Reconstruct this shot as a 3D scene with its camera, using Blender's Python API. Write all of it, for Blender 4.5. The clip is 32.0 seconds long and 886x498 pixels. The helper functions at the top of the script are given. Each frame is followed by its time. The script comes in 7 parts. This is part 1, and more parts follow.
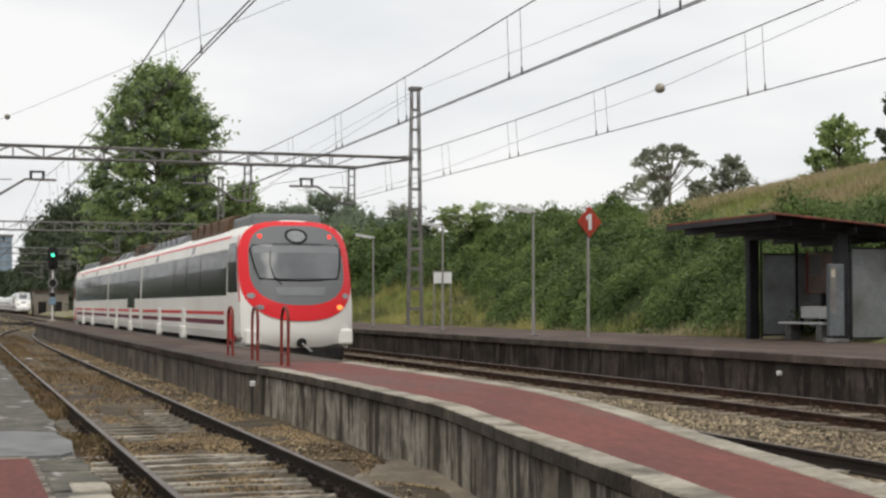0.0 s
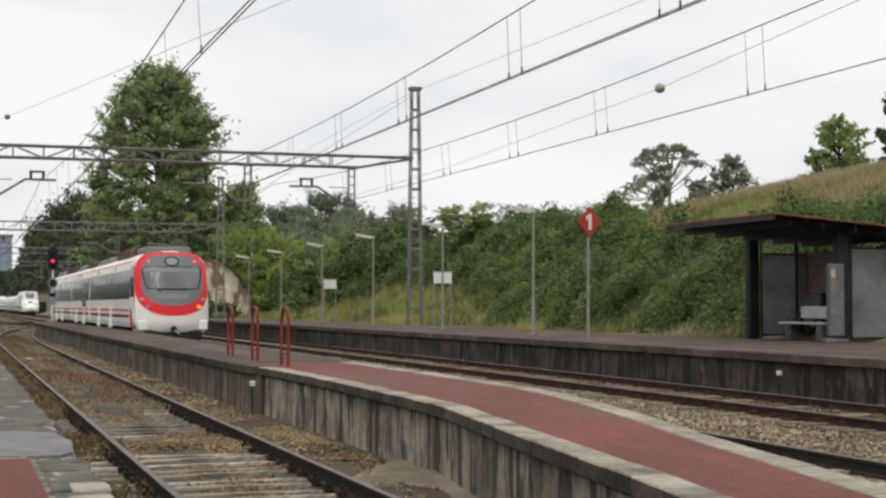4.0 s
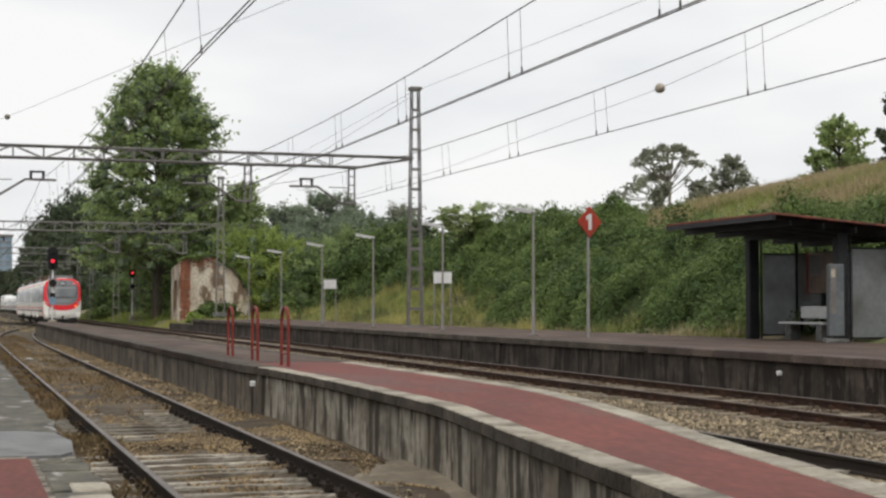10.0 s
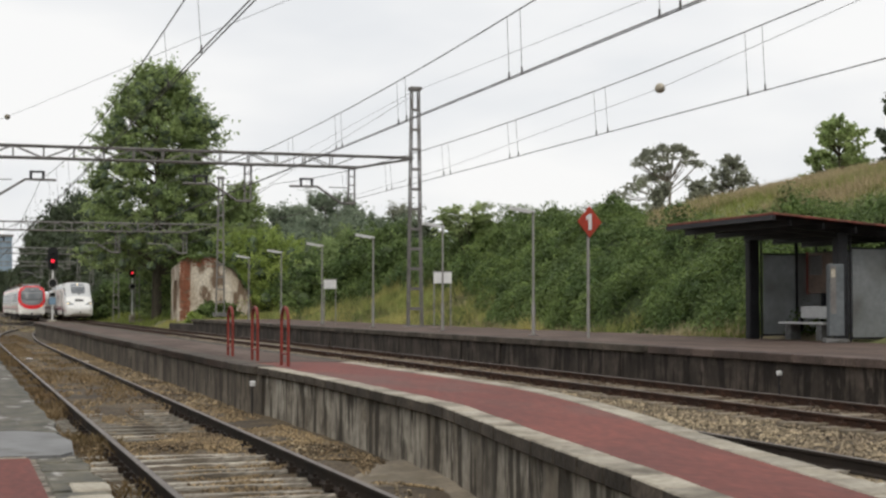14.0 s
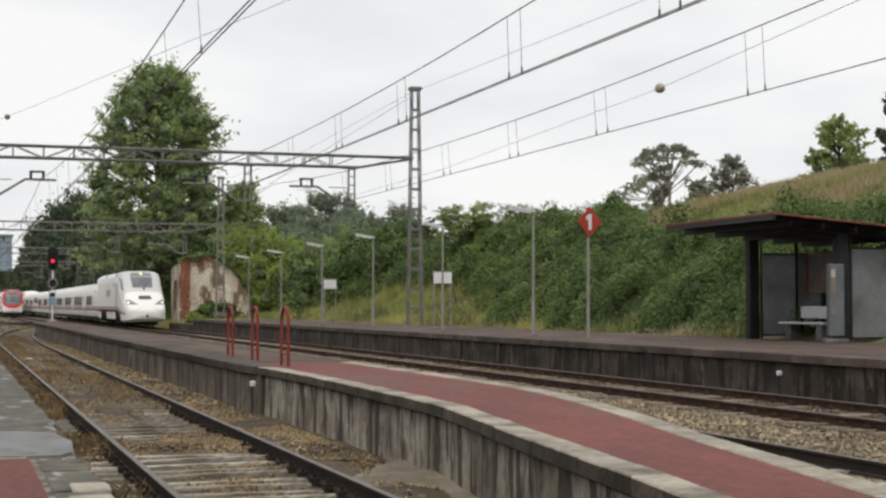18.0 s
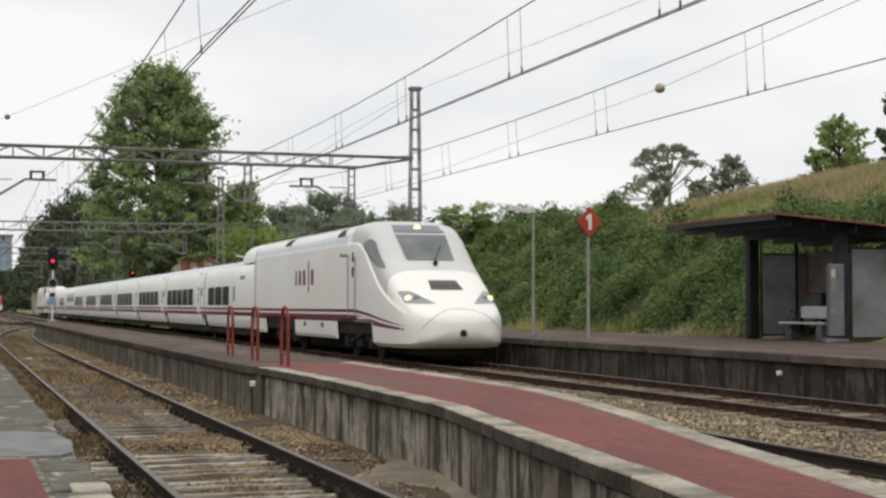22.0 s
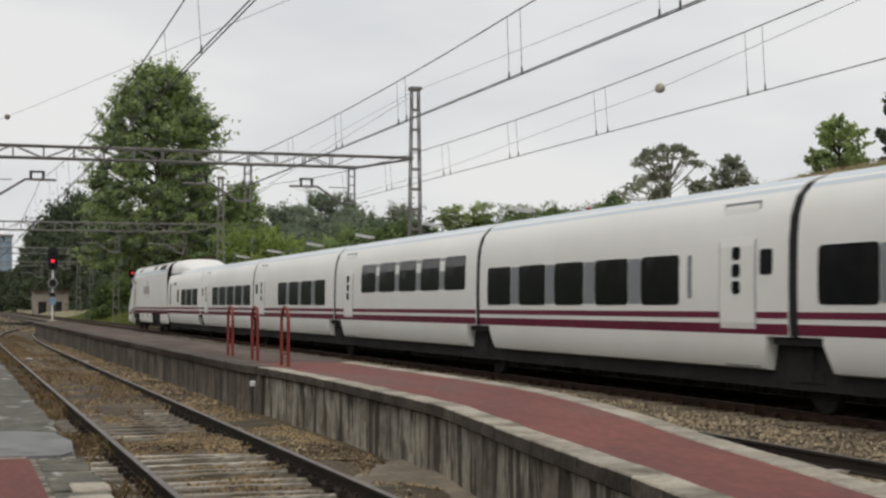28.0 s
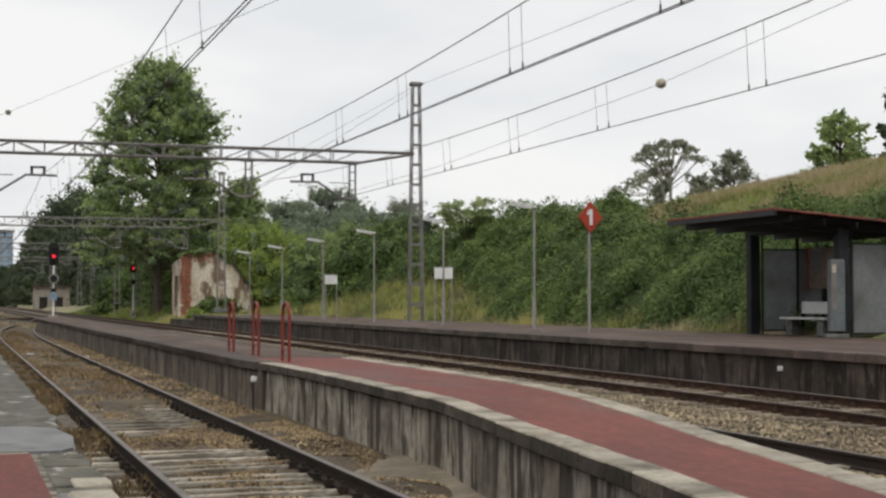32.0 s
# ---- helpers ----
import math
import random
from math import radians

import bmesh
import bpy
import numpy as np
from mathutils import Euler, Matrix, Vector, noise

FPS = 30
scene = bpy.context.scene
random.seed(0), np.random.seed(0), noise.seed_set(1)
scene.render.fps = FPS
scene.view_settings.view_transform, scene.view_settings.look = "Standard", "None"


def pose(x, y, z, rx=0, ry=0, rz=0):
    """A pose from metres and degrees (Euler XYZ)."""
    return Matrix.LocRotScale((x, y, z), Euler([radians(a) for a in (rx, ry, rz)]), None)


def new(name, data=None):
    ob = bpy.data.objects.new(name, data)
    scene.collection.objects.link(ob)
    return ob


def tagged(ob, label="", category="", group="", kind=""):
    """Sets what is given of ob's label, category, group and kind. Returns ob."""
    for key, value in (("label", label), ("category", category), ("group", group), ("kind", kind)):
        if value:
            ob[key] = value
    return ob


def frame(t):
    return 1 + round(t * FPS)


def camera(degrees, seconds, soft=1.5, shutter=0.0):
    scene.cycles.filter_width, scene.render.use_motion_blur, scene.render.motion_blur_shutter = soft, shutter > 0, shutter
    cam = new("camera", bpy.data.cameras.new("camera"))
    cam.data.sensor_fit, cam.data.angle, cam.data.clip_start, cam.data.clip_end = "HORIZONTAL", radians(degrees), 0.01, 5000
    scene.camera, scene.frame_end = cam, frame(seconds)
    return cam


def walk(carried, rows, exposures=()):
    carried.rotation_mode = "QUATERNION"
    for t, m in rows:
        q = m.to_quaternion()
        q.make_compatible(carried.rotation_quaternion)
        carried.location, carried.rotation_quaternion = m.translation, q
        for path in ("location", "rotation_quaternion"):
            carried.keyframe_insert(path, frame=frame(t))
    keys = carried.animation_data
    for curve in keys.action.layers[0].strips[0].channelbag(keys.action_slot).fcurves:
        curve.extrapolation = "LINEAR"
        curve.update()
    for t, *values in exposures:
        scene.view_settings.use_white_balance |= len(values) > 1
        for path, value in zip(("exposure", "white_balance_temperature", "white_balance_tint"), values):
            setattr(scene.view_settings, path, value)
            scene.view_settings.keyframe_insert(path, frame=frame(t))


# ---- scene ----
cam = camera(33.0, 32.0, soft=2.5, shutter=0.15)
TILT = 92.16
HEAD = -18.107
walk(cam, [(0, pose(0, 0, 1.55, TILT, 0, HEAD)), (31.1, pose(0, 0, 1.55, TILT, 0, HEAD)),
           (31.5, pose(0, 0, 1.55, TILT - 0.045, 0, HEAD + 0.005)), (32, pose(0, 0, 1.55, TILT - 0.175, 0, HEAD + 0.035))],
     exposures=[(0, 0.05), (22.1, 0.05), (23.4, -0.2), (30.3, -0.2), (32, 0.0)])

# ---- sky and sun ----
world = bpy.data.worlds.new("overcast")
scene.world = world
world.use_nodes = True
wn, wl = world.node_tree.nodes, world.node_tree.links
bg = wn["Background"]
bg.inputs["Strength"].default_value = 0.10
sky = wn.new("ShaderNodeTexSky")
sky.sky_type, sky.sun_disc = "NISHITA", False
sky.sun_elevation, sky.sun_rotation = radians(50), radians(210)
sky.air_density, sky.dust_density = 1.0, 4.0
wc = wn.new("ShaderNodeTexCoord")
wm = wn.new("ShaderNodeMapping")
wm.inputs["Scale"].default_value = (1.0, 1.0, 3.2)
wl.new(wc.outputs["Generated"], wm.inputs["Vector"])
cl = wn.new("ShaderNodeTexNoise")
cl.inputs["Scale"].default_value, cl.inputs["Detail"].default_value, cl.inputs["Roughness"].default_value = 3.0, 4.0, 0.5
wl.new(wm.outputs["Vector"], cl.inputs["Vector"])
cr = wn.new("ShaderNodeValToRGB")
cr.color_ramp.elements[0].position, cr.color_ramp.elements[1].position = 0.36, 0.56
cr.color_ramp.elements[0].color = (8.15, 8.3, 8.5, 1)
cr.color_ramp.elements[1].color = (9.55, 9.52, 9.45, 1)
wl.new(cl.outputs["Fac"], cr.inputs["Fac"])
mx = wn.new("ShaderNodeMix")
mx.data_type = "RGBA"
mx.inputs["Factor"].default_value = 0.95
wl.new(sky.outputs["Color"], mx.inputs["A"])
wl.new(cr.outputs["Color"], mx.inputs["B"])
wl.new(mx.outputs["Result"], bg.inputs["Color"])
sun = new("sun", bpy.data.lights.new("sun", "SUN"))
sun.data.energy, sun.data.angle, sun.data.color = 1.2, radians(25), (1.0, 0.95, 0.86)
sun.matrix_world = pose(0, 0, 40, 40, 0, -30)


# ---- materials ----
def mat(name, c1, c2, fine=25.0, coarse=1.2, rough=0.75, bump=0.25, metal=0.0, rand=0.0, island=0.0, stretch=(1, 1, 1),
        vary=0.25, stain=None, stain_scale=0.8, lo=0.5, hi=0.7, stain_stretch=(1, 1, 1), emit=0.0, spec=0.2, coat=0.0, depth=0.02, sub=0.0):
    m = bpy.data.materials.new(name)
    m.use_nodes = True
    nt, ln = m.node_tree.nodes, m.node_tree.links
    b = nt["Principled BSDF"]
    tc = nt.new("ShaderNodeTexCoord")
    mp = nt.new("ShaderNodeMapping")
    mp.inputs["Scale"].default_value = stretch
    ln.new(tc.outputs["Object"], mp.inputs["Vector"])

    def noise_tex(scale, det, src):
        t = nt.new("ShaderNodeTexNoise")
        t.inputs["Scale"].default_value, t.inputs["Detail"].default_value = scale, det
        ln.new(src, t.inputs["Vector"])
        return t.outputs["Fac"]

    def mix(kind, fac, a, c):
        x = nt.new("ShaderNodeMix")
        x.data_type, x.blend_type = "RGBA", kind
        for sock, val in (("Factor", fac), ("A", a), ("B", c)):
            if hasattr(val, "links"):
                ln.new(val, x.inputs[sock])
            else:
                x.inputs[sock].default_value = val if sock == "Factor" else (*val, 1)
        return x.outputs["Result"]

    def ramp(src, p0, p1, v0=0.0, v1=1.0):
        r = nt.new("ShaderNodeMapRange")
        for k, v in zip(("From Min", "From Max", "To Min", "To Max"), (p0, p1, v0, v1)):
            r.inputs[k].default_value = v
        ln.new(src, r.inputs["Value"])
        return r.outputs["Result"]

    big = noise_tex(coarse, 3.0, mp.outputs["Vector"])
    small = noise_tex(fine, 4.0, mp.outputs["Vector"])
    col = mix("MIX", ramp(big, 0.35, 0.65), c1, c2)
    if stain:
        ms = nt.new("ShaderNodeMapping")
        ms.inputs["Scale"].default_value = stain_stretch
        ln.new(tc.outputs["Object"], ms.inputs["Vector"])
        col = mix("MIX", ramp(noise_tex(stain_scale, 5.0, ms.outputs["Vector"]), lo, hi), col, stain)
    tone = ramp(small, 0.3, 0.7, 1 - vary, 1 + vary)
    if rand or island:
        src = nt.new("ShaderNodeObjectInfo").outputs["Random"] if rand else nt.new("ShaderNodeNewGeometry").outputs["Random Per Island"]
        k = rand or island
        mul = nt.new("ShaderNodeMath")
        mul.operation = "MULTIPLY"
        ln.new(tone, mul.inputs[0])
        ln.new(ramp(src, 0, 1, 1 - k, 1 + k), mul.inputs[1])
        tone = mul.outputs[0]
    comb = nt.new("ShaderNodeCombineColor")
    for k in ("Red", "Green", "Blue"):
        ln.new(tone, comb.inputs[k])
    col = mix("MULTIPLY", 1.0, col, comb.outputs["Color"])
    ln.new(col, b.inputs["Base Color"])
    b.inputs["Metallic"].default_value = metal
    b.inputs["Specular IOR Level"].default_value = spec
    b.inputs["Coat Weight"].default_value = coat
    ln.new(ramp(small, 0.3, 0.7, max(rough - 0.08, 0.02), min(rough + 0.08, 1)), b.inputs["Roughness"])
    if bump:
        bp = nt.new("ShaderNodeBump")
        bp.inputs["Strength"].default_value, bp.inputs["Distance"].default_value = bump, depth
        ln.new(small, bp.inputs["Height"])
        ln.new(bp.outputs["Normal"], b.inputs["Normal"])
    if sub:
        b.inputs["Subsurface Weight"].default_value = 0.0
        tr = nt.new("ShaderNodeBsdfTranslucent")
        ln.new(col, tr.inputs["Color"])
        ms2 = nt.new("ShaderNodeMixShader")
        ms2.inputs["Fac"].default_value = sub
        ln.new(b.outputs["BSDF"], ms2.inputs[1])
        ln.new(tr.outputs["BSDF"], ms2.inputs[2])
        ln.new(ms2.outputs["Shader"], nt["Material Output"].inputs["Surface"])
    if emit:
        b.inputs["Emission Color"].default_value = (*c1, 1)
        b.inputs["Emission Strength"].default_value = emit
    return m


def streaked(name, pale, mid, dark, bump=0.7):
    """Rain-streaked concrete: pale and dull patches under narrow dark runs, with fine white lime tears."""
    m = mat(name, pale, mid, fine=9, coarse=1.3, stretch=(1, 0.8, 0.8), vary=0.3, bump=bump)
    nt, ln = m.node_tree.nodes, m.node_tree.links
    b = nt["Principled BSDF"]
    src = b.inputs["Base Color"].links[0].from_socket
    tc = nt.new("ShaderNodeTexCoord")

    def layer(scale, detail, lo, hi, amount, colour, src):
        mp = nt.new("ShaderNodeMapping")
        mp.inputs["Scale"].default_value = scale
        ln.new(tc.outputs["Object"], mp.inputs["Vector"])
        t = nt.new("ShaderNodeTexNoise")
        t.inputs["Scale"].default_value, t.inputs["Detail"].default_value, t.inputs["Roughness"].default_value = 1.0, detail, 0.6
        ln.new(mp.outputs["Vector"], t.inputs["Vector"])
        r = nt.new("ShaderNodeMapRange")
        for k, v in zip(("From Min", "From Max", "To Min", "To Max"), (lo, hi, 0.0, amount)):
            r.inputs[k].default_value = v
        ln.new(t.outputs["Fac"], r.inputs["Value"])
        x = nt.new("ShaderNodeMix")
        x.data_type = "RGBA"
        ln.new(r.outputs["Result"], x.inputs["Factor"])
        ln.new(src, x.inputs["A"])
        x.inputs["B"].default_value = (*colour, 1)
        return x.outputs["Result"]

    src = layer((1, 0.45, 1.1), 6, 0.47, 0.66, 0.7, dark, src)
    src = layer((1, 3.0, 0.6), 5, 0.50, 0.565, 0.9, dark, src)
    src = layer((1, 7.0, 0.9), 4, 0.58, 0.66, 0.7, tuple(0.75 * c for c in dark), src)
    src = layer((1, 4.6, 1.3), 6, 0.60, 0.66, 0.75, tuple(min(1.3 * c, 0.8) for c in pale), src)
    ln.new(src, b.inputs["Base Color"])
    return m


M = {}
M["ground"] = mat("ground", (0.24, 0.20, 0.12), (0.17, 0.18, 0.08), fine=6, coarse=0.15, vary=0.35, bump=0.6, depth=0.05, stain=(0.26, 0.22, 0.15), stain_scale=0.5)
M["ballast_bed"] = mat("ballast_bed", (0.13, 0.098, 0.062), (0.072, 0.054, 0.036), fine=20, coarse=1.4, stretch=(1, 0.5, 1), vary=0.5, bump=1.0, depth=0.05, stain=(0.062, 0.048, 0.034), stain_scale=0.9, lo=0.5, hi=0.65)
M["dust"] = mat("dust", (0.25, 0.212, 0.16), (0.16, 0.135, 0.10), fine=14, coarse=1.6, vary=0.25, bump=0.5, stain=(0.16, 0.13, 0.09), stain_scale=2.4, lo=0.52, hi=0.66)
M["stone"] = mat("stone", (0.33, 0.27, 0.18), (0.17, 0.135, 0.095), fine=20, coarse=0.8, vary=0.2, bump=0.3, island=0.7)
M["stone_rust"] = mat("stone_rust", (0.30, 0.222, 0.125), (0.135, 0.10, 0.063), fine=20, coarse=0.7, vary=0.2, bump=0.3, island=0.7)
M["stone_dirty"] = mat("oily_stone", (0.15, 0.112, 0.075), (0.075, 0.056, 0.04), fine=20, coarse=0.8, vary=0.2, bump=0.3, island=0.6)
M["rail"] = mat("rail", (0.022, 0.018, 0.015), (0.036, 0.026, 0.02), fine=30, coarse=2, rough=0.8, vary=0.25)
M["rail_rust"] = mat("rail_rust", (0.07, 0.036, 0.023), (0.042, 0.025, 0.018), fine=30, coarse=2, rough=0.8, vary=0.25)
M["rail_head"] = mat("rail_head", (0.19, 0.165, 0.145), (0.13, 0.112, 0.10), fine=40, coarse=3, rough=0.5, metal=0.3, vary=0.15, bump=0.05)
M["sleeper_wood"] = mat("sleeper_wood", (0.46, 0.43, 0.37), (0.15, 0.125, 0.095), fine=14, coarse=1.6, stretch=(0.8, 3, 3), vary=0.45, bump=0.6, rand=0.45)
M["sleeper_conc"] = mat("sleeper_conc", (0.27, 0.23, 0.17), (0.15, 0.122, 0.09), fine=25, coarse=2, vary=0.3, bump=0.3, rand=0.3)
M["wall"] = streaked("platform_wall", (0.41, 0.375, 0.315), (0.215, 0.185, 0.145), (0.052, 0.044, 0.034), 0.9)
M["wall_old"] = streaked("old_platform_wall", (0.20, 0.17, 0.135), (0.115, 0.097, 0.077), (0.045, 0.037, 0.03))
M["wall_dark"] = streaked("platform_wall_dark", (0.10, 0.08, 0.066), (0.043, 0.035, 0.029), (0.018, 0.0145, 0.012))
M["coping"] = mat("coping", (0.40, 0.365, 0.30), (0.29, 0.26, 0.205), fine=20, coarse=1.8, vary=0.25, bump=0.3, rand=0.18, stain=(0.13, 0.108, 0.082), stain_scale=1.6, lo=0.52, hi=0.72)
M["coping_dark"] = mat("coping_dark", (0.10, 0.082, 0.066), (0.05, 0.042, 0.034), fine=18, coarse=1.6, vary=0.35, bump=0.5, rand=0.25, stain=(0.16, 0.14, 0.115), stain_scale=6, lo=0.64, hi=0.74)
M["red_tile"] = mat("red_tile", (0.195, 0.073, 0.062), (0.155, 0.064, 0.057), fine=20, coarse=1.4, stretch=(1, 0.35, 1), rough=0.8, vary=0.25, bump=0.25, rand=0.1, stain=(0.15, 0.09, 0.083), stain_scale=1.0, lo=0.48, hi=0.75, stain_stretch=(1, 0.35, 1), spec=0.12)
M["joint"] = mat("tile_joint", (0.13, 0.07, 0.06), (0.10, 0.06, 0.05), fine=30, coarse=1)
M["asphalt"] = mat("platform_asphalt", (0.125, 0.09, 0.076), (0.085, 0.063, 0.054), fine=22, coarse=1.2, stretch=(1, 0.3, 1), rough=0.85, vary=0.3, bump=0.4, stain=(0.165, 0.128, 0.11), stain_scale=1.0, lo=0.5, hi=0.75, stain_stretch=(1, 0.3, 1), spec=0.12)
M["slab"] = mat("stone_slab", (0.155, 0.142, 0.108), (0.062, 0.058, 0.042), fine=10, coarse=3.4, stretch=(1, 0.5, 1), rough=0.6, vary=0.45, bump=0.7, rand=0.25, stain=(0.36, 0.345, 0.32), stain_scale=3.4, lo=0.585, hi=0.66, stain_stretch=(1, 0.4, 1), spec=0.15)
M["cement"] = mat("cement", (0.19, 0.19, 0.19), (0.13, 0.13, 0.128), fine=14, coarse=3, stretch=(1, 0.4, 1), rough=0.5, vary=0.25, bump=0.25, stain=(0.09, 0.088, 0.08), stain_scale=2.5, lo=0.55, hi=0.7)
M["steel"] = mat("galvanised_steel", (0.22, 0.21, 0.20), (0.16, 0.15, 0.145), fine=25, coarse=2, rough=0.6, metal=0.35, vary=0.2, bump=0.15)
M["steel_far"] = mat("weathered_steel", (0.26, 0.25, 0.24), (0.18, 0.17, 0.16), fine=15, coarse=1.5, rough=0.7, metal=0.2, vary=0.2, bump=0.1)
M["wire"] = mat("wire", (0.10, 0.095, 0.09), (0.07, 0.065, 0.06), rough=0.6, metal=0.4, bump=0)
M["dark_frame"] = mat("dark_painted_steel", (0.034, 0.034, 0.038), (0.022, 0.022, 0.026), fine=20, coarse=1.5, rough=0.45, vary=0.2, bump=0.08)
M["red_paint"] = mat("red_paint", (0.24, 0.045, 0.035), (0.18, 0.04, 0.032), fine=30, coarse=4, rough=0.5, vary=0.2, bump=0.1)
M["lamp_grey"] = mat("lamp_grey", (0.30, 0.29, 0.275), (0.23, 0.22, 0.21), fine=20, coarse=2, rough=0.6, vary=0.15, bump=0.1)
M["white_sign"] = mat("white_sign", (0.72, 0.72, 0.71), (0.62, 0.62, 0.62), fine=10, coarse=2, rough=0.5, vary=0.06, bump=0.02)
M["sign_red"] = mat("sign_red", (0.40, 0.055, 0.032), (0.33, 0.05, 0.03), fine=10, coarse=3, rough=0.5, vary=0.1, bump=0.02)
M["paint_white"] = mat("train_white", (0.86, 0.85, 0.82), (0.82, 0.81, 0.78), fine=2, coarse=0.35, rough=0.42, vary=0.012, bump=0.0, spec=0.45, stain=(0.74, 0.72, 0.67), stain_scale=0.5, lo=0.5, hi=1.0, stain_stretch=(1, 0.6, 0.5))
M["paint_grey"] = mat("train_roof_grey", (0.60, 0.66, 0.71), (0.56, 0.62, 0.67), fine=2, coarse=0.4, rough=0.45, vary=0.02, bump=0.0, spec=0.4)
M["roof_pale"] = mat("dull_roof", (0.50, 0.49, 0.46), (0.40, 0.39, 0.365), fine=5, coarse=0.6, rough=0.6, vary=0.12, bump=0.1)
M["cab_mask"] = mat("cab_mask", (0.60, 0.605, 0.60), (0.54, 0.545, 0.545), fine=2, coarse=0.4, rough=0.45, vary=0.02, bump=0.0, spec=0.4)
M["paint_purple"] = mat("train_purple", (0.155, 0.012, 0.042), (0.13, 0.012, 0.036), fine=4, coarse=0.6, rough=0.5, vary=0.04, bump=0.0, spec=0.25)
M["paint_red"] = mat("train_red", (0.78, 0.02, 0.03), (0.72, 0.02, 0.028), fine=3, coarse=0.6, rough=0.4, vary=0.02, bump=0.0, spec=0.35)
M["train_cream"] = mat("train_cream", (0.86, 0.845, 0.80), (0.82, 0.80, 0.755), fine=2, coarse=0.5, rough=0.42, vary=0.02, bump=0.0, spec=0.4, stain=(0.66, 0.63, 0.57), stain_scale=0.6, lo=0.5, hi=1.0, stain_stretch=(1, 0.6, 0.5))
M["train_grey"] = mat("train_grey", (0.175, 0.182, 0.19), (0.155, 0.162, 0.17), fine=4, coarse=0.6, rough=0.5, vary=0.03, bump=0.0, spec=0.3)
M["panel_grey"] = mat("face_panel_grey", (0.24, 0.25, 0.26), (0.21, 0.22, 0.23), fine=4, rough=0.5, vary=0.03, bump=0)
M["under"] = mat("underframe", (0.03, 0.028, 0.026), (0.018, 0.017, 0.016), fine=8, coarse=1.2, rough=0.8, vary=0.4, bump=0.4)
M["roof_gear"] = mat("roof_gear", (0.085, 0.062, 0.048), (0.05, 0.038, 0.031), fine=6, coarse=1.0, rough=0.8, vary=0.25, bump=0.3)
M["rust_gear"] = mat("rust_gear", (0.14, 0.085, 0.052), (0.085, 0.058, 0.042), fine=8, coarse=1.2, rough=0.8, vary=0.3, bump=0.4)
M["rubber"] = mat("rubber", (0.014, 0.014, 0.014), (0.02, 0.02, 0.02), fine=8, coarse=1.2, rough=0.8, vary=0.2, bump=0.1)
M["bellows"] = mat("pale_bellows", (0.40, 0.37, 0.32), (0.28, 0.255, 0.215), fine=6, coarse=1.2, rough=0.8, vary=0.2, bump=0.2)
M["glass_dark"] = mat("tinted_glass", (0.010, 0.011, 0.012), (0.018, 0.018, 0.019), fine=3, coarse=0.6, rough=0.14, vary=0.1, bump=0.0, spec=0.12)
# grey base colour stands in for the sky reflected in the glass
M["glass_shield"] = mat("windscreen_glass", (0.13, 0.14, 0.15), (0.19, 0.20, 0.21), fine=1, coarse=0.9, rough=0.2, vary=0.1, bump=0.0, spec=0.35)
M["mullion"] = mat("window_post", (0.24, 0.255, 0.27), (0.21, 0.225, 0.24), fine=4, rough=0.5, vary=0.03, bump=0)
M["lamp_warm"] = mat("headlight", (1.0, 0.80, 0.46), (1.0, 0.82, 0.5), bump=0, vary=0.02, emit=1.0)
M["lamp_red"] = mat("tail_light", (1.0, 0.05, 0.03), (1.0, 0.06, 0.03), bump=0, vary=0.02, emit=1.6)
M["lamp_amber"] = mat("marker_light", (1.0, 0.30, 0.08), (1.0, 0.3, 0.08), bump=0, vary=0.02, emit=1.1)
M["lens_grey"] = mat("lens", (0.35, 0.36, 0.37), (0.22, 0.23, 0.24), fine=20, rough=0.15, vary=0.2, bump=0)
M["sig_red"] = mat("signal_red", (1.0, 0.03, 0.06), (1.0, 0.03, 0.06), bump=0, vary=0.02, emit=1.3)
M["sig_green"] = mat("signal_green", (0.10, 1.0, 0.62), (0.10, 1.0, 0.62), bump=0, vary=0.02, emit=1.6)
M["black"] = mat("signal_black", (0.012, 0.012, 0.013), (0.02, 0.02, 0.02), rough=0.6, vary=0.2, bump=0.1)
M["leaf_hedge"] = mat("hedge_leaf", (0.168, 0.228, 0.074), (0.078, 0.124, 0.044), fine=1.6, coarse=0.45, rough=0.55, vary=0.35, bump=0.0, island=0.45, sub=0.35)
M["leaf_lime"] = mat("fresh_leaf", (0.21, 0.275, 0.085), (0.14, 0.21, 0.07), fine=1.6, coarse=0.5, rough=0.55, vary=0.25, bump=0.0, island=0.35, sub=0.4)
M["leaf_tree"] = mat("tree_leaf", (0.36, 0.44, 0.185), (0.22, 0.29, 0.125), fine=1.2, coarse=0.35, rough=0.6, vary=0.25, bump=0.0, island=0.25, sub=0.55)
M["leaf_dark"] = mat("dark_leaf", (0.10, 0.122, 0.075), (0.07, 0.092, 0.056), fine=1.0, coarse=0.12, rough=0.7, vary=0.25, bump=0.0, island=0.22, sub=0.35)
# pale and even: distance haze is put into this leaf colour
M["leaf_hazed"] = mat("hazed_leaf", (0.24, 0.285, 0.20), (0.175, 0.22, 0.16), fine=0.6, coarse=0.1, rough=0.8, vary=0.15, bump=0.0, island=0.12, sub=0.4)
M["leaf_euca"] = mat("grey_leaf", (0.29, 0.30, 0.225), (0.20, 0.215, 0.165), fine=2, coarse=0.2, rough=0.7, vary=0.2, bump=0.0, island=0.25, sub=0.4)
# dark green standing for the shade inside a crown
M["crown_shade"] = mat("crown_shade", (0.075, 0.10, 0.042), (0.045, 0.065, 0.028), fine=4, coarse=0.4, rough=0.8, vary=0.4, bump=1.0, depth=0.2)
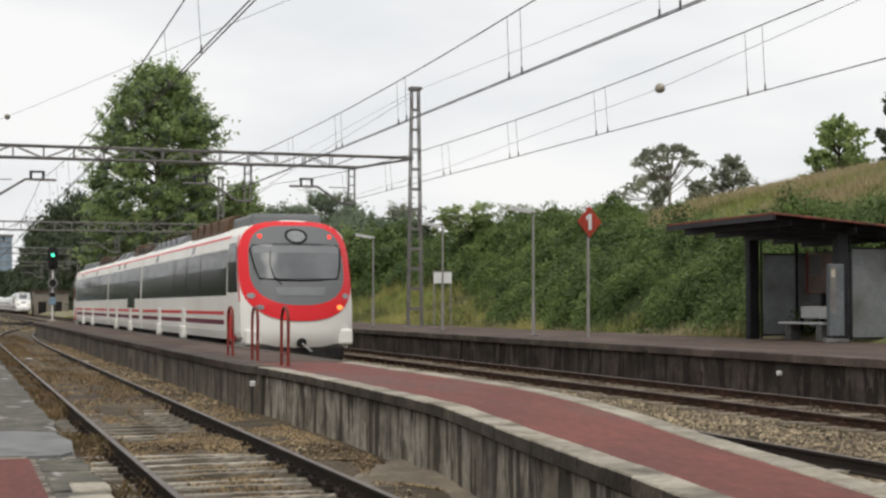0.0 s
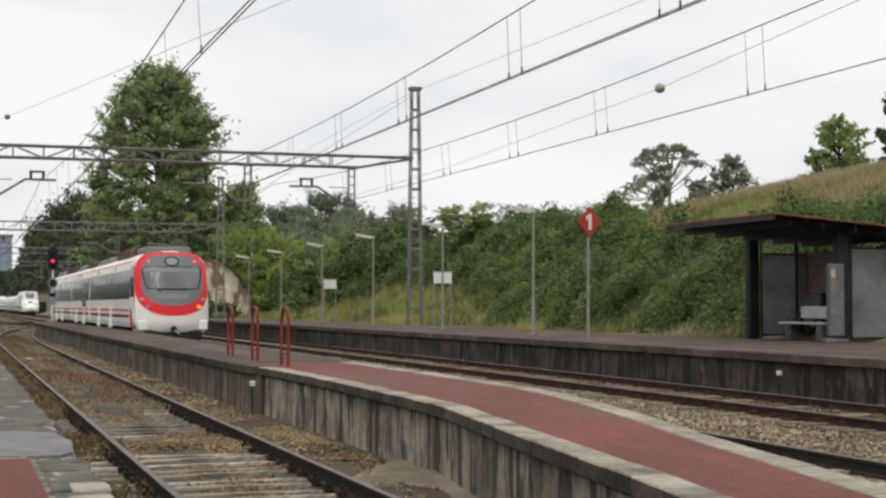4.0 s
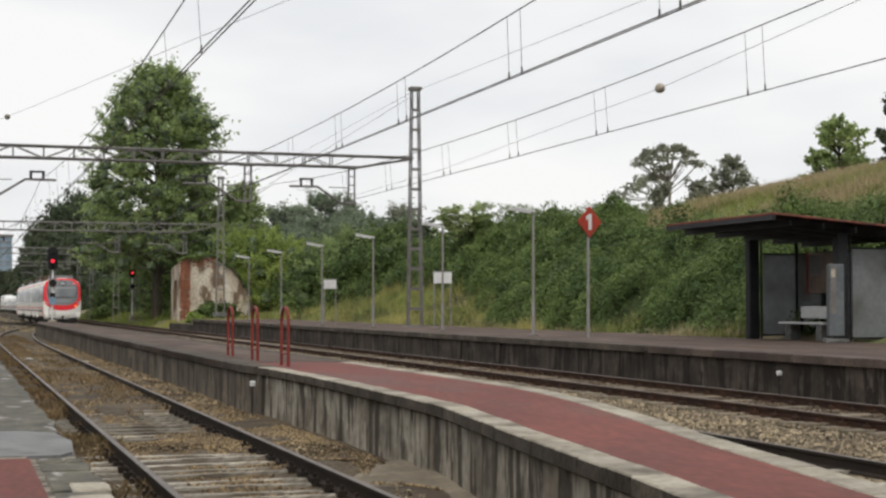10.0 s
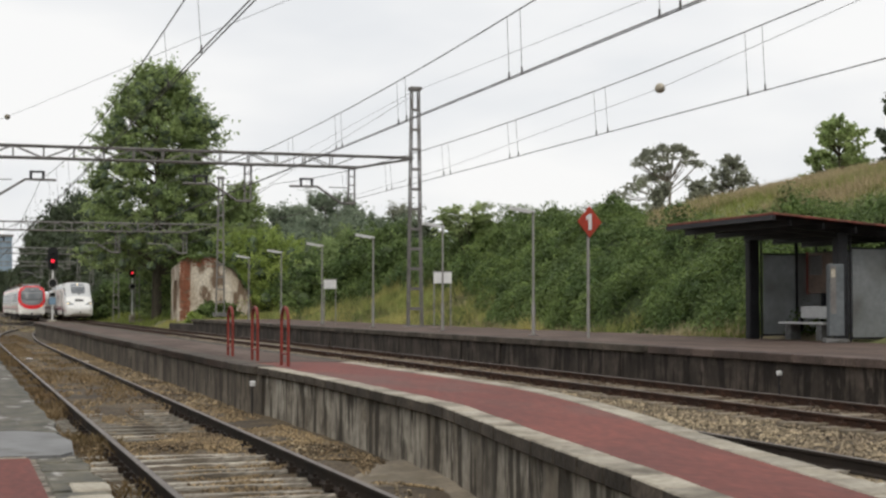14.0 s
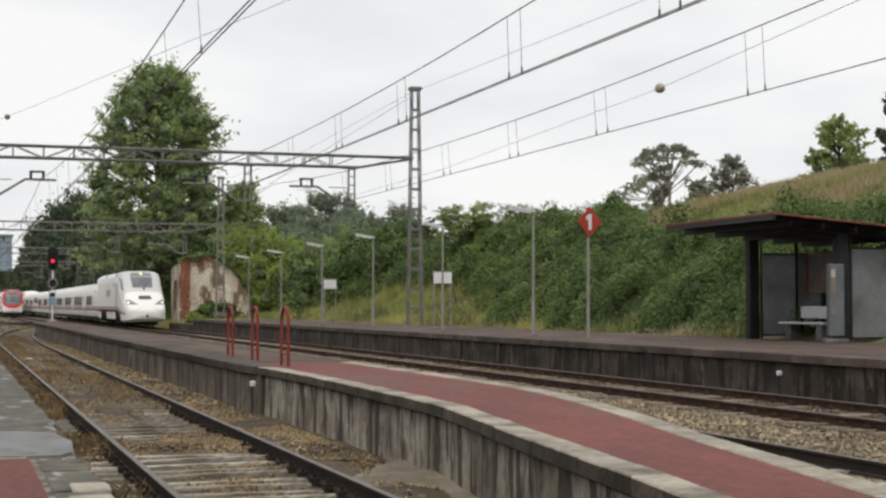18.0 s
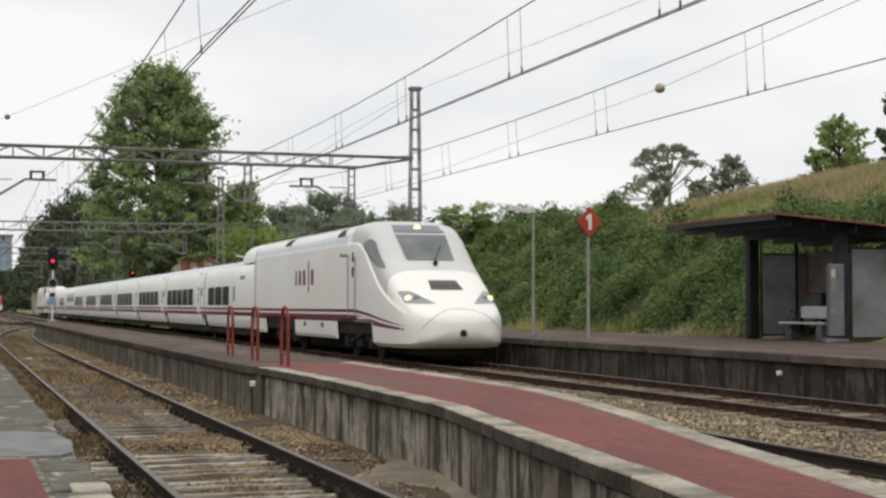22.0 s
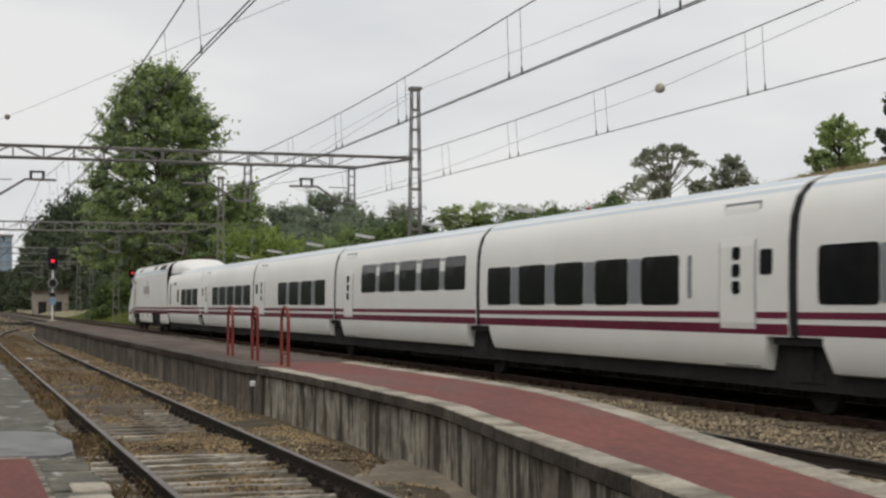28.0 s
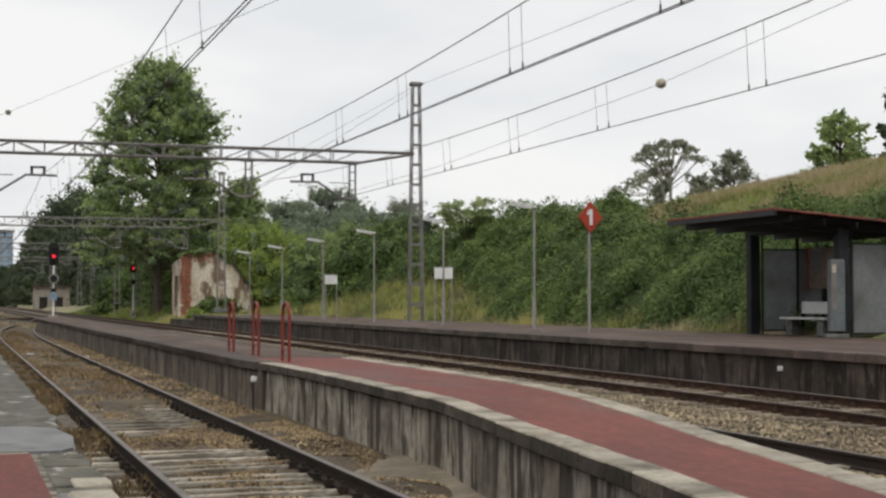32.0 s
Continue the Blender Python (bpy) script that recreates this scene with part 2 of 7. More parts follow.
# dark green that stands for the shade in the hedge's gaps
M["hedge_shade"] = mat("hedge_shade", (0.05, 0.07, 0.026), (0.028, 0.044, 0.017), fine=4, coarse=0.4, rough=0.8, vary=0.4, bump=1.0, depth=0.2)
M["roof_tile"] = mat("roof_tile", (0.19, 0.06, 0.045), (0.12, 0.045, 0.036), fine=10, coarse=3, rough=0.75, vary=0.3, bump=0.3)
M["grass_dry"] = mat("dry_grass", (0.43, 0.335, 0.215), (0.32, 0.28, 0.15), fine=3, coarse=0.25, rough=0.7, vary=0.25, bump=0, island=0.35, sub=0.35)
M["grass_green"] = mat("green_grass", (0.24, 0.27, 0.075), (0.15, 0.19, 0.05), fine=3, coarse=0.3, rough=0.7, vary=0.25, bump=0, island=0.4, sub=0.4)
M["leaf_dome"] = mat("dome_leaf", (0.37, 0.45, 0.13), (0.27, 0.35, 0.10), fine=2, coarse=0.3, rough=0.6, vary=0.15, bump=0.0, island=0.25, sub=0.5)
M["leaf_feather"] = mat("feather_leaf", (0.36, 0.42, 0.20), (0.26, 0.33, 0.14), fine=2, coarse=0.3, rough=0.6, vary=0.15, bump=0.0, island=0.25, sub=0.5)
# paler crown shade for the more distant crowns
M["crown_shade_far"] = mat("far_crown_shade", (0.12, 0.155, 0.10), (0.09, 0.12, 0.08), fine=2, coarse=0.3, rough=0.9, vary=0.3, bump=0.8, depth=0.2)
M["weed_brown"] = mat("brown_weed", (0.23, 0.155, 0.082), (0.15, 0.11, 0.055), fine=3, coarse=0.6, rough=0.8, vary=0.3, bump=0, island=0.4, sub=0.3)
M["grass_rank"] = mat("rank_grass", (0.14, 0.175, 0.06), (0.085, 0.125, 0.045), fine=3, coarse=0.3, rough=0.7, vary=0.25, bump=0, island=0.4, sub=0.35)
M["grass_yellow"] = mat("yellow_grass", (0.46, 0.41, 0.16), (0.28, 0.32, 0.11), fine=1.2, coarse=0.35, rough=0.7, vary=0.35, bump=0, island=0.35, sub=0.4)
M["bark_pale"] = mat("pale_bark", (0.30, 0.27, 0.23), (0.19, 0.17, 0.145), fine=10, coarse=2, stretch=(1, 1, 0.2), vary=0.3, bump=0.4)
M["bark"] = mat("bark", (0.10, 0.085, 0.065), (0.06, 0.05, 0.04), fine=10, coarse=2, stretch=(1, 1, 0.2), vary=0.4, bump=0.6)


# ---- building helpers ----
def box(bm, x0, x1, y0, y1, z0, z1, m=None):
    v = [bm.verts.new(p if m is None else m @ Vector(p)) for p in
         ((x0, y0, z0), (x1, y0, z0), (x1, y1, z0), (x0, y1, z0), (x0, y0, z1), (x1, y0, z1), (x1, y1, z1), (x0, y1, z1))]
    for f in ((3, 2, 1, 0), (4, 5, 6, 7), (0, 1, 5, 4), (1, 2, 6, 5), (2, 3, 7, 6), (3, 0, 4, 7)):
        bm.faces.new([v[i] for i in f])
    return bm


def soft_box(x0, x1, y0, y1, z0, z1, r=0.01, seg=1):
    bm = box(bmesh.new(), x0, x1, y0, y1, z0, z1)
    bmesh.ops.bevel(bm, geom=list(bm.edges), offset=r, segments=seg, affect="EDGES", profile=0.5)
    return bm


def rod(bm, a, b, r0, r1=None, n=8, cap=True):
    a, b = Vector(a), Vector(b)
    r1 = r0 if r1 is None else r1
    w = (b - a).normalized()
    u = w.orthogonal().normalized()
    v = w.cross(u)
    ra = [bm.verts.new(a + r0 * (math.cos(k * math.tau / n) * u + math.sin(k * math.tau / n) * v)) for k in range(n)]
    rb = [bm.verts.new(b + r1 * (math.cos(k * math.tau / n) * u + math.sin(k * math.tau / n) * v)) for k in range(n)]
    for k in range(n):
        bm.faces.new((ra[k], ra[(k + 1) % n], rb[(k + 1) % n], rb[k]))
    if cap:
        bm.faces.new(ra[::-1])
        bm.faces.new(rb)
    return bm


def tube(bm, pts, r, n=8):
    """One continuous tube through the points."""
    pts = [Vector(p) for p in pts]
    u = None
    rings = []
    for i, p in enumerate(pts):
        w = (pts[min(i + 1, len(pts) - 1)] - pts[max(i - 1, 0)]).normalized()
        u = w.orthogonal().normalized() if u is None else (u - w * u.dot(w)).normalized()
        v = w.cross(u)
        rings.append([bm.verts.new(p + r * (math.cos(k * math.tau / n) * u + math.sin(k * math.tau / n) * v)) for k in range(n)])
    for a, b in zip(rings[:-1], rings[1:]):
        for k in range(n):
            bm.faces.new((a[k], a[(k + 1) % n], b[(k + 1) % n], b[k]))
    bm.faces.new(rings[0][::-1])
    bm.faces.new(rings[-1])
    return bm


def sheet(bm, rows, close=False):
    """Faces between rows of points of equal length."""
    vs = [[bm.verts.new(p) for p in r] for r in rows]
    for a, b in zip(vs[:-1], vs[1:]):
        n = len(a)
        for k in range(n if close else n - 1):
            bm.faces.new((a[k], a[(k + 1) % n], b[(k + 1) % n], b[k]))
    return vs


def prism(bm, outline, z0, z1):
    lo = [bm.verts.new((x, y, z0)) for x, y in outline]
    hi = [bm.verts.new((x, y, z1)) for x, y in outline]
    n = len(outline)
    bm.faces.new(lo[::-1])
    bm.faces.new(hi)
    for k in range(n):
        bm.faces.new((lo[k], lo[(k + 1) % n], hi[(k + 1) % n], hi[k]))
    return bm


def mesh_of(name, bm, material, smooth=False):
    me = bpy.data.meshes.new(name)
    bmesh.ops.recalc_face_normals(bm, faces=bm.faces)
    bm.to_mesh(me)
    bm.free()
    me.materials.append(material)
    if smooth:
        me.shade_smooth()
    return me


def part(name, bm, material, parent, label="", smooth=False):
    ob = new(name, mesh_of(name, bm, material, smooth))
    ob.parent = parent
    if label:
        ob["label"] = label
    return ob


def thing(name, label, category, at=(0, 0, 0), group="", kind="", turn=0):
    ob = new(name)
    ob.empty_display_size = 0.2
    ob.matrix_basis = pose(*at, 0, 0, turn)
    return tagged(ob, label, category, group, kind)


def solid(name, bm, material, label, category, kind="", group="", smooth=False):
    return tagged(new(name, mesh_of(name, bm, material, smooth)), label, category, group, kind)


def faces_mesh(name, verts, faces, material):
    me = bpy.data.meshes.new(name)
    me.from_pydata(verts, [], faces)
    me.materials.append(material)
    return me


def leaf_mesh(name, centres, normals, size, material, rng, flop=0.7, long=1.4):
    """Small bent leaves, two triangles each, at the centres."""
    n = len(centres)
    nr = normals + rng.normal(0, flop, (n, 3))
    nr /= np.linalg.norm(nr, axis=1, keepdims=True) + 1e-9
    a = np.cross(nr, rng.normal(0, 1, (n, 3)))
    a /= np.linalg.norm(a, axis=1, keepdims=True) + 1e-9
    b = np.cross(nr, a)
    s = size * rng.uniform(0.55, 1.35, (n, 1))
    a, b = a * s * long * 0.5, b * s * 0.5
    droop = nr * s * 0.12
    v = np.stack([centres - a, centres + b - droop, centres + a, centres - b - droop], 1).reshape(-1, 3)
    i = np.arange(n) * 4
    f = np.concatenate([np.stack([i, i + 1, i + 2], 1), np.stack([i, i + 2, i + 3], 1)])
    me = bpy.data.meshes.new(name)
    me.vertices.add(len(v))
    me.vertices.foreach_set("co", v.astype(np.float32).ravel())
    me.loops.add(f.size)
    me.loops.foreach_set("vertex_index", f.astype(np.int32).ravel())
    me.polygons.add(len(f))
    me.polygons.foreach_set("loop_start", np.arange(0, f.size, 3, dtype=np.int32))
    me.update(calc_edges=True)
    me.validate()
    me.materials.append(material)
    return me


# ---- ground and hillside ----
def smooth01(t):
    t = min(max(t, 0.0), 1.0)
    return t * t * (3 - 2 * t)


def hill(x, y):
    """Height of the bank beside the line."""
    toe = 20.6 + 0.5 * math.sin(y * 0.13)
    far = 1 - 0.75 * smooth01((y - 100) / 30)
    near = 5.55 * (1 - 0.2 * smooth01((y - 58) / 20)) * smooth01((x - toe) / 11.5) + 2.0 * smooth01((x - 30) / 13)
    return near * far


def ground_z(x, y):
    if x < 15:
        return -0.45
    base = -0.45 + 0.9 * smooth01((x - 15.2) / 3) * (1.0 if y < 96 else 0.9)
    return base + hill(x, y)


GX = [-3000, -800, -300, -120, -60, -30, -15, -6, 0, 5, 10, 15, 16.5, 18, 19, 20] + [20.5 + 0.7 * k for k in range(26)] + [42, 48, 60, 90, 150, 300, 800, 3000]
GY = [-3000, -800, -200, -60, -20, 0] + [6 + 2 * k for k in range(74)] + [160, 175, 200, 240, 300, 400, 600, 1200, 4500]
bm = bmesh.new()
sheet(bm, [[(x, y, ground_z(x, y) + (0.12 * noise.noise((x * 0.5, y * 0.5, 0)) if x > 19 and x < 60 else 0)) for x in GX] for y in GY])
solid("ground", bm, M["ground"], "earth ground with weeds rising into a bank", "ground", "structure", smooth=True)


# ---- tracks ----
def lerp_table(tab, y):
    if y <= tab[0][0]:
        return tab[0][1]
    for (a, p), (b, q) in zip(tab[:-1], tab[1:]):
        if y <= b:
            return p + (q - p) * (y - a) / (b - a)
    return tab[-1][1]


def left_line(y):
    pts = ((-20, 2.72), (58, 2.72), (70, 2.80), (78, 3.0), (88, 3.4), (97, 4.05), (109, 5.15), (120, 6.2), (135, 7.5), (150, 8.35), (165, 8.45))
    for (a, p), (b, q) in zip(pts[:-1], pts[1:]):
        if y <= b:
            return p + (q - p) * (y - a) / (b - a)
    return 8.45


def straight(x):
    return lambda y: x


def steps(a, b, d):
    n = max(1, round((b - a) / d))
    return [a + (b - a) * k / n for k in range(n + 1)]


RAIL = ((-0.07, -0.17), (0.07, -0.17), (0.07, -0.155), (0.012, -0.135), (0.012, -0.045), (0.036, -0.035), (0.036, -0.004),
        (-0.036, -0.004), (-0.036, -0.035), (-0.012, -0.045), (-0.012, -0.135), (-0.07, -0.155))


def track(name, line, z, ys, body, label):
    t = thing(name, label, "railway track", (0, 0, 0), kind="structure")
    for side in (-0.872, 0.872):
        bm = bmesh.new()
        rows = [[(line(y) + side + x, y, z + h) for x, h in RAIL] for y in ys]
        vs = sheet(bm, rows, close=True)
        bm.faces.new(vs[0])
        bm.faces.new(vs[-1][::-1])
        r = part("rail", bm, body, t)
        bm = bmesh.new()
        sheet(bm, [[(line(y) + side + x, y, z + h) for x, h in ((-0.034, -0.003), (-0.026, 0), (0.026, 0), (0.034, -0.003))] for y in ys])
        part("running_surface", bm, M["rail_head"], r, "worn bright rail head")
    return t


TRACK_LEFT = track("track_left", left_line, -0.08, steps(-12, 60, 24) + steps(61, 165, 3.5), M["rail"], "old siding track with rusty rails on worn wooden sleepers")
TRACK_MID = track("track_middle", straight(8.45), -0.10, [-12, 30, 80, 150, 260, 420], M["rail"], "railway track beside the island platform")
TRACK_MAIN = track("track_main", straight(12.78), 0.0, [-12, 30, 80, 150, 260, 420], M["rail_rust"], "main line track with brown rails on concrete sleepers")
TRACK_FAR = track("track_yard", lambda y: 3.6 - 0.012 * (y - 118), -0.1, steps(118, 420, 8), M["rail"], "yard track leading away past the signal")
track("track_crossover", lambda y: 8.45 - 7.0 * smooth01((y - 128) / 60), -0.095, steps(128, 188, 24), M["rail"], "crossover track between two lines")

along_wall = lambda y: lerp_table(((9, 4.05), (11.4, 4.36), (13.9, 4.72), (14.7, 4.83), (20, 4.95)), y)
# ballast under the tracks
bm = bmesh.new()
def bed(x, y):
    z = -0.27
    if 1.2 < x < 4.6:
        z += -0.02 + 0.10 * smooth01(0.95 * smooth01((y - 24) / 3) + 0.75 * math.exp(-((y - 19.1) / 0.9) ** 2) + 1.1 * noise.noise((x * 1.1, y * 0.7, 19)) + 0.1)
    if 6.0 < x < 15:
        z = -0.30 + 0.09 * smooth01((x - 9.4) / 1.6) + 0.02 * smooth01((x - 11.2) / 0.4)
    return z + 0.025 * noise.noise((x * 1.7, y * 1.7, 3)) + 0.02 * noise.noise((x * 5, y * 5, 1))
sheet(bm, [[(x, y, bed(x, y)) for x in [0.9 + 0.345 * k for k in range(41)]] for y in steps(-12, 70, 0.5) + steps(72, 430, 6)])
solid("ballast_bed", bm, M["ballast_bed"], "packed brown gravel and earth track bed", "track bed", "structure", smooth=True)
bm = bmesh.new()
sheet(bm, [[(x, y, -0.285) for x in (-40, -12, -4, 0.9)] for y in (100, 140, 200, 430)])
solid("yard_gravel", bm, M["ballast_bed"], "brown gravel of the yard beyond the platforms", "gravel", "structure")

# dusty trodden strip at the foot of the island platform
bm = bmesh.new()
sheet(bm, [[((y_edge := 3.98 + 0.22 * noise.noise((y * 0.9, 2, 2))) + (along_wall(y) + 0.02 - y_edge) * f, y, -0.262 + 0.06 * f - 0.1 * smooth01((y - 16) / 1.6) + 0.04 * noise.noise((y * 1.5, f * 3, 4))) for f in (0, 0.25, 0.5, 0.75, 1)] for y in steps(9, 17.6, 0.25)])
solid("dusty_strip", bm, M["dust"], "trodden dusty strip along the foot of the platform wall", "earth strip", "structure", smooth=True)

# sleepers
def sleepers(parent, line, z, ys, w, l, h, material):
    bm = soft_box(-l / 2, l / 2, -w / 2, w / 2, -h, 0, 0.012)
    me = mesh_of("sleeper", bm, material)
    rng = random.Random(5)
    for y in ys:
        ob = new("sleeper", me)
        ob.parent = parent
        ob.matrix_basis = pose(line(y) + rng.uniform(-0.06, 0.06), y + rng.uniform(-0.05, 0.05), z + rng.uniform(-0.02, 0.006), 0, rng.uniform(-0.9, 0.9), rng.uniform(-3, 3))


sleepers(TRACK_LEFT, left_line, -0.236, [-6 + 0.55 * k for k in range(142)], 0.075, 2.45, 0.16, M["sleeper_wood"])
sleepers(TRACK_MAIN, straight(12.78), -0.132, [-4 + 0.6 * k for k in range(150)], 0.26, 2.6, 0.2, M["sleeper_conc"])
sleepers(TRACK_MID, straight(8.45), -0.255, [4 + 0.6 * k for k in range(40)], 0.24, 2.6, 0.16, M["sleeper_wood"])


def fastenings(parent, line, z, ys, material):
    """Chairs and bolts that hold the rails, one joined part a track."""
    bm = bmesh.new()
    for y in ys:
        for side in (-0.872, 0.872):
            for s in (-1, 1):
                x = line(y) + side + s * 0.09
                box(bm, x - 0.045, x + 0.045, y - 0.06, y + 0.06, z - 0.03, z + 0.035)
                rod(bm, (x, y, z + 0.03), (x, y, z + 0.075), 0.02, 0.02, 5)
    part("rail_fastenings", bm, material, parent, "rusty chairs and bolts")["kind"] = "stuff"


fastenings(TRACK_LEFT, left_line, -0.23, [6.1 + 0.55 * k for k in range(87)], M["rail"])
fastenings(TRACK_MAIN, straight(12.78), -0.12, [8 + 0.6 * k for k in range(80)], M["rail_rust"])

# ---- island platform ----
ISL_L = [(-3, 2.95), (4, 3.35), (7.3, 3.76), (8.4, 3.94), (9.7, 4.10), (11.4, 4.32), (12.6, 4.50), (13.9, 4.68), (14.7, 4.79), (16.5, 4.85), (19.3, 4.91), (21.2, 4.94), (24, 4.90), (26, 4.74), (40, 4.7), (60, 4.66), (78, 4.6), (91, 4.55)]
ISL_R = [(-3, 3.6), (4, 4.34), (7.3, 5.0), (8.8, 5.30), (10, 5.52), (11.6, 5.87), (12.5, 6.08), (13.7, 6.31), (14.8, 6.51), (16, 6.70), (17.4, 6.84), (19, 6.88), (24, 6.88), (40, 6.8), (60, 6.75), (78, 6.6), (91, 6.25)]
ISL_Z = 0.53


def along(pts, y):
    for (a, p), (b, q) in zip(pts[:-1], pts[1:]):
        if y <= b:
            return p + (q - p) * (y - a) / (b - a)
    return pts[-1][1]


YS = steps(4, 28, 0.5) + steps(29, 91, 2)
platform = thing("island_platform", "narrow island platform with stained concrete walls", "platform", kind="structure")
bm = bmesh.new()
outer = [[(along(ISL_L, y) + 0.03, y, -0.5), (along(ISL_L, y) + 0.03, y, ISL_Z - 0.072), (along(ISL_R, y) - 0.03, y, ISL_Z - 0.072), (along(ISL_R, y) - 0.03, y, -0.5)] for y in YS]
vs = sheet(bm, outer)
bm.faces.new(vs[0])
bm.faces.new(vs[-1])
part("retaining_wall", bm, M["wall"], platform, "streaked pale concrete wall")
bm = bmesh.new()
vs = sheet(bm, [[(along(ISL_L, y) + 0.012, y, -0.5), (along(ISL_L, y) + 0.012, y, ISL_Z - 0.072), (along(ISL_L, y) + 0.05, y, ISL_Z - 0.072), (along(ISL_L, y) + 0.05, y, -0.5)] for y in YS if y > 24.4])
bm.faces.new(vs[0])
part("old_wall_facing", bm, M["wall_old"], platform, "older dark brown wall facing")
bm = bmesh.new()
outer = [[(along(ISL_L, y) + 0.2, y, ISL_Z - 0.2), (along(ISL_L, y) + 0.2, y, ISL_Z - 0.03), (along(ISL_R, y) - 0.2, y, ISL_Z - 0.03), (along(ISL_R, y) - 0.2, y, ISL_Z - 0.2)] for y in YS if y < 26.6]
sheet(bm, outer)
part("tile_bed", bm, M["joint"], platform)
bm = bmesh.new()
outer = [[(along(ISL_L, y) - 0.05, y, ISL_Z - 0.12), (along(ISL_L, y) - 0.05, y, ISL_Z - 0.01), (along(ISL_L, y) + 0.02, y, ISL_Z), (along(ISL_R, y) - 0.02, y, ISL_Z), (along(ISL_R, y) + 0.03, y, ISL_Z - 0.01), (along(ISL_R, y) + 0.03, y, ISL_Z - 0.12)] for y in YS if y > 26.4]
vs = sheet(bm, outer)
bm.faces.new(vs[0])
bm.faces.new(vs[-1])
part("asphalt_surface", bm, M["asphalt"], platform, "dull brown asphalt platform surface")

# ---- far platform ----
RP_X, RP_Z = 14.65, 0.65
far_platform = thing("side_platform", "side platform with a dark weathered wall", "platform", kind="structure")
YS2 = steps(2, 97, 1)
bm = bmesh.new()
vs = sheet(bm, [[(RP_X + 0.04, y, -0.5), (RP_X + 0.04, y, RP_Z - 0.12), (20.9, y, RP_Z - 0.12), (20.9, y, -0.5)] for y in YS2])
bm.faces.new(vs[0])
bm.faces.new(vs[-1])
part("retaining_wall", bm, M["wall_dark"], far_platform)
bm = bmesh.new()
vs = sheet(bm, [[(RP_X + 0.4, y, RP_Z - 0.12), (RP_X + 0.4, y, RP_Z), (20.9, y, RP_Z), (20.9, y, RP_Z - 0.12)] for y in YS2])
bm.faces.new(vs[0])
bm.faces.new(vs[-1])
part("paving", bm, M["asphalt"], far_platform)
box(bm := bmesh.new(), RP_X + 0.04, 18, 97, 108, -0.5, 0.28)
solid("platform_ramp", bm, M["wall_dark"], "low dark concrete block at the platform end", "ramp", "structure")

# ---- near platform ----
near_platform = thing("near_platform", "low near platform edged with worn stone slabs", "platform", kind="structure")
bm = box(bmesh.new(), -30, 1.02, -40, 60, -0.5, 0.24)
part("retaining_wall", bm, M["wall"], near_platform)


# ---- trains ----
NOSE_W = ((-0.55, 0.30), (-0.51, 0.64), (-0.43, 0.90), (-0.28, 1.11), (0.0, 1.27), (0.6, 1.39), (1.4, 1.45), (2.5, 1.475), (5, 1.475))
NOSE_TOP = ((-0.55, 1.10), (-0.5, 1.24), (-0.36, 1.37), (0.0, 1.54), (0.35, 1.71), (0.9, 2.03), (1.45, 2.33), (1.95, 2.60), (2.45, 2.92), (2.98, 3.34), (3.5, 3.72), (4.05, 3.95), (4.8, 4.05), (6.2, 4.08), (7, 4.08))
NOSE_CREASE = ((-0.55, 1.00), (-0.36, 1.18), (0.3, 1.35), (0.9, 1.50), (1.6, 1.72), (2.2, 1.95), (2.75, 2.23), (3.4, 2.65), (4.05, 3.12), (4.7, 3.38), (5.3, 3.42))
NOSE_LOW = ((-0.55, 0.86), (-0.5, 0.68), (-0.36, 0.53), (0.0, 0.41), (1.0, 0.37), (3.1, 0.37), (3.3, 1.02), (5, 1.02))


def power_half(y):
    """Half section of a power car: from the keel to the ridge."""
    w, zt, zc, zb = (lerp_table(t, y) for t in (NOSE_W, NOSE_TOP, NOSE_CREASE, NOSE_LOW))
    zb = min(zb, zc - 0.05)
    pts = [(0.0, zb), (0.6 * w, zb), (0.9 * w, zb + 0.03), (0.985 * w, zb + 0.14 * min(1, (zc - zb))), (w, zb + 0.35 * (zc - zb)), (w, zb + 0.7 * (zc - zb)), (0.995 * w, zc - 0.04), (0.965 * w, zc + 0.02)]
    wx, m = 0.965 * w, lerp_table(((-0.8, 2.3), (0.6, 2.6), (2.0, 4.2), (4.4, 4.4), (6.5, 2.8)), y)
    for k in range(1, 10):
        a = k / 9 * math.pi / 2
        pts.append((wx * math.cos(a) ** (2 / m), zc + 0.02 + max(zt - zc - 0.02, 0.01) * math.sin(a) ** (2 / m)))
    pts[-1] = (0.0, pts[-1][1])
    return pts


def full_ring(half, y):
    return [(x, y, z) for x, z in half] + [(-x, y, z) for x, z in reversed(half[1:-1])]


def loft(bm, half_of, ys):
    vs = sheet(bm, [full_ring(half_of(y), y) for y in ys], close=True)
    bm.faces.new(vs[0])
    bm.faces.new(vs[-1][::-1])
    return bm


def side_x(half, z):
    best = 0.0
    for (x0, z0), (x1, z1) in zip(half[:-1], half[1:]):
        if min(z0, z1) <= z <= max(z0, z1) and abs(z1 - z0) > 1e-6:
            best = max(best, x0 + (x1 - x0) * (z - z0) / (z1 - z0))
    return best


def side_patch(bm, half_of, ys, lo, hi, side, out=0.006, nz=3):
    """A strip that lies on the side of a body; lo and hi give its heights along y."""
    rows = []
    for y in ys:
        h = half_of(y)
        rows.append([(side * (side_x(h, lo(y) + (hi(y) - lo(y)) * k / nz) + out), y, lo(y) + (hi(y) - lo(y)) * k / nz) for k in range(nz + 1)])
    sheet(bm, rows)
    return bm


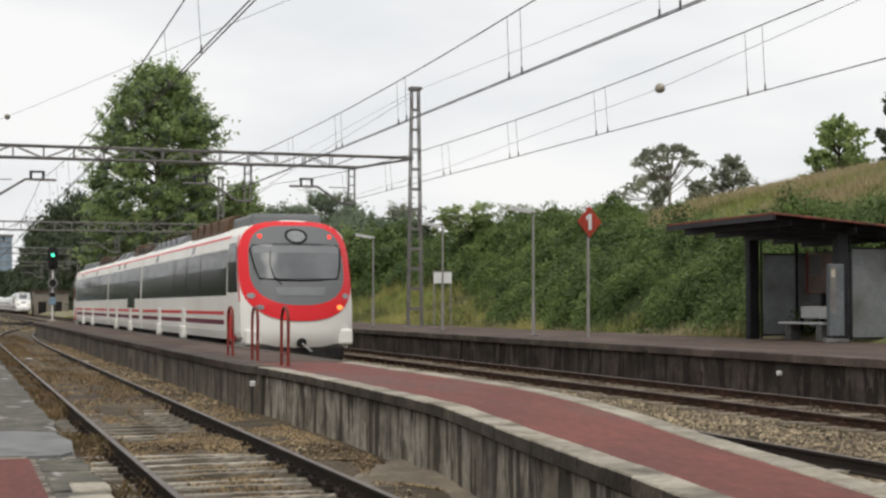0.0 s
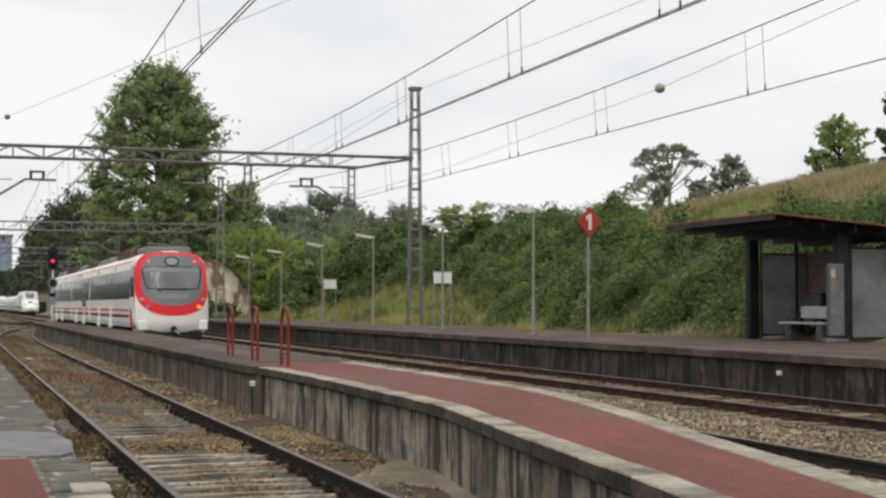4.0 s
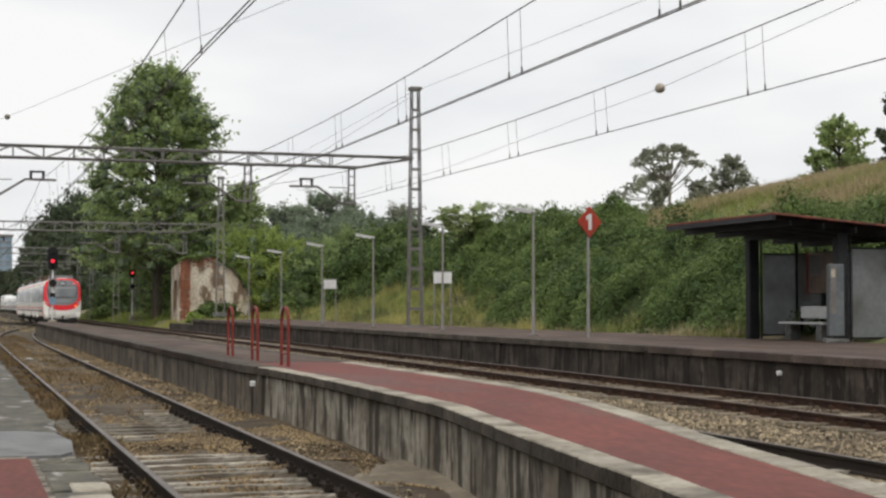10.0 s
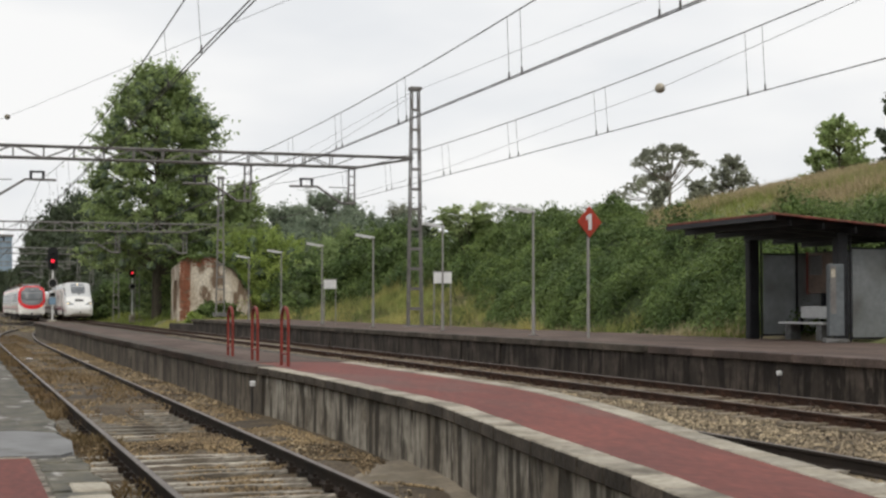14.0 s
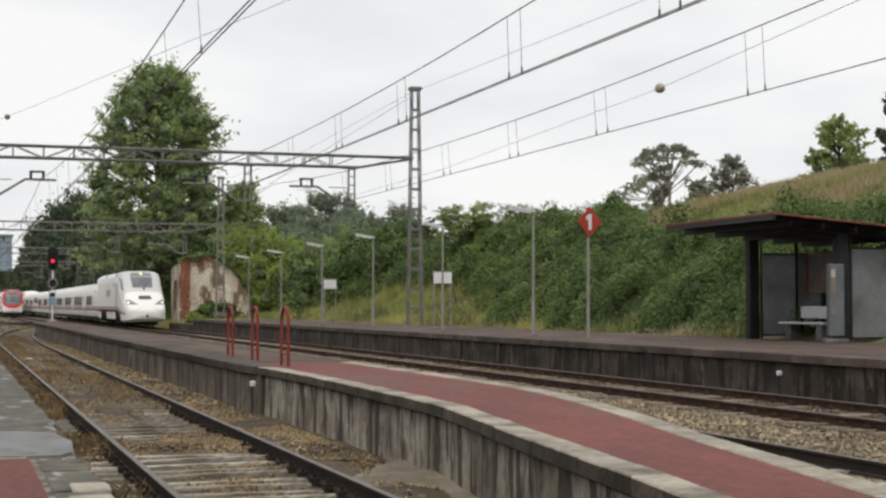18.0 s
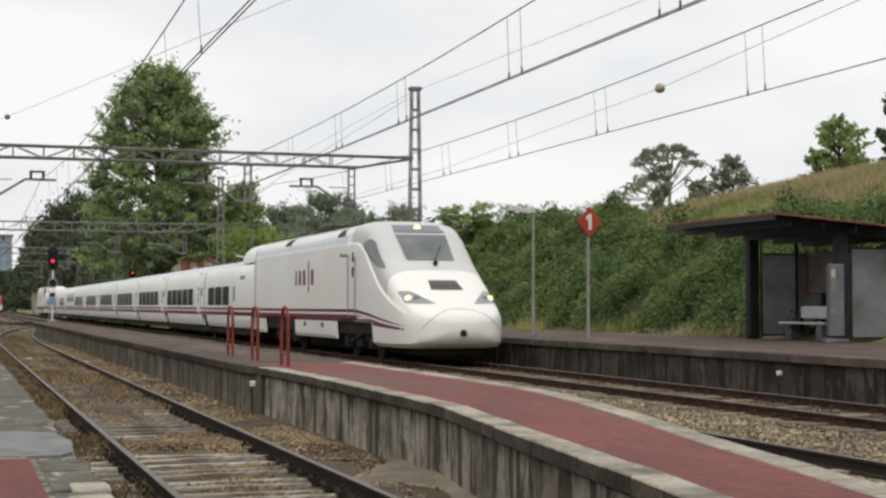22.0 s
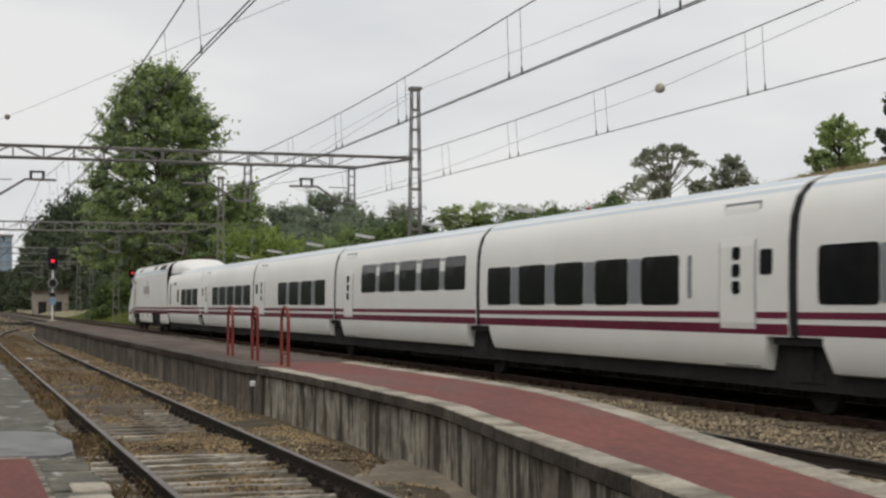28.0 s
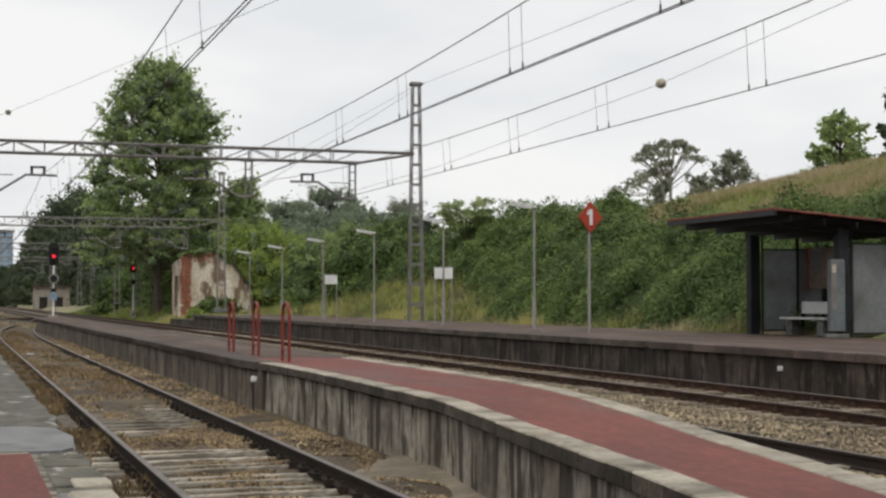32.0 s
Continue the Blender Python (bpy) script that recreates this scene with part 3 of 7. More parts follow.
def front_y(x, z):
    """Where the power car's nose surface lies for a point seen from ahead."""
    a, b = -0.55, 7.0
    for _ in range(30):
        m = (a + b) / 2
        h = power_half(m)
        if h[0][1] <= z <= h[-1][1] and side_x(h, z) >= abs(x):
            b = m
        else:
            a = m
    return b


def front_patch(bm, corner, nu=6, nv=4, out=0.012, yf=front_y):
    """A patch on a nose: four corners (x, z), upper left, upper right, lower right, lower left."""
    rows = []
    for j in range(nv + 1):
        v = j / nv
        row = []
        for i in range(nu + 1):
            u = i / nu
            x = (1 - v) * ((1 - u) * corner[0][0] + u * corner[1][0]) + v * ((1 - u) * corner[3][0] + u * corner[2][0])
            z = (1 - v) * ((1 - u) * corner[0][1] + u * corner[1][1]) + v * ((1 - u) * corner[3][1] + u * corner[2][1])
            row.append((x, yf(x, z) - out, z + out * 0.6))
        rows.append(row)
    sheet(bm, rows)
    return bm


COACH = [(0.0, 1.08), (1.30, 1.08), (1.455, 1.10), (1.47, 1.3), (1.475, 1.9), (1.46, 2.5), (1.42, 2.85), (1.33, 3.12), (1.15, 3.32), (0.85, 3.44), (0.45, 3.5), (0.0, 3.52)]


def coach_half(y):
    return COACH


SKIRT = [(0.0, 0.58), (1.22, 0.58), (1.37, 0.62), (1.43, 0.75), (1.46, 1.0), (1.462, 1.12), (0.0, 1.12)]


def rounded_pane(y0, y1, z0, z1, side, half, out, r=0.07):
    """A pane with rounded corners that follows the side of a body."""
    bm = bmesh.new()
    levels = [(z0, r), (z0 + 0.3 * r, 0.3 * r), (z0 + r, 0.0)] + [(z0 + r + (z1 - z0 - 2 * r) * k / 4, 0.0) for k in range(1, 4)] + [(z1 - r, 0.0), (z1 - 0.3 * r, 0.3 * r), (z1, r)]
    rows = []
    for z, inset in levels:
        x = side_x(half, max(z, half[1][1] + 0.01))
        rows.append([(side * (x - 0.02), y0 + inset, z), (side * (x + out), y0 + inset, z), (side * (x + out), y1 - inset, z), (side * (x - 0.02), y1 - inset, z)])
    sheet(bm, rows)
    return bm


def wheel(parent, y, x, r, z=None, name="wheel"):
    bm = bmesh.new()
    z = r if z is None else z
    rod(bm, (x - 0.06, y, z), (x + 0.06, y, z), r, r, 20)
    rod(bm, (x - 0.11, y, z), (x + 0.11, y, z), r * 0.35, r * 0.3, 12)
    return part(name, bm, M["under"], parent)


def bogie(train, yc, span=1.4, r=0.45, name="bogie"):
    bm = bmesh.new()
    for s in (-1, 1):
        box(bm, s * 1.12 - 0.09, s * 1.12 + 0.09, yc - span - 0.35, yc + span + 0.35, 0.5, 0.68)
        box(bm, s * 1.18 - 0.09, s * 1.18 + 0.09, yc - 0.35, yc + 0.35, 0.35, 0.85)
        for d in (-span, span):
            box(bm, s * 1.2 - 0.1, s * 1.2 + 0.1, yc + d - 0.16, yc + d + 0.16, 0.32, 0.62)
            rod(bm, (s * 1.2, yc + d * 0.62, 0.5), (s * 1.2, yc + d * 0.62, 0.98), 0.09, 0.09, 8)
        rod(bm, (s * 1.3, yc - 0.8, 0.75), (s * 1.3, yc + 0.8, 0.45), 0.035, 0.035, 6)
    box(bm, -1.15, 1.15, yc - 0.18, yc + 0.18, 0.5, 0.72)
    b = part(name, bm, M["under"], train, "dark greasy bogie")
    for d in (-span, span):
        for s in (-1, 1):
            wheel(train, yc + d, s * 0.92, r)
    return b


def build_power_car(train, flip):
    """One power car; flip puts it at the tail, facing away."""
    top = new("power_car")
    top.parent = train
    top["label"] = "white streamlined power car"
    top.matrix_basis = pose(0, 186.34, 0, 0, 0, 180) if flip else pose(0, 0, 0)
    ys = [-0.55, -0.53, -0.5, -0.43, -0.36, -0.28, -0.15, 0, 0.3, 0.6, 0.9, 1.2, 1.45, 1.7, 1.82, 1.95, 2.2, 2.45, 2.7, 2.98, 3.1, 3.3, 3.5, 3.8, 4.05, 4.4, 4.8, 5.2, 5.6, 6.2, 7, 10, 14, 18, 19.8, 20.45]
    part("shell", loft(bmesh.new(), power_half, ys), M["paint_white"], top, smooth=True)
    shell = top.children[-1].data
    shell.set_sharp_from_angle(angle=radians(32))
    shell.materials.append(M["cab_mask"])
    for f in shell.polygons:
        if 1.82 < f.center.y < 5.7 and f.center.z > lerp_table(NOSE_CREASE, f.center.y) + 0.02:
            f.material_index = 1
    # windscreen, light panel, grille and lamps
    part("windscreen", front_patch(bmesh.new(), [(-0.76, 3.58), (0.76, 3.58), (0.70, 2.82), (-0.70, 2.82)], 14, 14, 0.02), M["glass_shield"], top, "dark raked windscreen", True)
    part("lamp_panel", front_patch(bmesh.new(), [(-0.70, 3.88), (0.70, 3.88), (0.76, 3.65), (-0.76, 3.65)], 14, 6, 0.02), M["mullion"], top, "", True)
    bm = bmesh.new()
    yy = front_y(0, 3.78)
    rod(bm, (0, yy - 0.05, 3.80), (0, yy + 0.1, 3.76), 0.10, 0.10, 14)
    part("top_headlight", bm, M["lens_grey"] if flip else M["lamp_warm"], top, "round top headlight")
    bm = bmesh.new()
    rod(bm, (0.06, front_y(0, 2.70) - 0.09, 2.75), (0.06, front_y(0, 2.7) + 0.06, 2.66), 0.07, 0.05, 10)
    part("wiper_boss", bm, M["rubber"], top)
    bm = bmesh.new()
    rod(bm, (0.02, front_y(0, 2.72) - 0.03, 2.74), (0.5, front_y(0.3, 3.3) - 0.03, 3.3), 0.012, 0.012, 5)
    part("wiper", bm, M["rubber"], top)
    part("grille", front_patch(bmesh.new(), [(-0.40, 2.24), (0.40, 2.24), (0.46, 1.97), (-0.46, 1.97)], 8, 4, 0.006), M["rubber"], top, "black nose grille")
    for k in range(6):
        z = 2.225 - 0.047 * k
        part("grille_slat", front_patch(bmesh.new(), [(-0.40 - 0.01 * k, z), (0.40 + 0.01 * k, z), (0.40 + 0.01 * k, z - 0.018), (-0.40 - 0.01 * k, z - 0.018)], 6, 1, 0.016), M["lamp_grey"], top)
    for s in (-1, 1):
        part("headlight", front_patch(bmesh.new(), [(s * 1.31, 1.92), (s * 1.05, 1.94), (s * 0.55, 1.60), (s * 1.28, 1.60)], 8, 5, 0.012), M["lens_grey"], top, "almond-shaped headlight")
        for dx, lit in ((1.16, True), (0.98, False)):
            yy = front_y(s * dx, 1.73)
            bm = rod(bmesh.new(), (s * dx, yy - 0.05, 1.74), (s * dx, yy + 0.08, 1.72), 0.085, 0.085, 12)
            part("headlight_bulb", bm, M["lamp_warm"] if lit and not flip else M["panel_grey"], top)
        # side cab window
        bm = bmesh.new()
        rows = []
        for k in range(9):
            y = 2.3 + (4.3 - 2.3) * k / 8
            low = lerp_table(((2.3, 2.57), (3.0, 2.68), (3.5, 2.86), (4.3, 3.26)), y)
            high = lerp_table(((2.3, 2.62), (2.9, 3.02), (3.35, 3.38), (3.6, 3.46), (3.9, 3.44), (4.3, 3.34)), y)
            h = power_half(y)
            rows.append([(s * (side_x(h, low + (high - low) * j / 4) + 0.014), y, low + (high - low) * j / 4 + 0.006) for j in range(5)])
        sheet(bm, rows)
        part("cab_side_window", bm, M["glass_shield"], top, "curved grey cab side window", True)
        # stripes
        for lo, hi in ((((0.4, 1.0), (2.0, 1.11), (3.3, 1.23), (5.0, 1.345), (6, 1.35)), ((0.4, 1.02), (2.0, 1.16), (3.3, 1.30), (5.0, 1.435), (6, 1.44))),
                       (((0.4, 0.885), (2.0, 0.94), (3.3, 1.00), (5.0, 1.05), (6, 1.05)), ((0.4, 0.94), (2.0, 1.04), (3.3, 1.16), (5.0, 1.27), (6, 1.275)))):
            part("stripe", side_patch(bmesh.new(), power_half, [0.4 + 0.3 * k for k in range(19)] + [7, 12, 17, 20.45], lambda y: lerp_table(lo, y), lambda y: lerp_table(hi, y), s, 0.006, 2), M["paint_purple"], top, "purple stripe")
        part("roof_band", side_patch(bmesh.new(), power_half, [6.2, 7, 10, 14, 18, 20.45], lambda y: 3.40, lambda y: 3.90, s, 0.004, 4), M["paint_grey"], top, "pale blue-grey roof edge band")
        # vents in the roof edge
        for y0, y1 in ((6.5, 7.5) if s < 0 else (7.0, 8.0), (14.2, 15.2)):
            part("roof_vent", side_patch(bmesh.new(), power_half, [y0, y1], lambda y: 3.66, lambda y: 3.93, s, 0.012, 3), M["roof_gear"], top, "brown louvred roof vent")
        part("roof_panel", side_patch(bmesh.new(), power_half, [6.2, 7, 10, 14, 18, 20.45], lambda y: 3.905, lambda y: 4.055, s, 0.005, 4), M["roof_pale"], top, "dull grey roof edge")
        # cab door, with grab rails and handle windows
        d = part("cab_door", rounded_pane(4.95, 5.65, 1.05, 3.35, s, power_half(6), 0.012, 0.06), M["paint_white"], top)
        for z0 in (2.42, 2.86):
            part("door_window", rounded_pane(5.2, 5.38, z0 - 0.02, z0 + 0.28, s, power_half(6), 0.02, 0.05), M["glass_dark"], top)
        for yy in (4.9, 5.72):
            bm = bmesh.new()
            tube(bm, [(s * 1.47, yy, 1.2), (s * 1.53, yy, 1.25), (s * 1.53, yy, 2.95), (s * 1.47, yy, 3.0)], 0.018, 6)
            part("grab_rail", bm, M["lamp_grey"], top)
        bm = bmesh.new()
        rod(bm, (s * 1.46, 5.95, 3.05), (s * 1.66, 6.12, 3.08), 0.05, 0.06, 8)
        part("mirror_camera", bm, M["lamp_grey"], top)
        # logo as plain strokes
        mid = 11.75 if s < 0 else 11.15
        for d, w, z0, z1 in ((1.32, 0.20, 2.24, 2.74), (0.72, 0.34, 2.24, 2.74), (0.08, 0.34, 2.24, 2.74), (-0.58, 0.17, 1.98, 3.06), (-1.12, 0.34, 2.24, 2.74)):
            y0 = mid - s * d - w / 2
            part("emblem_bar", side_patch(bmesh.new(), power_half, [y0, y0 + w], lambda y: z0, lambda y: z1, s, 0.007, 1), M["paint_purple"], top)
        # skirts between and behind the bogies
        for y0, y1 in ((7.55, 13.3), (17.6 if flip else 18.7, 20.45)):
            bm = bmesh.new()
            prof = [(s * 1.40, 0.52), (s * 1.45, 0.62), (s * 1.472, 1.06), (s * 1.38, 1.06), (s * 1.34, 0.54)]
            vs = sheet(bm, [[(x, y, z) for x, z in prof] for y in (y0, y0 + 0.12, y1)], close=True)
            bm.faces.new(vs[0])
            bm.faces.new(vs[-1])
            part("skirt", bm, M["paint_white"], top)
            if y0 < 8:
                for yy in (9.1, 11.6):
                    bm = box(bmesh.new(), s * 1.455 - 0.02, s * 1.455 + 0.02, yy, yy + 0.28, 0.86, 1.0)
                    part("access_hatch", bm, M["under"], top)
    bm = bmesh.new()
    sheet(bm, [[(x, y, lerp_table(((0, 4.082), (0.55, 4.075), (1.0, 4.04)), abs(x)) + 0.012) for x in (-0.9, -0.5, 0, 0.5, 0.9)] for y in (6.3, 10, 15, 20.4)])
    part("roof_deck", bm, M["roof_pale"], top, "dull grey roof deck")
    part("end_bellows", loft(bmesh.new(), lambda y: [(x * 0.992, 0.9 + (z - 0.9) * 0.992) for x, z in power_half(20)], [20.45, 20.72]), M["rubber" if flip else "bellows"], top, "rubber bellows between the cars")
    if flip:
        for s in (-1, 1):
            part("roof_vent", side_patch(bmesh.new(), power_half, [17.0, 19.5], lambda y: 3.60, lambda y: 3.93, s, 0.012, 3), M["roof_gear"], top, "brown louvred roof vent")
    part("underframe", box(bmesh.new(), -1.30, 1.30, 3.3, 20.4, 0.70, 1.03), M["under"], top)
    part("traction_gear", soft_box(-0.85, 0.85, 3.4, 20.3, 0.22, 0.72, 0.06), M["under"], top)
    bm = soft_box(-0.85, 0.85, 0.2, 3.3, 0.18, 0.40, 0.08)
    part("snow_plough", bm, M["under"], top)
    bm = bmesh.new()
    rod(bm, (0, -0.60, 0.82), (0, -0.4, 0.82), 0.09, 0.09, 12)
    part("coupler_cover", bm, M["rubber"], top)
    bm = bmesh.new()
    seam = []
    for k in range(25):
        x = -1.15 + 2.3 * k / 24
        z = 1.46 - 0.62 * abs(x / 1.15) ** 2.5
        seam.append((x, front_y(x, z) - 0.004, z))
    tube(bm, seam, 0.008, 5)
    part("nose_seam", bm, M["mullion"], top)
    return top


def build_pantograph(parent, y, up):
    bm = bmesh.new()
    for yy in (-0.66, 0.66):
        box(bm, -0.75, 0.75, y + yy - 0.05, y + yy + 0.05, 4.0, 4.14)
    for s in (-0.55, 0.55):
        rod(bm, (s, y - 0.9, 4.14), (s, y + 0.9, 4.14), 0.04, 0.04, 6)
        for yy in (-0.6, 0.6):
            rod(bm, (s, y + yy, 3.95), (s, y + yy, 4.18), 0.08, 0.06, 8)
    part("pantograph_base", bm, M["roof_gear"], parent, "dark pantograph base frame")
    knee = (0, y + 1.9, 4.78) if up else (0, y + 1.2, 4.22)
    top_z, top_y = (5.11, y - 1.1) if up else (4.27, y - 0.5)
    bm = bmesh.new()
    rod(bm, (0, y - 0.4, 4.16), knee, 0.06, 0.045, 8)
    part("pantograph_lower_arm", bm, M["roof_gear"], parent)
    bm = bmesh.new()
    for s in (-0.4, 0.4):
        rod(bm, knee, (s, top_y, top_z - 0.02), 0.03, 0.025, 6)
    part("pantograph_upper_arm", bm, M["roof_gear"], parent)
    bm = bmesh.new()
    for yy in (-0.17, 0.17):
        tube(bm, [(-0.95, top_y + yy, top_z - 0.16), (-0.7, top_y + yy, top_z - 0.03), (-0.4, top_y + yy, top_z), (0.4, top_y + yy, top_z), (0.7, top_y + yy, top_z - 0.03), (0.95, top_y + yy, top_z - 0.16)], 0.028, 6)
    for s in (-0.4, 0.4):
        rod(bm, (s, top_y - 0.2, top_z - 0.02), (s, top_y + 0.2, top_z - 0.02), 0.02, 0.02, 6)
    part("pantograph_head", bm, M["roof_gear"], parent, "raised collector head" if up else "folded collector head")


white_train = thing("express_train", "long white express train with two purple stripes along its side", "train", (12.78, 298, 0))
front_car = build_power_car(white_train, False)
rear_car = build_power_car(white_train, True)
build_pantograph(front_car, 12.5, False)
build_pantograph(rear_car, 16.2, True)

PANES_A = ((3.36, 4.79), (5.32, 6.75), (7.29, 8.72), (9.21, 10.68), (11.17, 12.62))
PANES_B = ((0.75, 2.29), (2.70, 4.24), (4.65, 6.19), (6.60, 8.14), (8.54, 10.08))
PANES_8 = ((1.15, 2.56), (3.09, 4.62), (5.09, 6.53), (7.06, 8.47))
PANES_9 = ((0.44, 1.90), (2.40, 3.85), (4.34, 5.80), (6.31, 7.77), (8.29, 9.74))
PANES_E = ((0.73, 2.27), (2.74, 4.30), (4.69, 6.24))
PANES_F = ((1.1, 2.65), (3.15, 4.65), (5.15, 6.65))
pane_cache = {}


def shared_part(key, maker, material, parent, name, y, label=""):
    if key not in pane_cache:
        pane_cache[key] = mesh_of(name, maker(), material)
    ob = new(name, pane_cache[key])
    ob.parent = parent
    ob.matrix_basis = pose(0, y, 0)
    if label:
        ob["label"] = label
    return ob


def build_coach(k):
    y0 = 33.25 + 13.42 * (k - 1) if k else 20.57
    ln = {0: 12.42, 10: 11.45}.get(k, 13.16)
    car = new("coach")
    car.parent = white_train
    car["label"] = "white low coach with dark tinted windows"
    if k == 10:
        car.matrix_basis = pose(0, y0 + ln + 0.13, 0, 0, 0, 180)
    else:
        car.matrix_basis = pose(0, y0 + 0.13, 0)
    shared_part(("shell", ln), lambda: loft(bmesh.new(), coach_half, [0, 0.05, 6, ln - 0.05, ln]), M["paint_white"], car, "shell", 0)
    pane_cache[("shell", ln)].shade_smooth()
    pane_cache[("shell", ln)].set_sharp_from_angle(angle=radians(32))
    for s in (-1, 1):
        shared_part(("skirt", s, ln), lambda: loft_skirt(s, 0.75, ln - 0.75), M["paint_white"], car, "skirt", 0)
        pane_cache[("skirt", s, ln)].shade_smooth()
        pane_cache[("skirt", s, ln)].set_sharp_from_angle(angle=radians(40))
        for i, (lo, hi) in enumerate(((1.36, 1.455), (1.125, 1.28))):
            shared_part(("stripe", s, i, ln), lambda: side_patch(bmesh.new(), coach_half, [0.0, ln], lambda y: lo, lambda y: hi, s, 0.006, 2), M["paint_purple"], car, "stripe", 0, "purple stripe")
        shared_part(("roofband", s, ln), lambda: side_patch(bmesh.new(), coach_half, [0.0, ln], lambda y: 3.22, lambda y: 3.44, s, 0.005, 4), M["paint_grey"], car, "roof_band", 0, "pale grey roof edge band")
        end = k in (0, 10)
        panes = {0: PANES_F, 7: PANES_B, 8: PANES_8, 9: PANES_9}.get(k, PANES_E if end else PANES_A)
        z0, z1 = (1.92, 2.72) if k == 7 else (1.56, 2.38)
        for a, b in panes:
            if end:
                a, b = ln - b, ln - a
            shared_part(("pane", s, round(b - a, 2), z0), lambda: rounded_pane(0, b - a, z0, z1, s, COACH, 0.008, 0.09), M["glass_dark"], car, "window_pane", a)
        for (a0, a1), (b0, b1) in zip(panes[:-1], panes[1:]):
            u, v = (ln - b0, ln - a1) if end else (a1, b0)
            shared_part(("post", s, round(v - u, 2), z0), lambda: side_patch(bmesh.new(), coach_half, [0.02, v - u - 0.02], lambda y: z0 + 0.02, lambda y: z1 - 0.02, s, 0.003, 2), M["mullion"], car, "window_post", u, "grey window post")
        if not end:
            dy = {7: 11.06, 8: 11.0, 9: 10.92}.get(k, 0.92)
            door = shared_part(("door", s), lambda: rounded_pane(0, 1.05, 0.66, 3.08, s, COACH, 0.014, 0.06), M["paint_white"], car, "door", dy, "white plug door")
            shared_part(("seal", s), lambda: rounded_pane(-0.03, 1.08, 0.63, 3.11, s, COACH, 0.009, 0.07), M["mullion"], car, "door_seal", dy, "grey door seal")
            for z in (1.72, 1.98, 2.24):
                shared_part(("doorwin", s, z), lambda: rounded_pane(0.42, 0.66, z, z + 0.2, s, COACH, 0.022, 0.05), M["glass_dark"], car, "door_window", dy)
            shared_part(("doorseal", s), lambda: side_patch(bmesh.new(), coach_half, [-0.03, 1.08], lambda y: 3.09, lambda y: 3.12, s, 0.016, 1), M["mullion"], car, "door_rail", dy)
            if k in (8, 9):
                shared_part(("smallwin", s), lambda: rounded_pane(0, 0.36, 2.0, 2.38, s, COACH, 0.004, 0.05), M["glass_dark"], car, "small_window", 12.36)
            if k < 7:
                shared_part(("smallwin", s), lambda: rounded_pane(0, 0.36, 2.0, 2.38, s, COACH, 0.004, 0.05), M["glass_dark"], car, "small_window", 0.42)
                shared_part(("slit", s), lambda: rounded_pane(0, 0.14, 1.66, 2.36, s, COACH, 0.006, 0.03), M["mullion"], car, "display_slit", 2.92, "grey display strip")
        else:
            for z in (1.6, 2.2) if k == 10 else ():
                shared_part(("louvre", s, z), lambda: rounded_pane(0, 0.5, z, z + 0.55, s, COACH, 0.006, 0.02), M["lamp_grey"], car, "louvre", ln - 10.60, "grey louvre panel")
            shared_part(("bar", s), lambda: side_patch(bmesh.new(), coach_half, [0, 1.1], lambda y: 2.62, lambda y: 2.78, s, 0.006, 1), M["mullion"], car, "lettering_bar", 2.2)
            if k == 10:
                shared_part(("endwin", s), lambda: rounded_pane(0, 0.62, 1.72, 2.38, s, COACH, 0.004, 0.08), M["glass_dark"], car, "small_window", ln - 7.72)
            else:
                shared_part(("endslit", s), lambda: rounded_pane(0, 0.42, 1.74, 2.36, s, COACH, 0.006, 0.03), M["mullion"], car, "display_slit", 4.35, "grey display strip")
    shared_part(("under", ln), lambda: box(bmesh.new(), -1.25, 1.25, -0.2, ln + 0.2, 0.34, 1.09), M["under"], car, "underframe", 0)
    if k in (0, 10):
        bm = bmesh.new()
        rows = []
        for j in range(12):
            y = 6.4 * j / 11
            hgt = 4.06 - 0.58 * smooth01((y - 2.6) / 3.8)
            wid = 1.28 - 0.35 * smooth01((y - 2.6) / 3.8)
            rows.append([(wid * math.copysign(abs(math.cos(a)) ** 0.6, math.cos(a)), y, 3.28 + (hgt - 3.28) * math.sin(a) ** 0.6) for a in [math.pi * i / 14 for i in range(15)]])
        vs = sheet(bm, rows)
        bm.faces.new(vs[0])
        part("roof_fairing", bm, M["paint_white"], car, "rounded raised roof fairing", True)
    # gangway and wheels at the leading end
    if k != 10:
        bm = bmesh.new()
        rows = [[(x * 0.988, y, 1.1 + (z - 1.1) * 0.99) for x, z in COACH] + [(-x * 0.988, y, 1.1 + (z - 1.1) * 0.99) for x, z in reversed(COACH[1:-1])] for y in (-0.27, 0.01)]
        sheet(bm, rows, close=True)
        part("gangway", bm, M["rubber"], car, "black rubber gangway")
    if k not in (0,):
        for s in (-1, 1):
            wheel(car, -0.13 if k != 10 else ln + 0.13, s * 0.9, 0.42)
        y = -0.13 if k != 10 else ln + 0.13
        bm = box(bmesh.new(), -1.4, 1.4, y - 0.66, y + 0.66, 0.98, 1.09)
        for s in (-1, 1):
            box(bm, s * 1.2 - 0.07, s * 1.2 + 0.07, y - 0.45, y + 0.45, 0.45, 0.62)
            rod(bm, (s * 1.25, y - 0.2, 0.5), (s * 1.25, y - 0.2, 1.0), 0.06, 0.06, 8)
        part("wheel_frame", bm, M["under"], car)


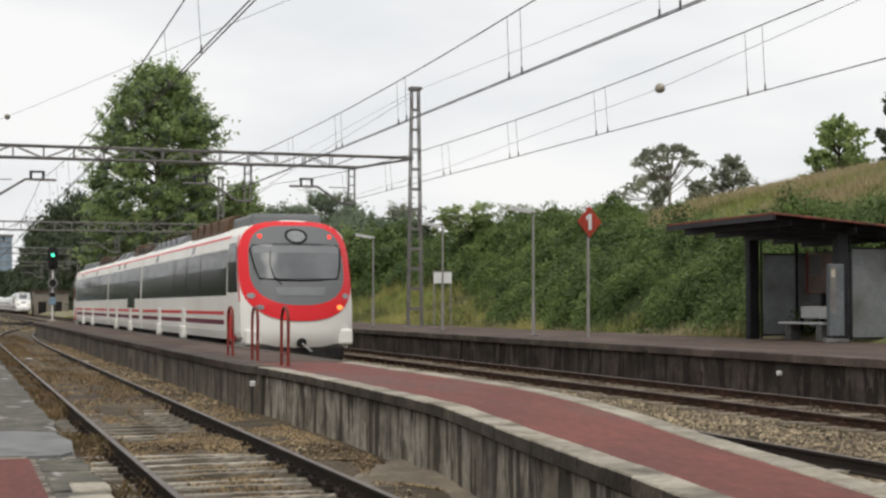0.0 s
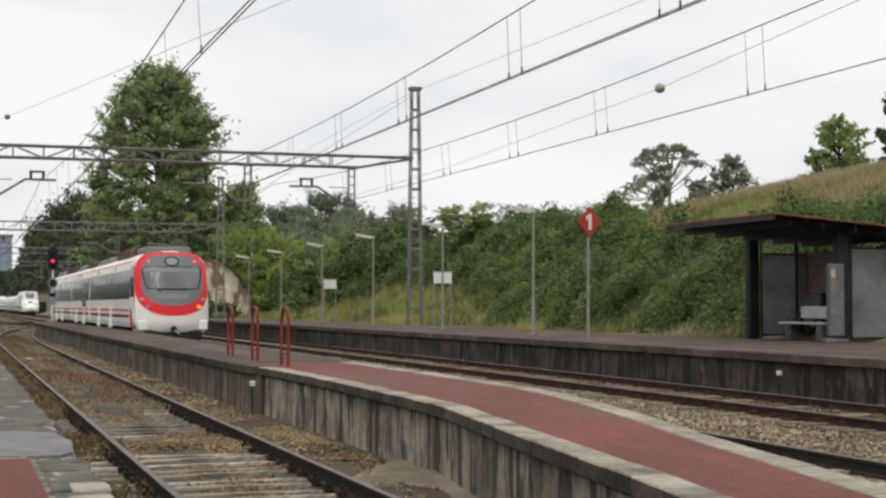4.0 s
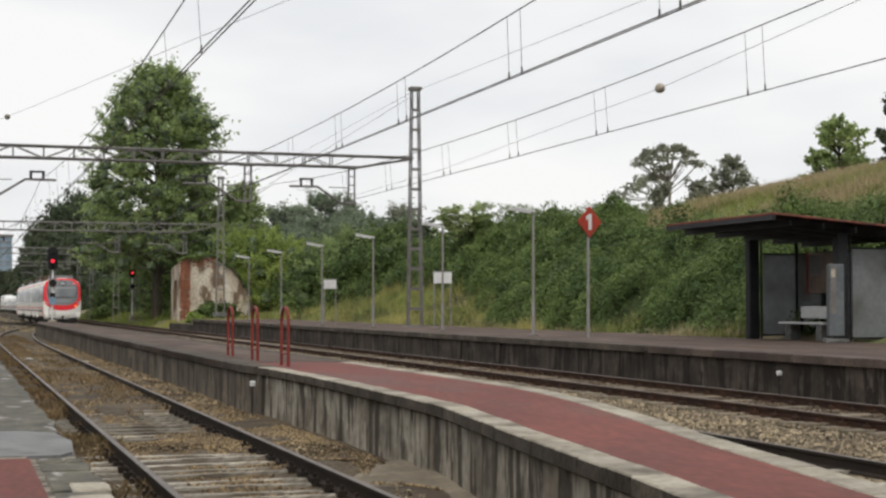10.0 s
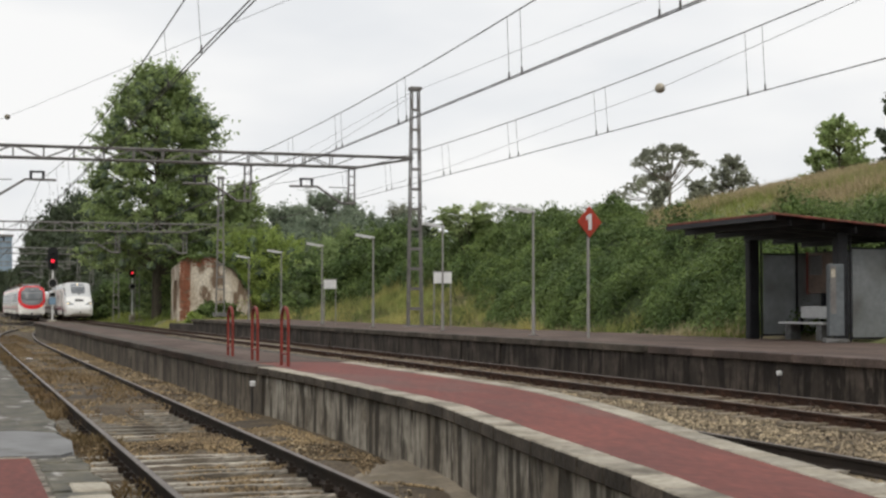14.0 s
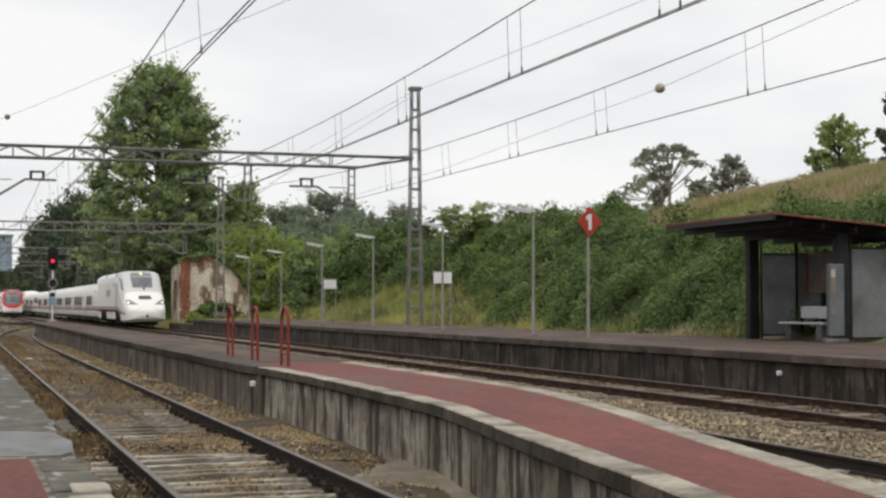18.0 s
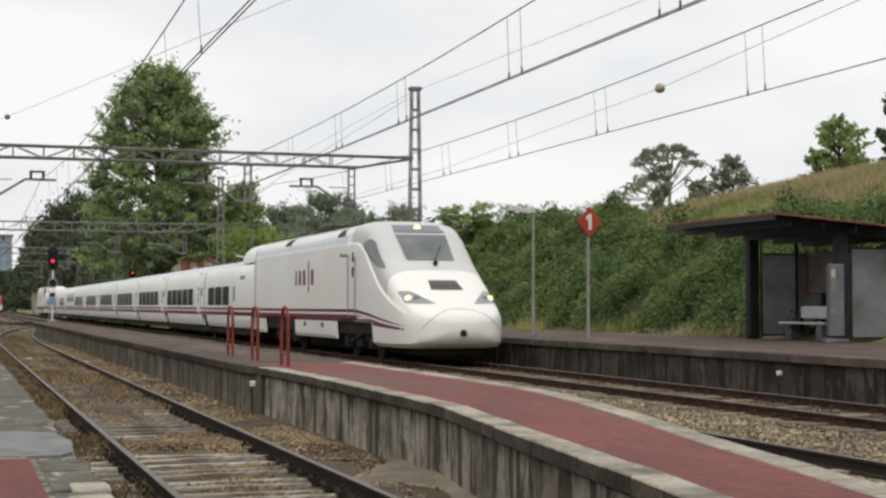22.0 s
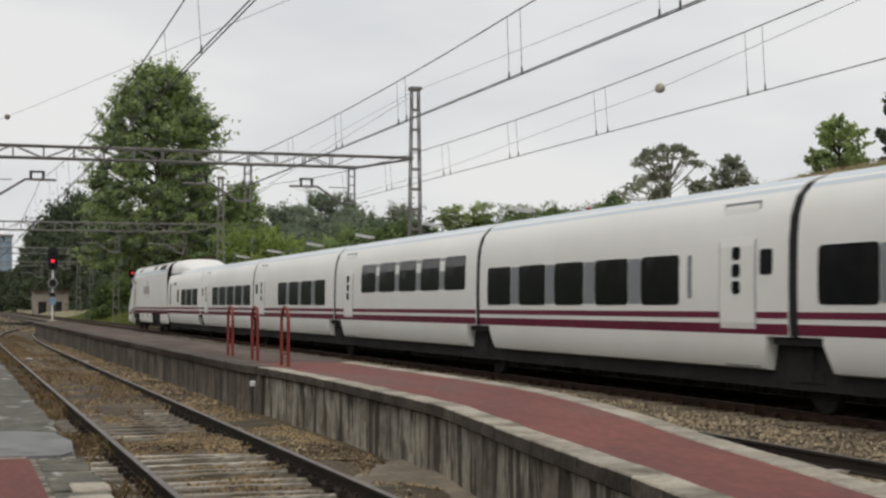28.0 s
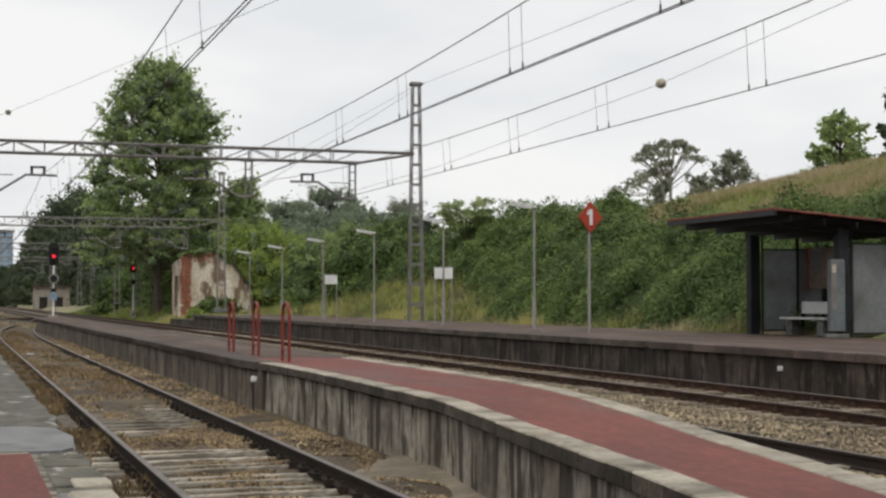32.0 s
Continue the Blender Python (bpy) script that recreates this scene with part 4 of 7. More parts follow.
def loft_skirt(s, a, b):
    bm = bmesh.new()
    prof = [(s * 1.2, 0.58), (s * 1.37, 0.62), (s * 1.43, 0.75), (s * 1.462, 1.0), (s * 1.466, 1.12), (s * 1.2, 1.12)]
    vs = sheet(bm, [[(x, a - (0.12 if z > 0.9 else 0.0), z) for x, z in prof], [(x, b + (0.12 if z > 0.9 else 0.0), z) for x, z in prof]], close=True)
    bm.faces.new(vs[0])
    bm.faces.new(vs[-1])
    return bm


for k in range(11):
    build_coach(k)
for c in (front_car, rear_car):
    for y in (5.35, 15.45):
        bogie(c, y)

# ---- commuter train ----
red_train = thing("commuter_train", "red, white and grey commuter train with a rounded red face", "train", (8.45, 36.8, -0.1))
REDSIDE = [(0.0, 0.72), (1.30, 0.72), (1.42, 0.74), (1.465, 0.95), (1.475, 1.5), (1.475, 2.2), (1.46, 2.8), (1.43, 3.2), (1.36, 3.5), (1.22, 3.68), (0.95, 3.80), (0.5, 3.88), (0.0, 3.90)]


def red_half(y):
    return REDSIDE


FACE_Y = ((0.4, 0.30), (0.62, 0.10), (0.9, 0.0), (1.3, 0.0), (1.7, 0.05), (2.2, 0.20), (2.8, 0.42), (3.3, 0.68), (3.7, 1.0), (3.9, 1.3))


def face_y(x, z):
    return lerp_table(FACE_Y, z) + 0.60 * min(abs(x) / 1.475, 1) ** 3.0


def face_w(z):
    return side_x(REDSIDE, min(max(z, 0.76), 3.895)) if z > 0.76 else 1.36 - 0.1 * (0.76 - z)


def annulus(outer, inner, out, n=40, m=4):
    """A ring patch on the rounded face between two outlines of (x, z)."""
    bm = bmesh.new()
    rows = []
    for j in range(m + 1):
        f = j / m
        rows.append([((1 - f) * o[0] + f * i[0], (1 - f) * o[1] + f * i[1]) for o, i in zip(outer, inner)])
    sheet(bm, [[(x, face_y(x, z) - out, z) for x, z in r] for r in rows], close=True)
    return bm


def oval(zc, a, up, dn, p=2.4, n=48, ptop=None):
    pts = []
    base = p
    for k in range(n):
        t = math.tau * k / n
        c, s = math.cos(t), math.sin(t)
        p = ptop if ptop and s > 0 else base
        pts.append((a * math.copysign(abs(c) ** (2 / p), c), zc + (up if s > 0 else dn) * math.copysign(abs(s) ** (2 / p), s)))
    return pts


def build_red_end(train, tail):
    top = new("cab_end")
    top.parent = train
    top["label"] = "rounded cab end with red mask"
    top.matrix_basis = pose(0, 57.2, 0, 0, 0, 180) if tail else pose(0, 0, 0)
    bm = bmesh.new()
    rows = []
    for k in range(25):
        z = 0.55 + (3.89 - 0.55) * k / 24
        w = face_w(z)
        rows.append([(w * math.sin(math.pi / 2 * i / 12), face_y(w * math.sin(math.pi / 2 * i / 12), z), z) for i in range(-12, 13)])
    sheet(bm, rows)
    part("nose", bm, M["train_cream"], top, "", True)
    bm = bmesh.new()
    for s in (-1, 1):
        sheet(bm, [[(s * face_w(0.55 + 3.34 * k / 24), face_y(1.475 * min(face_w(0.55 + 3.34 * k / 24) / 1.475, 1), 0.55 + 3.34 * k / 24), 0.55 + 3.34 * k / 24) for k in range(25)],
                   [(s * face_w(0.55 + 3.34 * k / 24), 2.6, 0.55 + 3.34 * k / 24) for k in range(25)]])
    sheet(bm, [[(x, face_y(x, 3.89), 3.89) for x in (-0.2, 0, 0.2)], [(x, 2.6, 3.89) for x in (-0.2, 0, 0.2)]])
    part("cab_shell", bm, M["train_cream"], top)
    out = oval(2.35, 1.474, 1.51, 1.10, 2.4, ptop=3.8)
    inn = oval(2.55, 1.25, 1.19, 0.90, 2.4, ptop=3.6)
    part("mask_ring", annulus(out, inn, 0.03, m=8), M["paint_red"], top, "glossy red oval mask", True)
    core = [(x * 0.02, 2.55 + (z - 2.55) * 0.02) for x, z in inn]
    part("mask_panel", annulus(inn, core, 0.028, m=10), M["train_grey"], top, "dark grey inner face panel", True)
    part("windscreen", front_patch(bmesh.new(), [(-1.18, 3.2), (1.18, 3.2), (1.03, 2.32), (-1.03, 2.32)], 14, 8, 0.04, face_y), M["glass_shield"], top, "wide grey windscreen", True)
    part("sun_blind", front_patch(bmesh.new(), [(-1.15, 3.15), (1.15, 3.15), (1.12, 2.98), (-1.12, 2.98)], 14, 3, 0.045, face_y), M["panel_grey"], top, "", True)
    bm = bmesh.new()
    loop = [(-1.12, 2.62), (-1.2, 3.1), (-1.12, 3.21), (-0.6, 3.23), (0, 3.23), (0.6, 3.23), (1.12, 3.21), (1.2, 3.1), (1.12, 2.62), (1.02, 2.34), (0.5, 2.30), (0, 2.29), (-0.5, 2.30), (-1.02, 2.34), (-1.12, 2.62)]
    tube(bm, [(x, face_y(x, z) - 0.045, z) for x, z in loop], 0.022, 6)
    part("screen_seal", bm, M["rubber"], top)
    bm = bmesh.new()
    tube(bm, [(x, face_y(x, z) - 0.065, z) for x, z in ((-0.72, 3.05), (-0.76, 2.7), (-0.68, 2.4), (-0.5, 2.18))], 0.014, 5)
    part("wiper", bm, M["rubber"], top)
    part("destination_lamp", annulus(oval(3.47, 0.30, 0.18, 0.22, 2.2), oval(3.47, 0.235, 0.13, 0.17, 2.2), 0.045, m=1), M["rubber"], top)
    part("headlamp_glass", annulus(oval(3.47, 0.235, 0.13, 0.17, 2.2), oval(3.47, 0.01, 0.01, 0.01), 0.042, m=3), M["lens_grey"], top, "clear oval top headlamp")
    for s in (-1, 1):
        for x, z, r, m2 in ((0.93, 3.45, 0.05, "lamp_red"), (1.24, 1.90, 0.07, "lens_grey"), (1.04, 1.60, 0.065, "lamp_amber" if s > 0 else "lens_grey")):
            part("marker_lamp", annulus([(s * x + p * (1.0 if z > 2 else 1.4), z + q) for p, q in oval(0, r, r, r, 2)], [(s * x + p, z + q) for p, q in oval(0, 0.01, 0.01, 0.01)], 0.05, m=2), M[m2], top)
        bm = soft_box(min(s * 1.0, s * 1.40), max(s * 1.0, s * 1.40), 0.22, 0.95, 0.64, 1.04, 0.06, 2)
        part("corner_step", bm, M["train_cream"], top)
        bm = bmesh.new()
        sheet(bm, [[(s * 1.484, 1.0 + 0.3 * (z - 2.0), z), (s * 1.484, 2.48, z)] for z in (2.0, 2.4, 2.8)] + [[(s * 1.468, 1.33, 3.05), (s * 1.468, 2.48, 3.05)], [(s * 1.44, 1.5, 3.3), (s * 1.44, 2.48, 3.3)]])
        part("cab_side_window", bm, M["glass_dark"], top, "black cab side window")
        bm = bmesh.new()
        zs = [1.75 + 1.75 * k / 10 for k in range(11)]
        sheet(bm, [[(s * (face_w(z) + 0.006), face_y(face_w(z), z) - 0.01, z), (s * (face_w(z) + 0.006), face_y(face_w(z), z) + 0.16, z)] for z in zs])
        part("mask_return", bm, M["paint_red"], top, "red mask edge on the cab side")
        bm = bmesh.new()
        sheet(bm, [[(s * 1.480, 2.05, 1.52), (s * 1.480, 2.6, 1.52)], [(s * 1.480, 1.75, 1.1), (s * 1.480, 2.6, 1.1)], [(s * 1.478, 1.25, 0.74), (s * 1.478, 2.1, 0.74)]])
        part("red_flash", bm, M["paint_red"], top, "red sweep behind the nose")
    bm = bmesh.new()
    rod(bm, (0, -0.03, 0.70), (0, 0.3, 0.70), 0.12, 0.12, 14)
    part("coupler_pocket", bm, M["rubber"], top)
    bm = bmesh.new()
    rod(bm, (0.0, -0.05, 0.68), (0.2, -0.22, 0.48), 0.028, 0.028, 8)
    part("coupler_hook", bm, M["lamp_grey"], top)
    part("obstacle_guard", soft_box(-1.15, 1.15, 0.15, 0.6, 0.22, 0.66, 0.08), M["under"], top)
    part("panel_recess", front_patch(bmesh.new(), [(-0.66, 2.10), (0.66, 2.10), (0.6, 1.88), (-0.6, 1.88)], 8, 2, 0.035, face_y), M["panel_grey"], top, "", True)
    return top


def roof_case(a, b, top):
    """Equipment casing with sloping sides on a roof."""
    bm = bmesh.new()
    prof = [(-1.22, 3.64), (-1.08, top - 0.12), (-0.9, top), (0.9, top), (1.08, top - 0.12), (1.22, 3.64)]
    vs = sheet(bm, [[(x * k, y, z) for x, z in prof] for y, k in ((a, 0.97), (a + 0.25, 1.0), (b - 0.25, 1.0), (b, 0.97))])
    bm.faces.new(vs[0])
    bm.faces.new(vs[-1])
    y = a + 1.1
    while y < b - 0.8:
        for s in (-1, 1):
            box(bm, s * 1.16 - 0.03, s * 1.16 + 0.03, y, y + 0.08, 3.7, top - 0.08)
        y += 1.3
    return bm


def build_red_train():
    for tail in (False, True):
        build_red_end(red_train, tail)
    for y0, y1 in ((2.55, 21.9), (22.15, 35.05), (35.3, 54.65)):
        car = new("car_body")
        car.parent = red_train
        car["label"] = "white car body with a dark window band"
        part("shell", loft(bmesh.new(), red_half, [y0, y1]), M["train_cream"], car)
        for s in (-1, 1):
            part("window_band", side_patch(bmesh.new(), red_half, [y0 + 0.12, y1 - 0.12], lambda y: 1.92, lambda y: 3.16, s, 0.008, 5), M["glass_dark"], car, "continuous dark window band")
            part("roof_line", side_patch(bmesh.new(), red_half, [y0, y1], lambda y: 3.46, lambda y: 3.52, s, 0.006, 2), M["paint_red"], car, "thin red line under the roof")
            doors = [y0 + 8.0, y0 + 13.9] if y1 - y0 > 15 else [y0 + 3.5, y0 + 9]
            edges = [y0] + doors + [y1]
            for a, b in zip(edges[:-1], edges[1:]):
                part("red_stripe", side_patch(bmesh.new(), red_half, [a + 0.5, b - 0.5], lambda y: 1.40, lambda y: 1.49, s, 0.006, 1), M["paint_red"], car)
                part("purple_stripe", side_patch(bmesh.new(), red_half, [a + 0.5, b - 0.5], lambda y: 1.13, lambda y: 1.26, s, 0.006, 1), M["paint_purple"], car)
            for d in doors:
                part("step_box", soft_box(min(s * 1.40, s * 1.56), max(s * 1.40, s * 1.56), d - 0.32, d + 0.32, 0.60, 1.02, 0.04), M["train_cream"], car, "white step box below a door")
                part("door_post", soft_box(min(s * 1.45, s * 1.50), max(s * 1.45, s * 1.50), d - 0.3, d + 0.3, 1.0, 1.56, 0.02), M["train_cream"], car)
            if y0 > 20 and y0 < 30:
                part("door_glass", side_patch(bmesh.new(), red_half, [y0 + 2.0, y0 + 4.6], lambda y: 1.55, lambda y: 2.0, s, 0.010, 2), M["glass_dark"], car, "dark glazed door")
            for yy in (y0 + 6.2, y1 - 4.5):
                part("side_display", rounded_pane(yy, yy + 0.5, 3.22, 3.44, s, REDSIDE, 0.012, 0.03), M["glass_dark"], car)
            for yy in (y0 + 4.6, y0 + 7.4, y0 + 10.2):
                part("band_post", side_patch(bmesh.new(), red_half, [yy, yy + 0.09], lambda y: 1.94, lambda y: 3.14, s, 0.012, 4), M["rubber"], car)
        part("underframe", box(bmesh.new(), -1.25, 1.25, y0, y1, 0.35, 0.73), M["under"], car)
        mid = (y0 + y1) / 2
        part("roof_box", roof_case(y0 + (2.2 if y0 < 3 else 0.6), mid - 1.4, 4.2 if y0 < 3 else 4.06), M["rust_gear" if y0 < 3 else "roof_gear"], car, "dark roof equipment box")
        part("roof_box", roof_case(mid + 1.2, y1 - 1.0, 4.04), M["train_grey"], car, "grey roof equipment box")
        part("roof_frame", soft_box(-0.9, 0.9, mid - 1.2, mid - 0.7, 3.80, 4.24, 0.06), M["rust_gear"], car, "rusty roof frame")
        part("roof_frame", soft_box(-0.9, 0.9, mid + 0.1, mid + 0.6, 3.80, 4.16, 0.06), M["rust_gear"], car, "rusty roof frame")
    for yg in (22.02, 35.18):
        bm = bmesh.new()
        sheet(bm, [[(x * 0.975, y, 0.72 + (z - 0.72) * 0.98) for x, z in REDSIDE] + [(-x * 0.975, y, 0.72 + (z - 0.72) * 0.98) for x, z in reversed(REDSIDE[1:-1])] for y in (yg - 0.2, yg + 0.2)], close=True)
        part("gangway", bm, M["rubber"], red_train)
    part("cab_roof_fairing", soft_box(-0.95, 0.95, 1.9, 4.7, 3.70, 4.10, 0.10, 2), M["train_grey"], red_train, "grey fairing above the cab")
    part("cab_roof_fairing", soft_box(-0.95, 0.95, 52.5, 55.3, 3.70, 4.10, 0.10, 2), M["train_grey"], red_train, "grey fairing above the cab")
    build_pantograph(red_train, 19.4, False)
    for y in (4.6, 22.0, 35.2, 52.6):
        bogie(red_train, y, 1.2, 0.42)


build_red_train()


# ---- platform pieces ----
def slab_row(parent, pts, width, inward, z, thick, y0, y1, length, material, lip=0.05, name="coping_slab", jitter=0.0, seed=3, edge=None):
    rng = random.Random(seed)
    y = y0
    while y < y1:
        ln = length * rng.uniform(0.9, 1.1)
        a, b = y + 0.012, y + ln - 0.012
        dz = rng.uniform(-jitter, jitter)
        w = width * rng.uniform(0.99, 1.01)
        bm = bmesh.new()
        out = -inward * lip
        p = [(along(pts, a) + out, a), (along(pts, b) + out, b), (along(pts, b) + inward * w, b), (along(pts, a) + inward * w, a)]
        prism(bm, p if inward > 0 else p[::-1], z - thick, z + dz)
        bmesh.ops.bevel(bm, geom=list(bm.edges), offset=0.012, segments=1, affect="EDGES")
        ob = part(name, bm, material, parent)
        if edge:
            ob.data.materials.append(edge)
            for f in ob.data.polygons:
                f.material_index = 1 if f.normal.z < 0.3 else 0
        y += ln


bm = bmesh.new()
sheet(bm, [[(along(ISL_L, y) + 0.225, y, ISL_Z - 0.006), (along(ISL_L, y) * 0.5 + along(ISL_R, y) * 0.5, y, ISL_Z + 0.004), (along(ISL_R, y) - 0.225, y, ISL_Z - 0.006)] for y in steps(4, 26.4, 0.5)])
part("tiled_surface", bm, M["red_tile"], platform, "worn dull red tiled surface")
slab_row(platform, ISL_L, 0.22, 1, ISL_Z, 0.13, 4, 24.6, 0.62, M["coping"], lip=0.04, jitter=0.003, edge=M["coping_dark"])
slab_row(platform, ISL_R, 0.22, -1, ISL_Z, 0.075, 4, 26.0, 0.62, M["coping"], lip=0.03, jitter=0.003, seed=4)
slab_row(platform, ISL_L, 0.35, 1, ISL_Z + 0.004, 0.14, 24.8, 90, 1.2, M["coping_dark"], seed=5)
slab_row(platform, ISL_R, 0.3, -1, ISL_Z + 0.004, 0.14, 26.6, 90, 1.2, M["coping_dark"], lip=0.03, seed=6)
bm = bmesh.new()
prism(bm, [(4.6, 90.6), (6.3, 90.6), (6.3, 100), (5.2, 100)], -0.5, 0.5)
part("end_block", bm, M["asphalt"], platform)

M["coping_mid"] = mat("worn_coping", (0.115, 0.085, 0.072), (0.06, 0.046, 0.04), fine=18, coarse=1.2, vary=0.3, bump=0.5, rand=0.25)
RP_EDGE = [(0, RP_X), (100, RP_X)]
slab_row(far_platform, RP_EDGE, 0.42, 1, RP_Z + 0.006, 0.16, 3, 30, 1.0, M["coping_mid"], lip=0.04, seed=8)
slab_row(far_platform, RP_EDGE, 0.42, 1, RP_Z + 0.006, 0.16, 30.4, 96.5, 1.0, M["coping_dark"], lip=0.04, seed=9)
# shallow buttresses in the far wall
rngb = random.Random(4)
pier = mesh_of("wall_pier", soft_box(-0.01, 0.05, -0.16, 0.16, -0.45, 0.5, 0.008), M["wall_dark"])
y = 14.0
while y < 92:
    ob = new("wall_pier", pier)
    ob.parent = far_platform
    ob.matrix_basis = pose(RP_X + 0.02 + rngb.uniform(0, 0.02), y, 0)
    y += rngb.uniform(3.0, 7.0)

# near platform surface
part("earth_surface", box(bmesh.new(), -30, 0.45, -40, 60, 0.20, 0.245), M["slab"], near_platform)
rngs = random.Random(12)
bm = bmesh.new()
edge = [(0.42, 15.7)] + [(1.05 + 0.07 * noise.noise((3.1, q * 1.3, 0.4)), q) for q in steps(15.7, 60, 0.35)] + [(0.42, 60)]
prism(bm, edge, 0.05, 0.256)
bmesh.ops.bevel(bm, geom=[e for e in bm.edges if e.verts[0].co.z > 0.2 and e.verts[1].co.z > 0.2], offset=0.02, segments=2, affect="EDGES")
part("worn_edge", bm, M["slab"], near_platform, "continuous worn and mossy concrete edge")
y = 4.0
while y < 13.0:
    ln = rngs.uniform(0.26, 0.52)
    cuts = [0.66, 1.07] if rngs.random() < 0.55 else [0.66, rngs.uniform(0.8, 0.92), 1.07]
    for x, x1 in zip(cuts[:-1], cuts[1:]):
        w = x1 - x + rngs.uniform(-0.04, 0.02)
        bm = bmesh.new()
        j = lambda: rngs.uniform(-0.02, 0.02)
        prism(bm, [(x + 0.01, y + 0.01 + j()), (x + w / 2, y + j()), (x + w - 0.01, y + 0.01 + j()), (x + w + j(), y + ln / 2), (x + w - 0.01, y + ln - 0.01 + j()), (x + 0.01, y + ln - 0.01 + j())],
              0.05, 0.252 + rngs.uniform(-0.012, 0.01))
        bmesh.ops.bevel(bm, geom=list(bm.edges), offset=0.014, segments=1, affect="EDGES")
        part("edge_stone", bm, M[rngs.choice(("coping", "cement", "slab", "slab"))], near_platform)
    y += ln
for k in range(16):
    q = rngs.uniform(9, 30)
    part("broken_stone", soft_box(1.0, 1.0 + rngs.uniform(0.06, 0.16), q, q + rngs.uniform(0.1, 0.3), -0.1, rngs.uniform(0.02, 0.2), 0.03), M["slab"], near_platform)
bm = bmesh.new()
prism(bm, [(-6, 13.25), (0.9, 13.25), (1.02, 13.5), (1.08, 14.6), (1.0, 15.6), (0.7, 15.95), (-6, 16.1)], 0.05, 0.268)
bmesh.ops.bevel(bm, geom=list(bm.edges), offset=0.02, segments=2, affect="EDGES")
part("cement_ramp", bm, M["cement"], near_platform, "smooth grey cement ramp")
part("tiled_surface", box(bmesh.new(), -6, 0.62, -6, 13.12, 0.22, 0.262), M["red_tile"], near_platform, "worn dull red tiled surface")
part("white_line", box(bmesh.new(), -6, 0.60, 13.12, 13.22, 0.22, 0.266), M["coping"], near_platform)
part("white_kerb", soft_box(0.72, 1.05, 9.6, 10.35, 0.1, 0.28, 0.03), M["coping"], near_platform, "whitish kerb stone")

# added unseen closures behind and left of the camera, darkening reflections and side light
bm = bmesh.new()
box(bm, -18, -9.5, -30, 16, -0.4, 6.0)
solid("station_house", bm, M["wall_dark"], "added unseen dark block closing the side behind the near platform", "station house", "structure")
bm = bmesh.new()
box(bm, -9.5, -2.4, -30, 2, 4.0, 4.25)
solid("platform_canopy", bm, M["dark_frame"], "added unseen dark slab over the near platform", "canopy", "structure")


# added screen out of view that keeps bright sky out of the train windows
bm = bmesh.new()
sheet(bm, [[(-18 + 1.2 * noise.noise((y * 0.15, z, 1)) - 0.25 * z, y, z * (1 + 0.18 * noise.noise((y * 0.08, 3, 3)))) for z in (-0.5, 2, 4, 6, 8.3)] for y in steps(16, 330, 4) + steps(340, 620, 10)])
solid("boundary_trees", bm, M["leaf_dark"], "added unseen dark sheet that darkens train sides and window reflections", "tree row", "structure")


# ---- overhead line ----
def lattice_mast(name, x, y, h, w0=0.62, w1=0.30, depth=0.3, z=0.0, detail=True, material=None, label="grey lattice steel catenary mast beside the platform"):
    material = material or M["steel"]
    t = thing(name, label, "catenary mast", (x, y, z), group="catenary masts")
    for s in (-1, 1):
        bm = bmesh.new()
        a, b = w0 / 2, w1 / 2
        for yy in (-depth / 2, depth / 2):
            rod(bm, (s * a, yy, 0), (s * b, yy, h), 0.045, 0.04, 4)
        part("leg", bm, material, t)
        bm = bmesh.new()
        n = int(h / 1.1)
        for k in range(n):
            z0, z1 = h * k / n, h * (k + 1) / n
            u, v = s * (a + (b - a) * z0 / h), s * (a + (b - a) * z1 / h)
            rod(bm, (u, (-1) ** k * depth / 2, z0), (v, -(-1) ** k * depth / 2, z1), 0.02, 0.02, 4)
        part("lacing", bm, material, t)
    n = int(h / (0.85 if detail else 1.3))
    for k in range(n + 1):
        zz = h * k / n
        w = w0 / 2 + (w1 / 2 - w0 / 2) * zz / h
        part("batten", box(bmesh.new(), -w, w, -depth / 2 - 0.01, -depth / 2 + 0.01, zz - 0.06 if k else 0, zz + 0.06), material, t)
    part("cap", soft_box(-w1 / 2 - 0.12, w1 / 2 + 0.12, -0.2, 0.2, h, h + 0.16, 0.03), material, t)
    if detail:
        part("footing", soft_box(-0.5, 0.5, -0.4, 0.4, -0.2, 0.12, 0.03), M["cement"], t, "concrete footing")
    return t


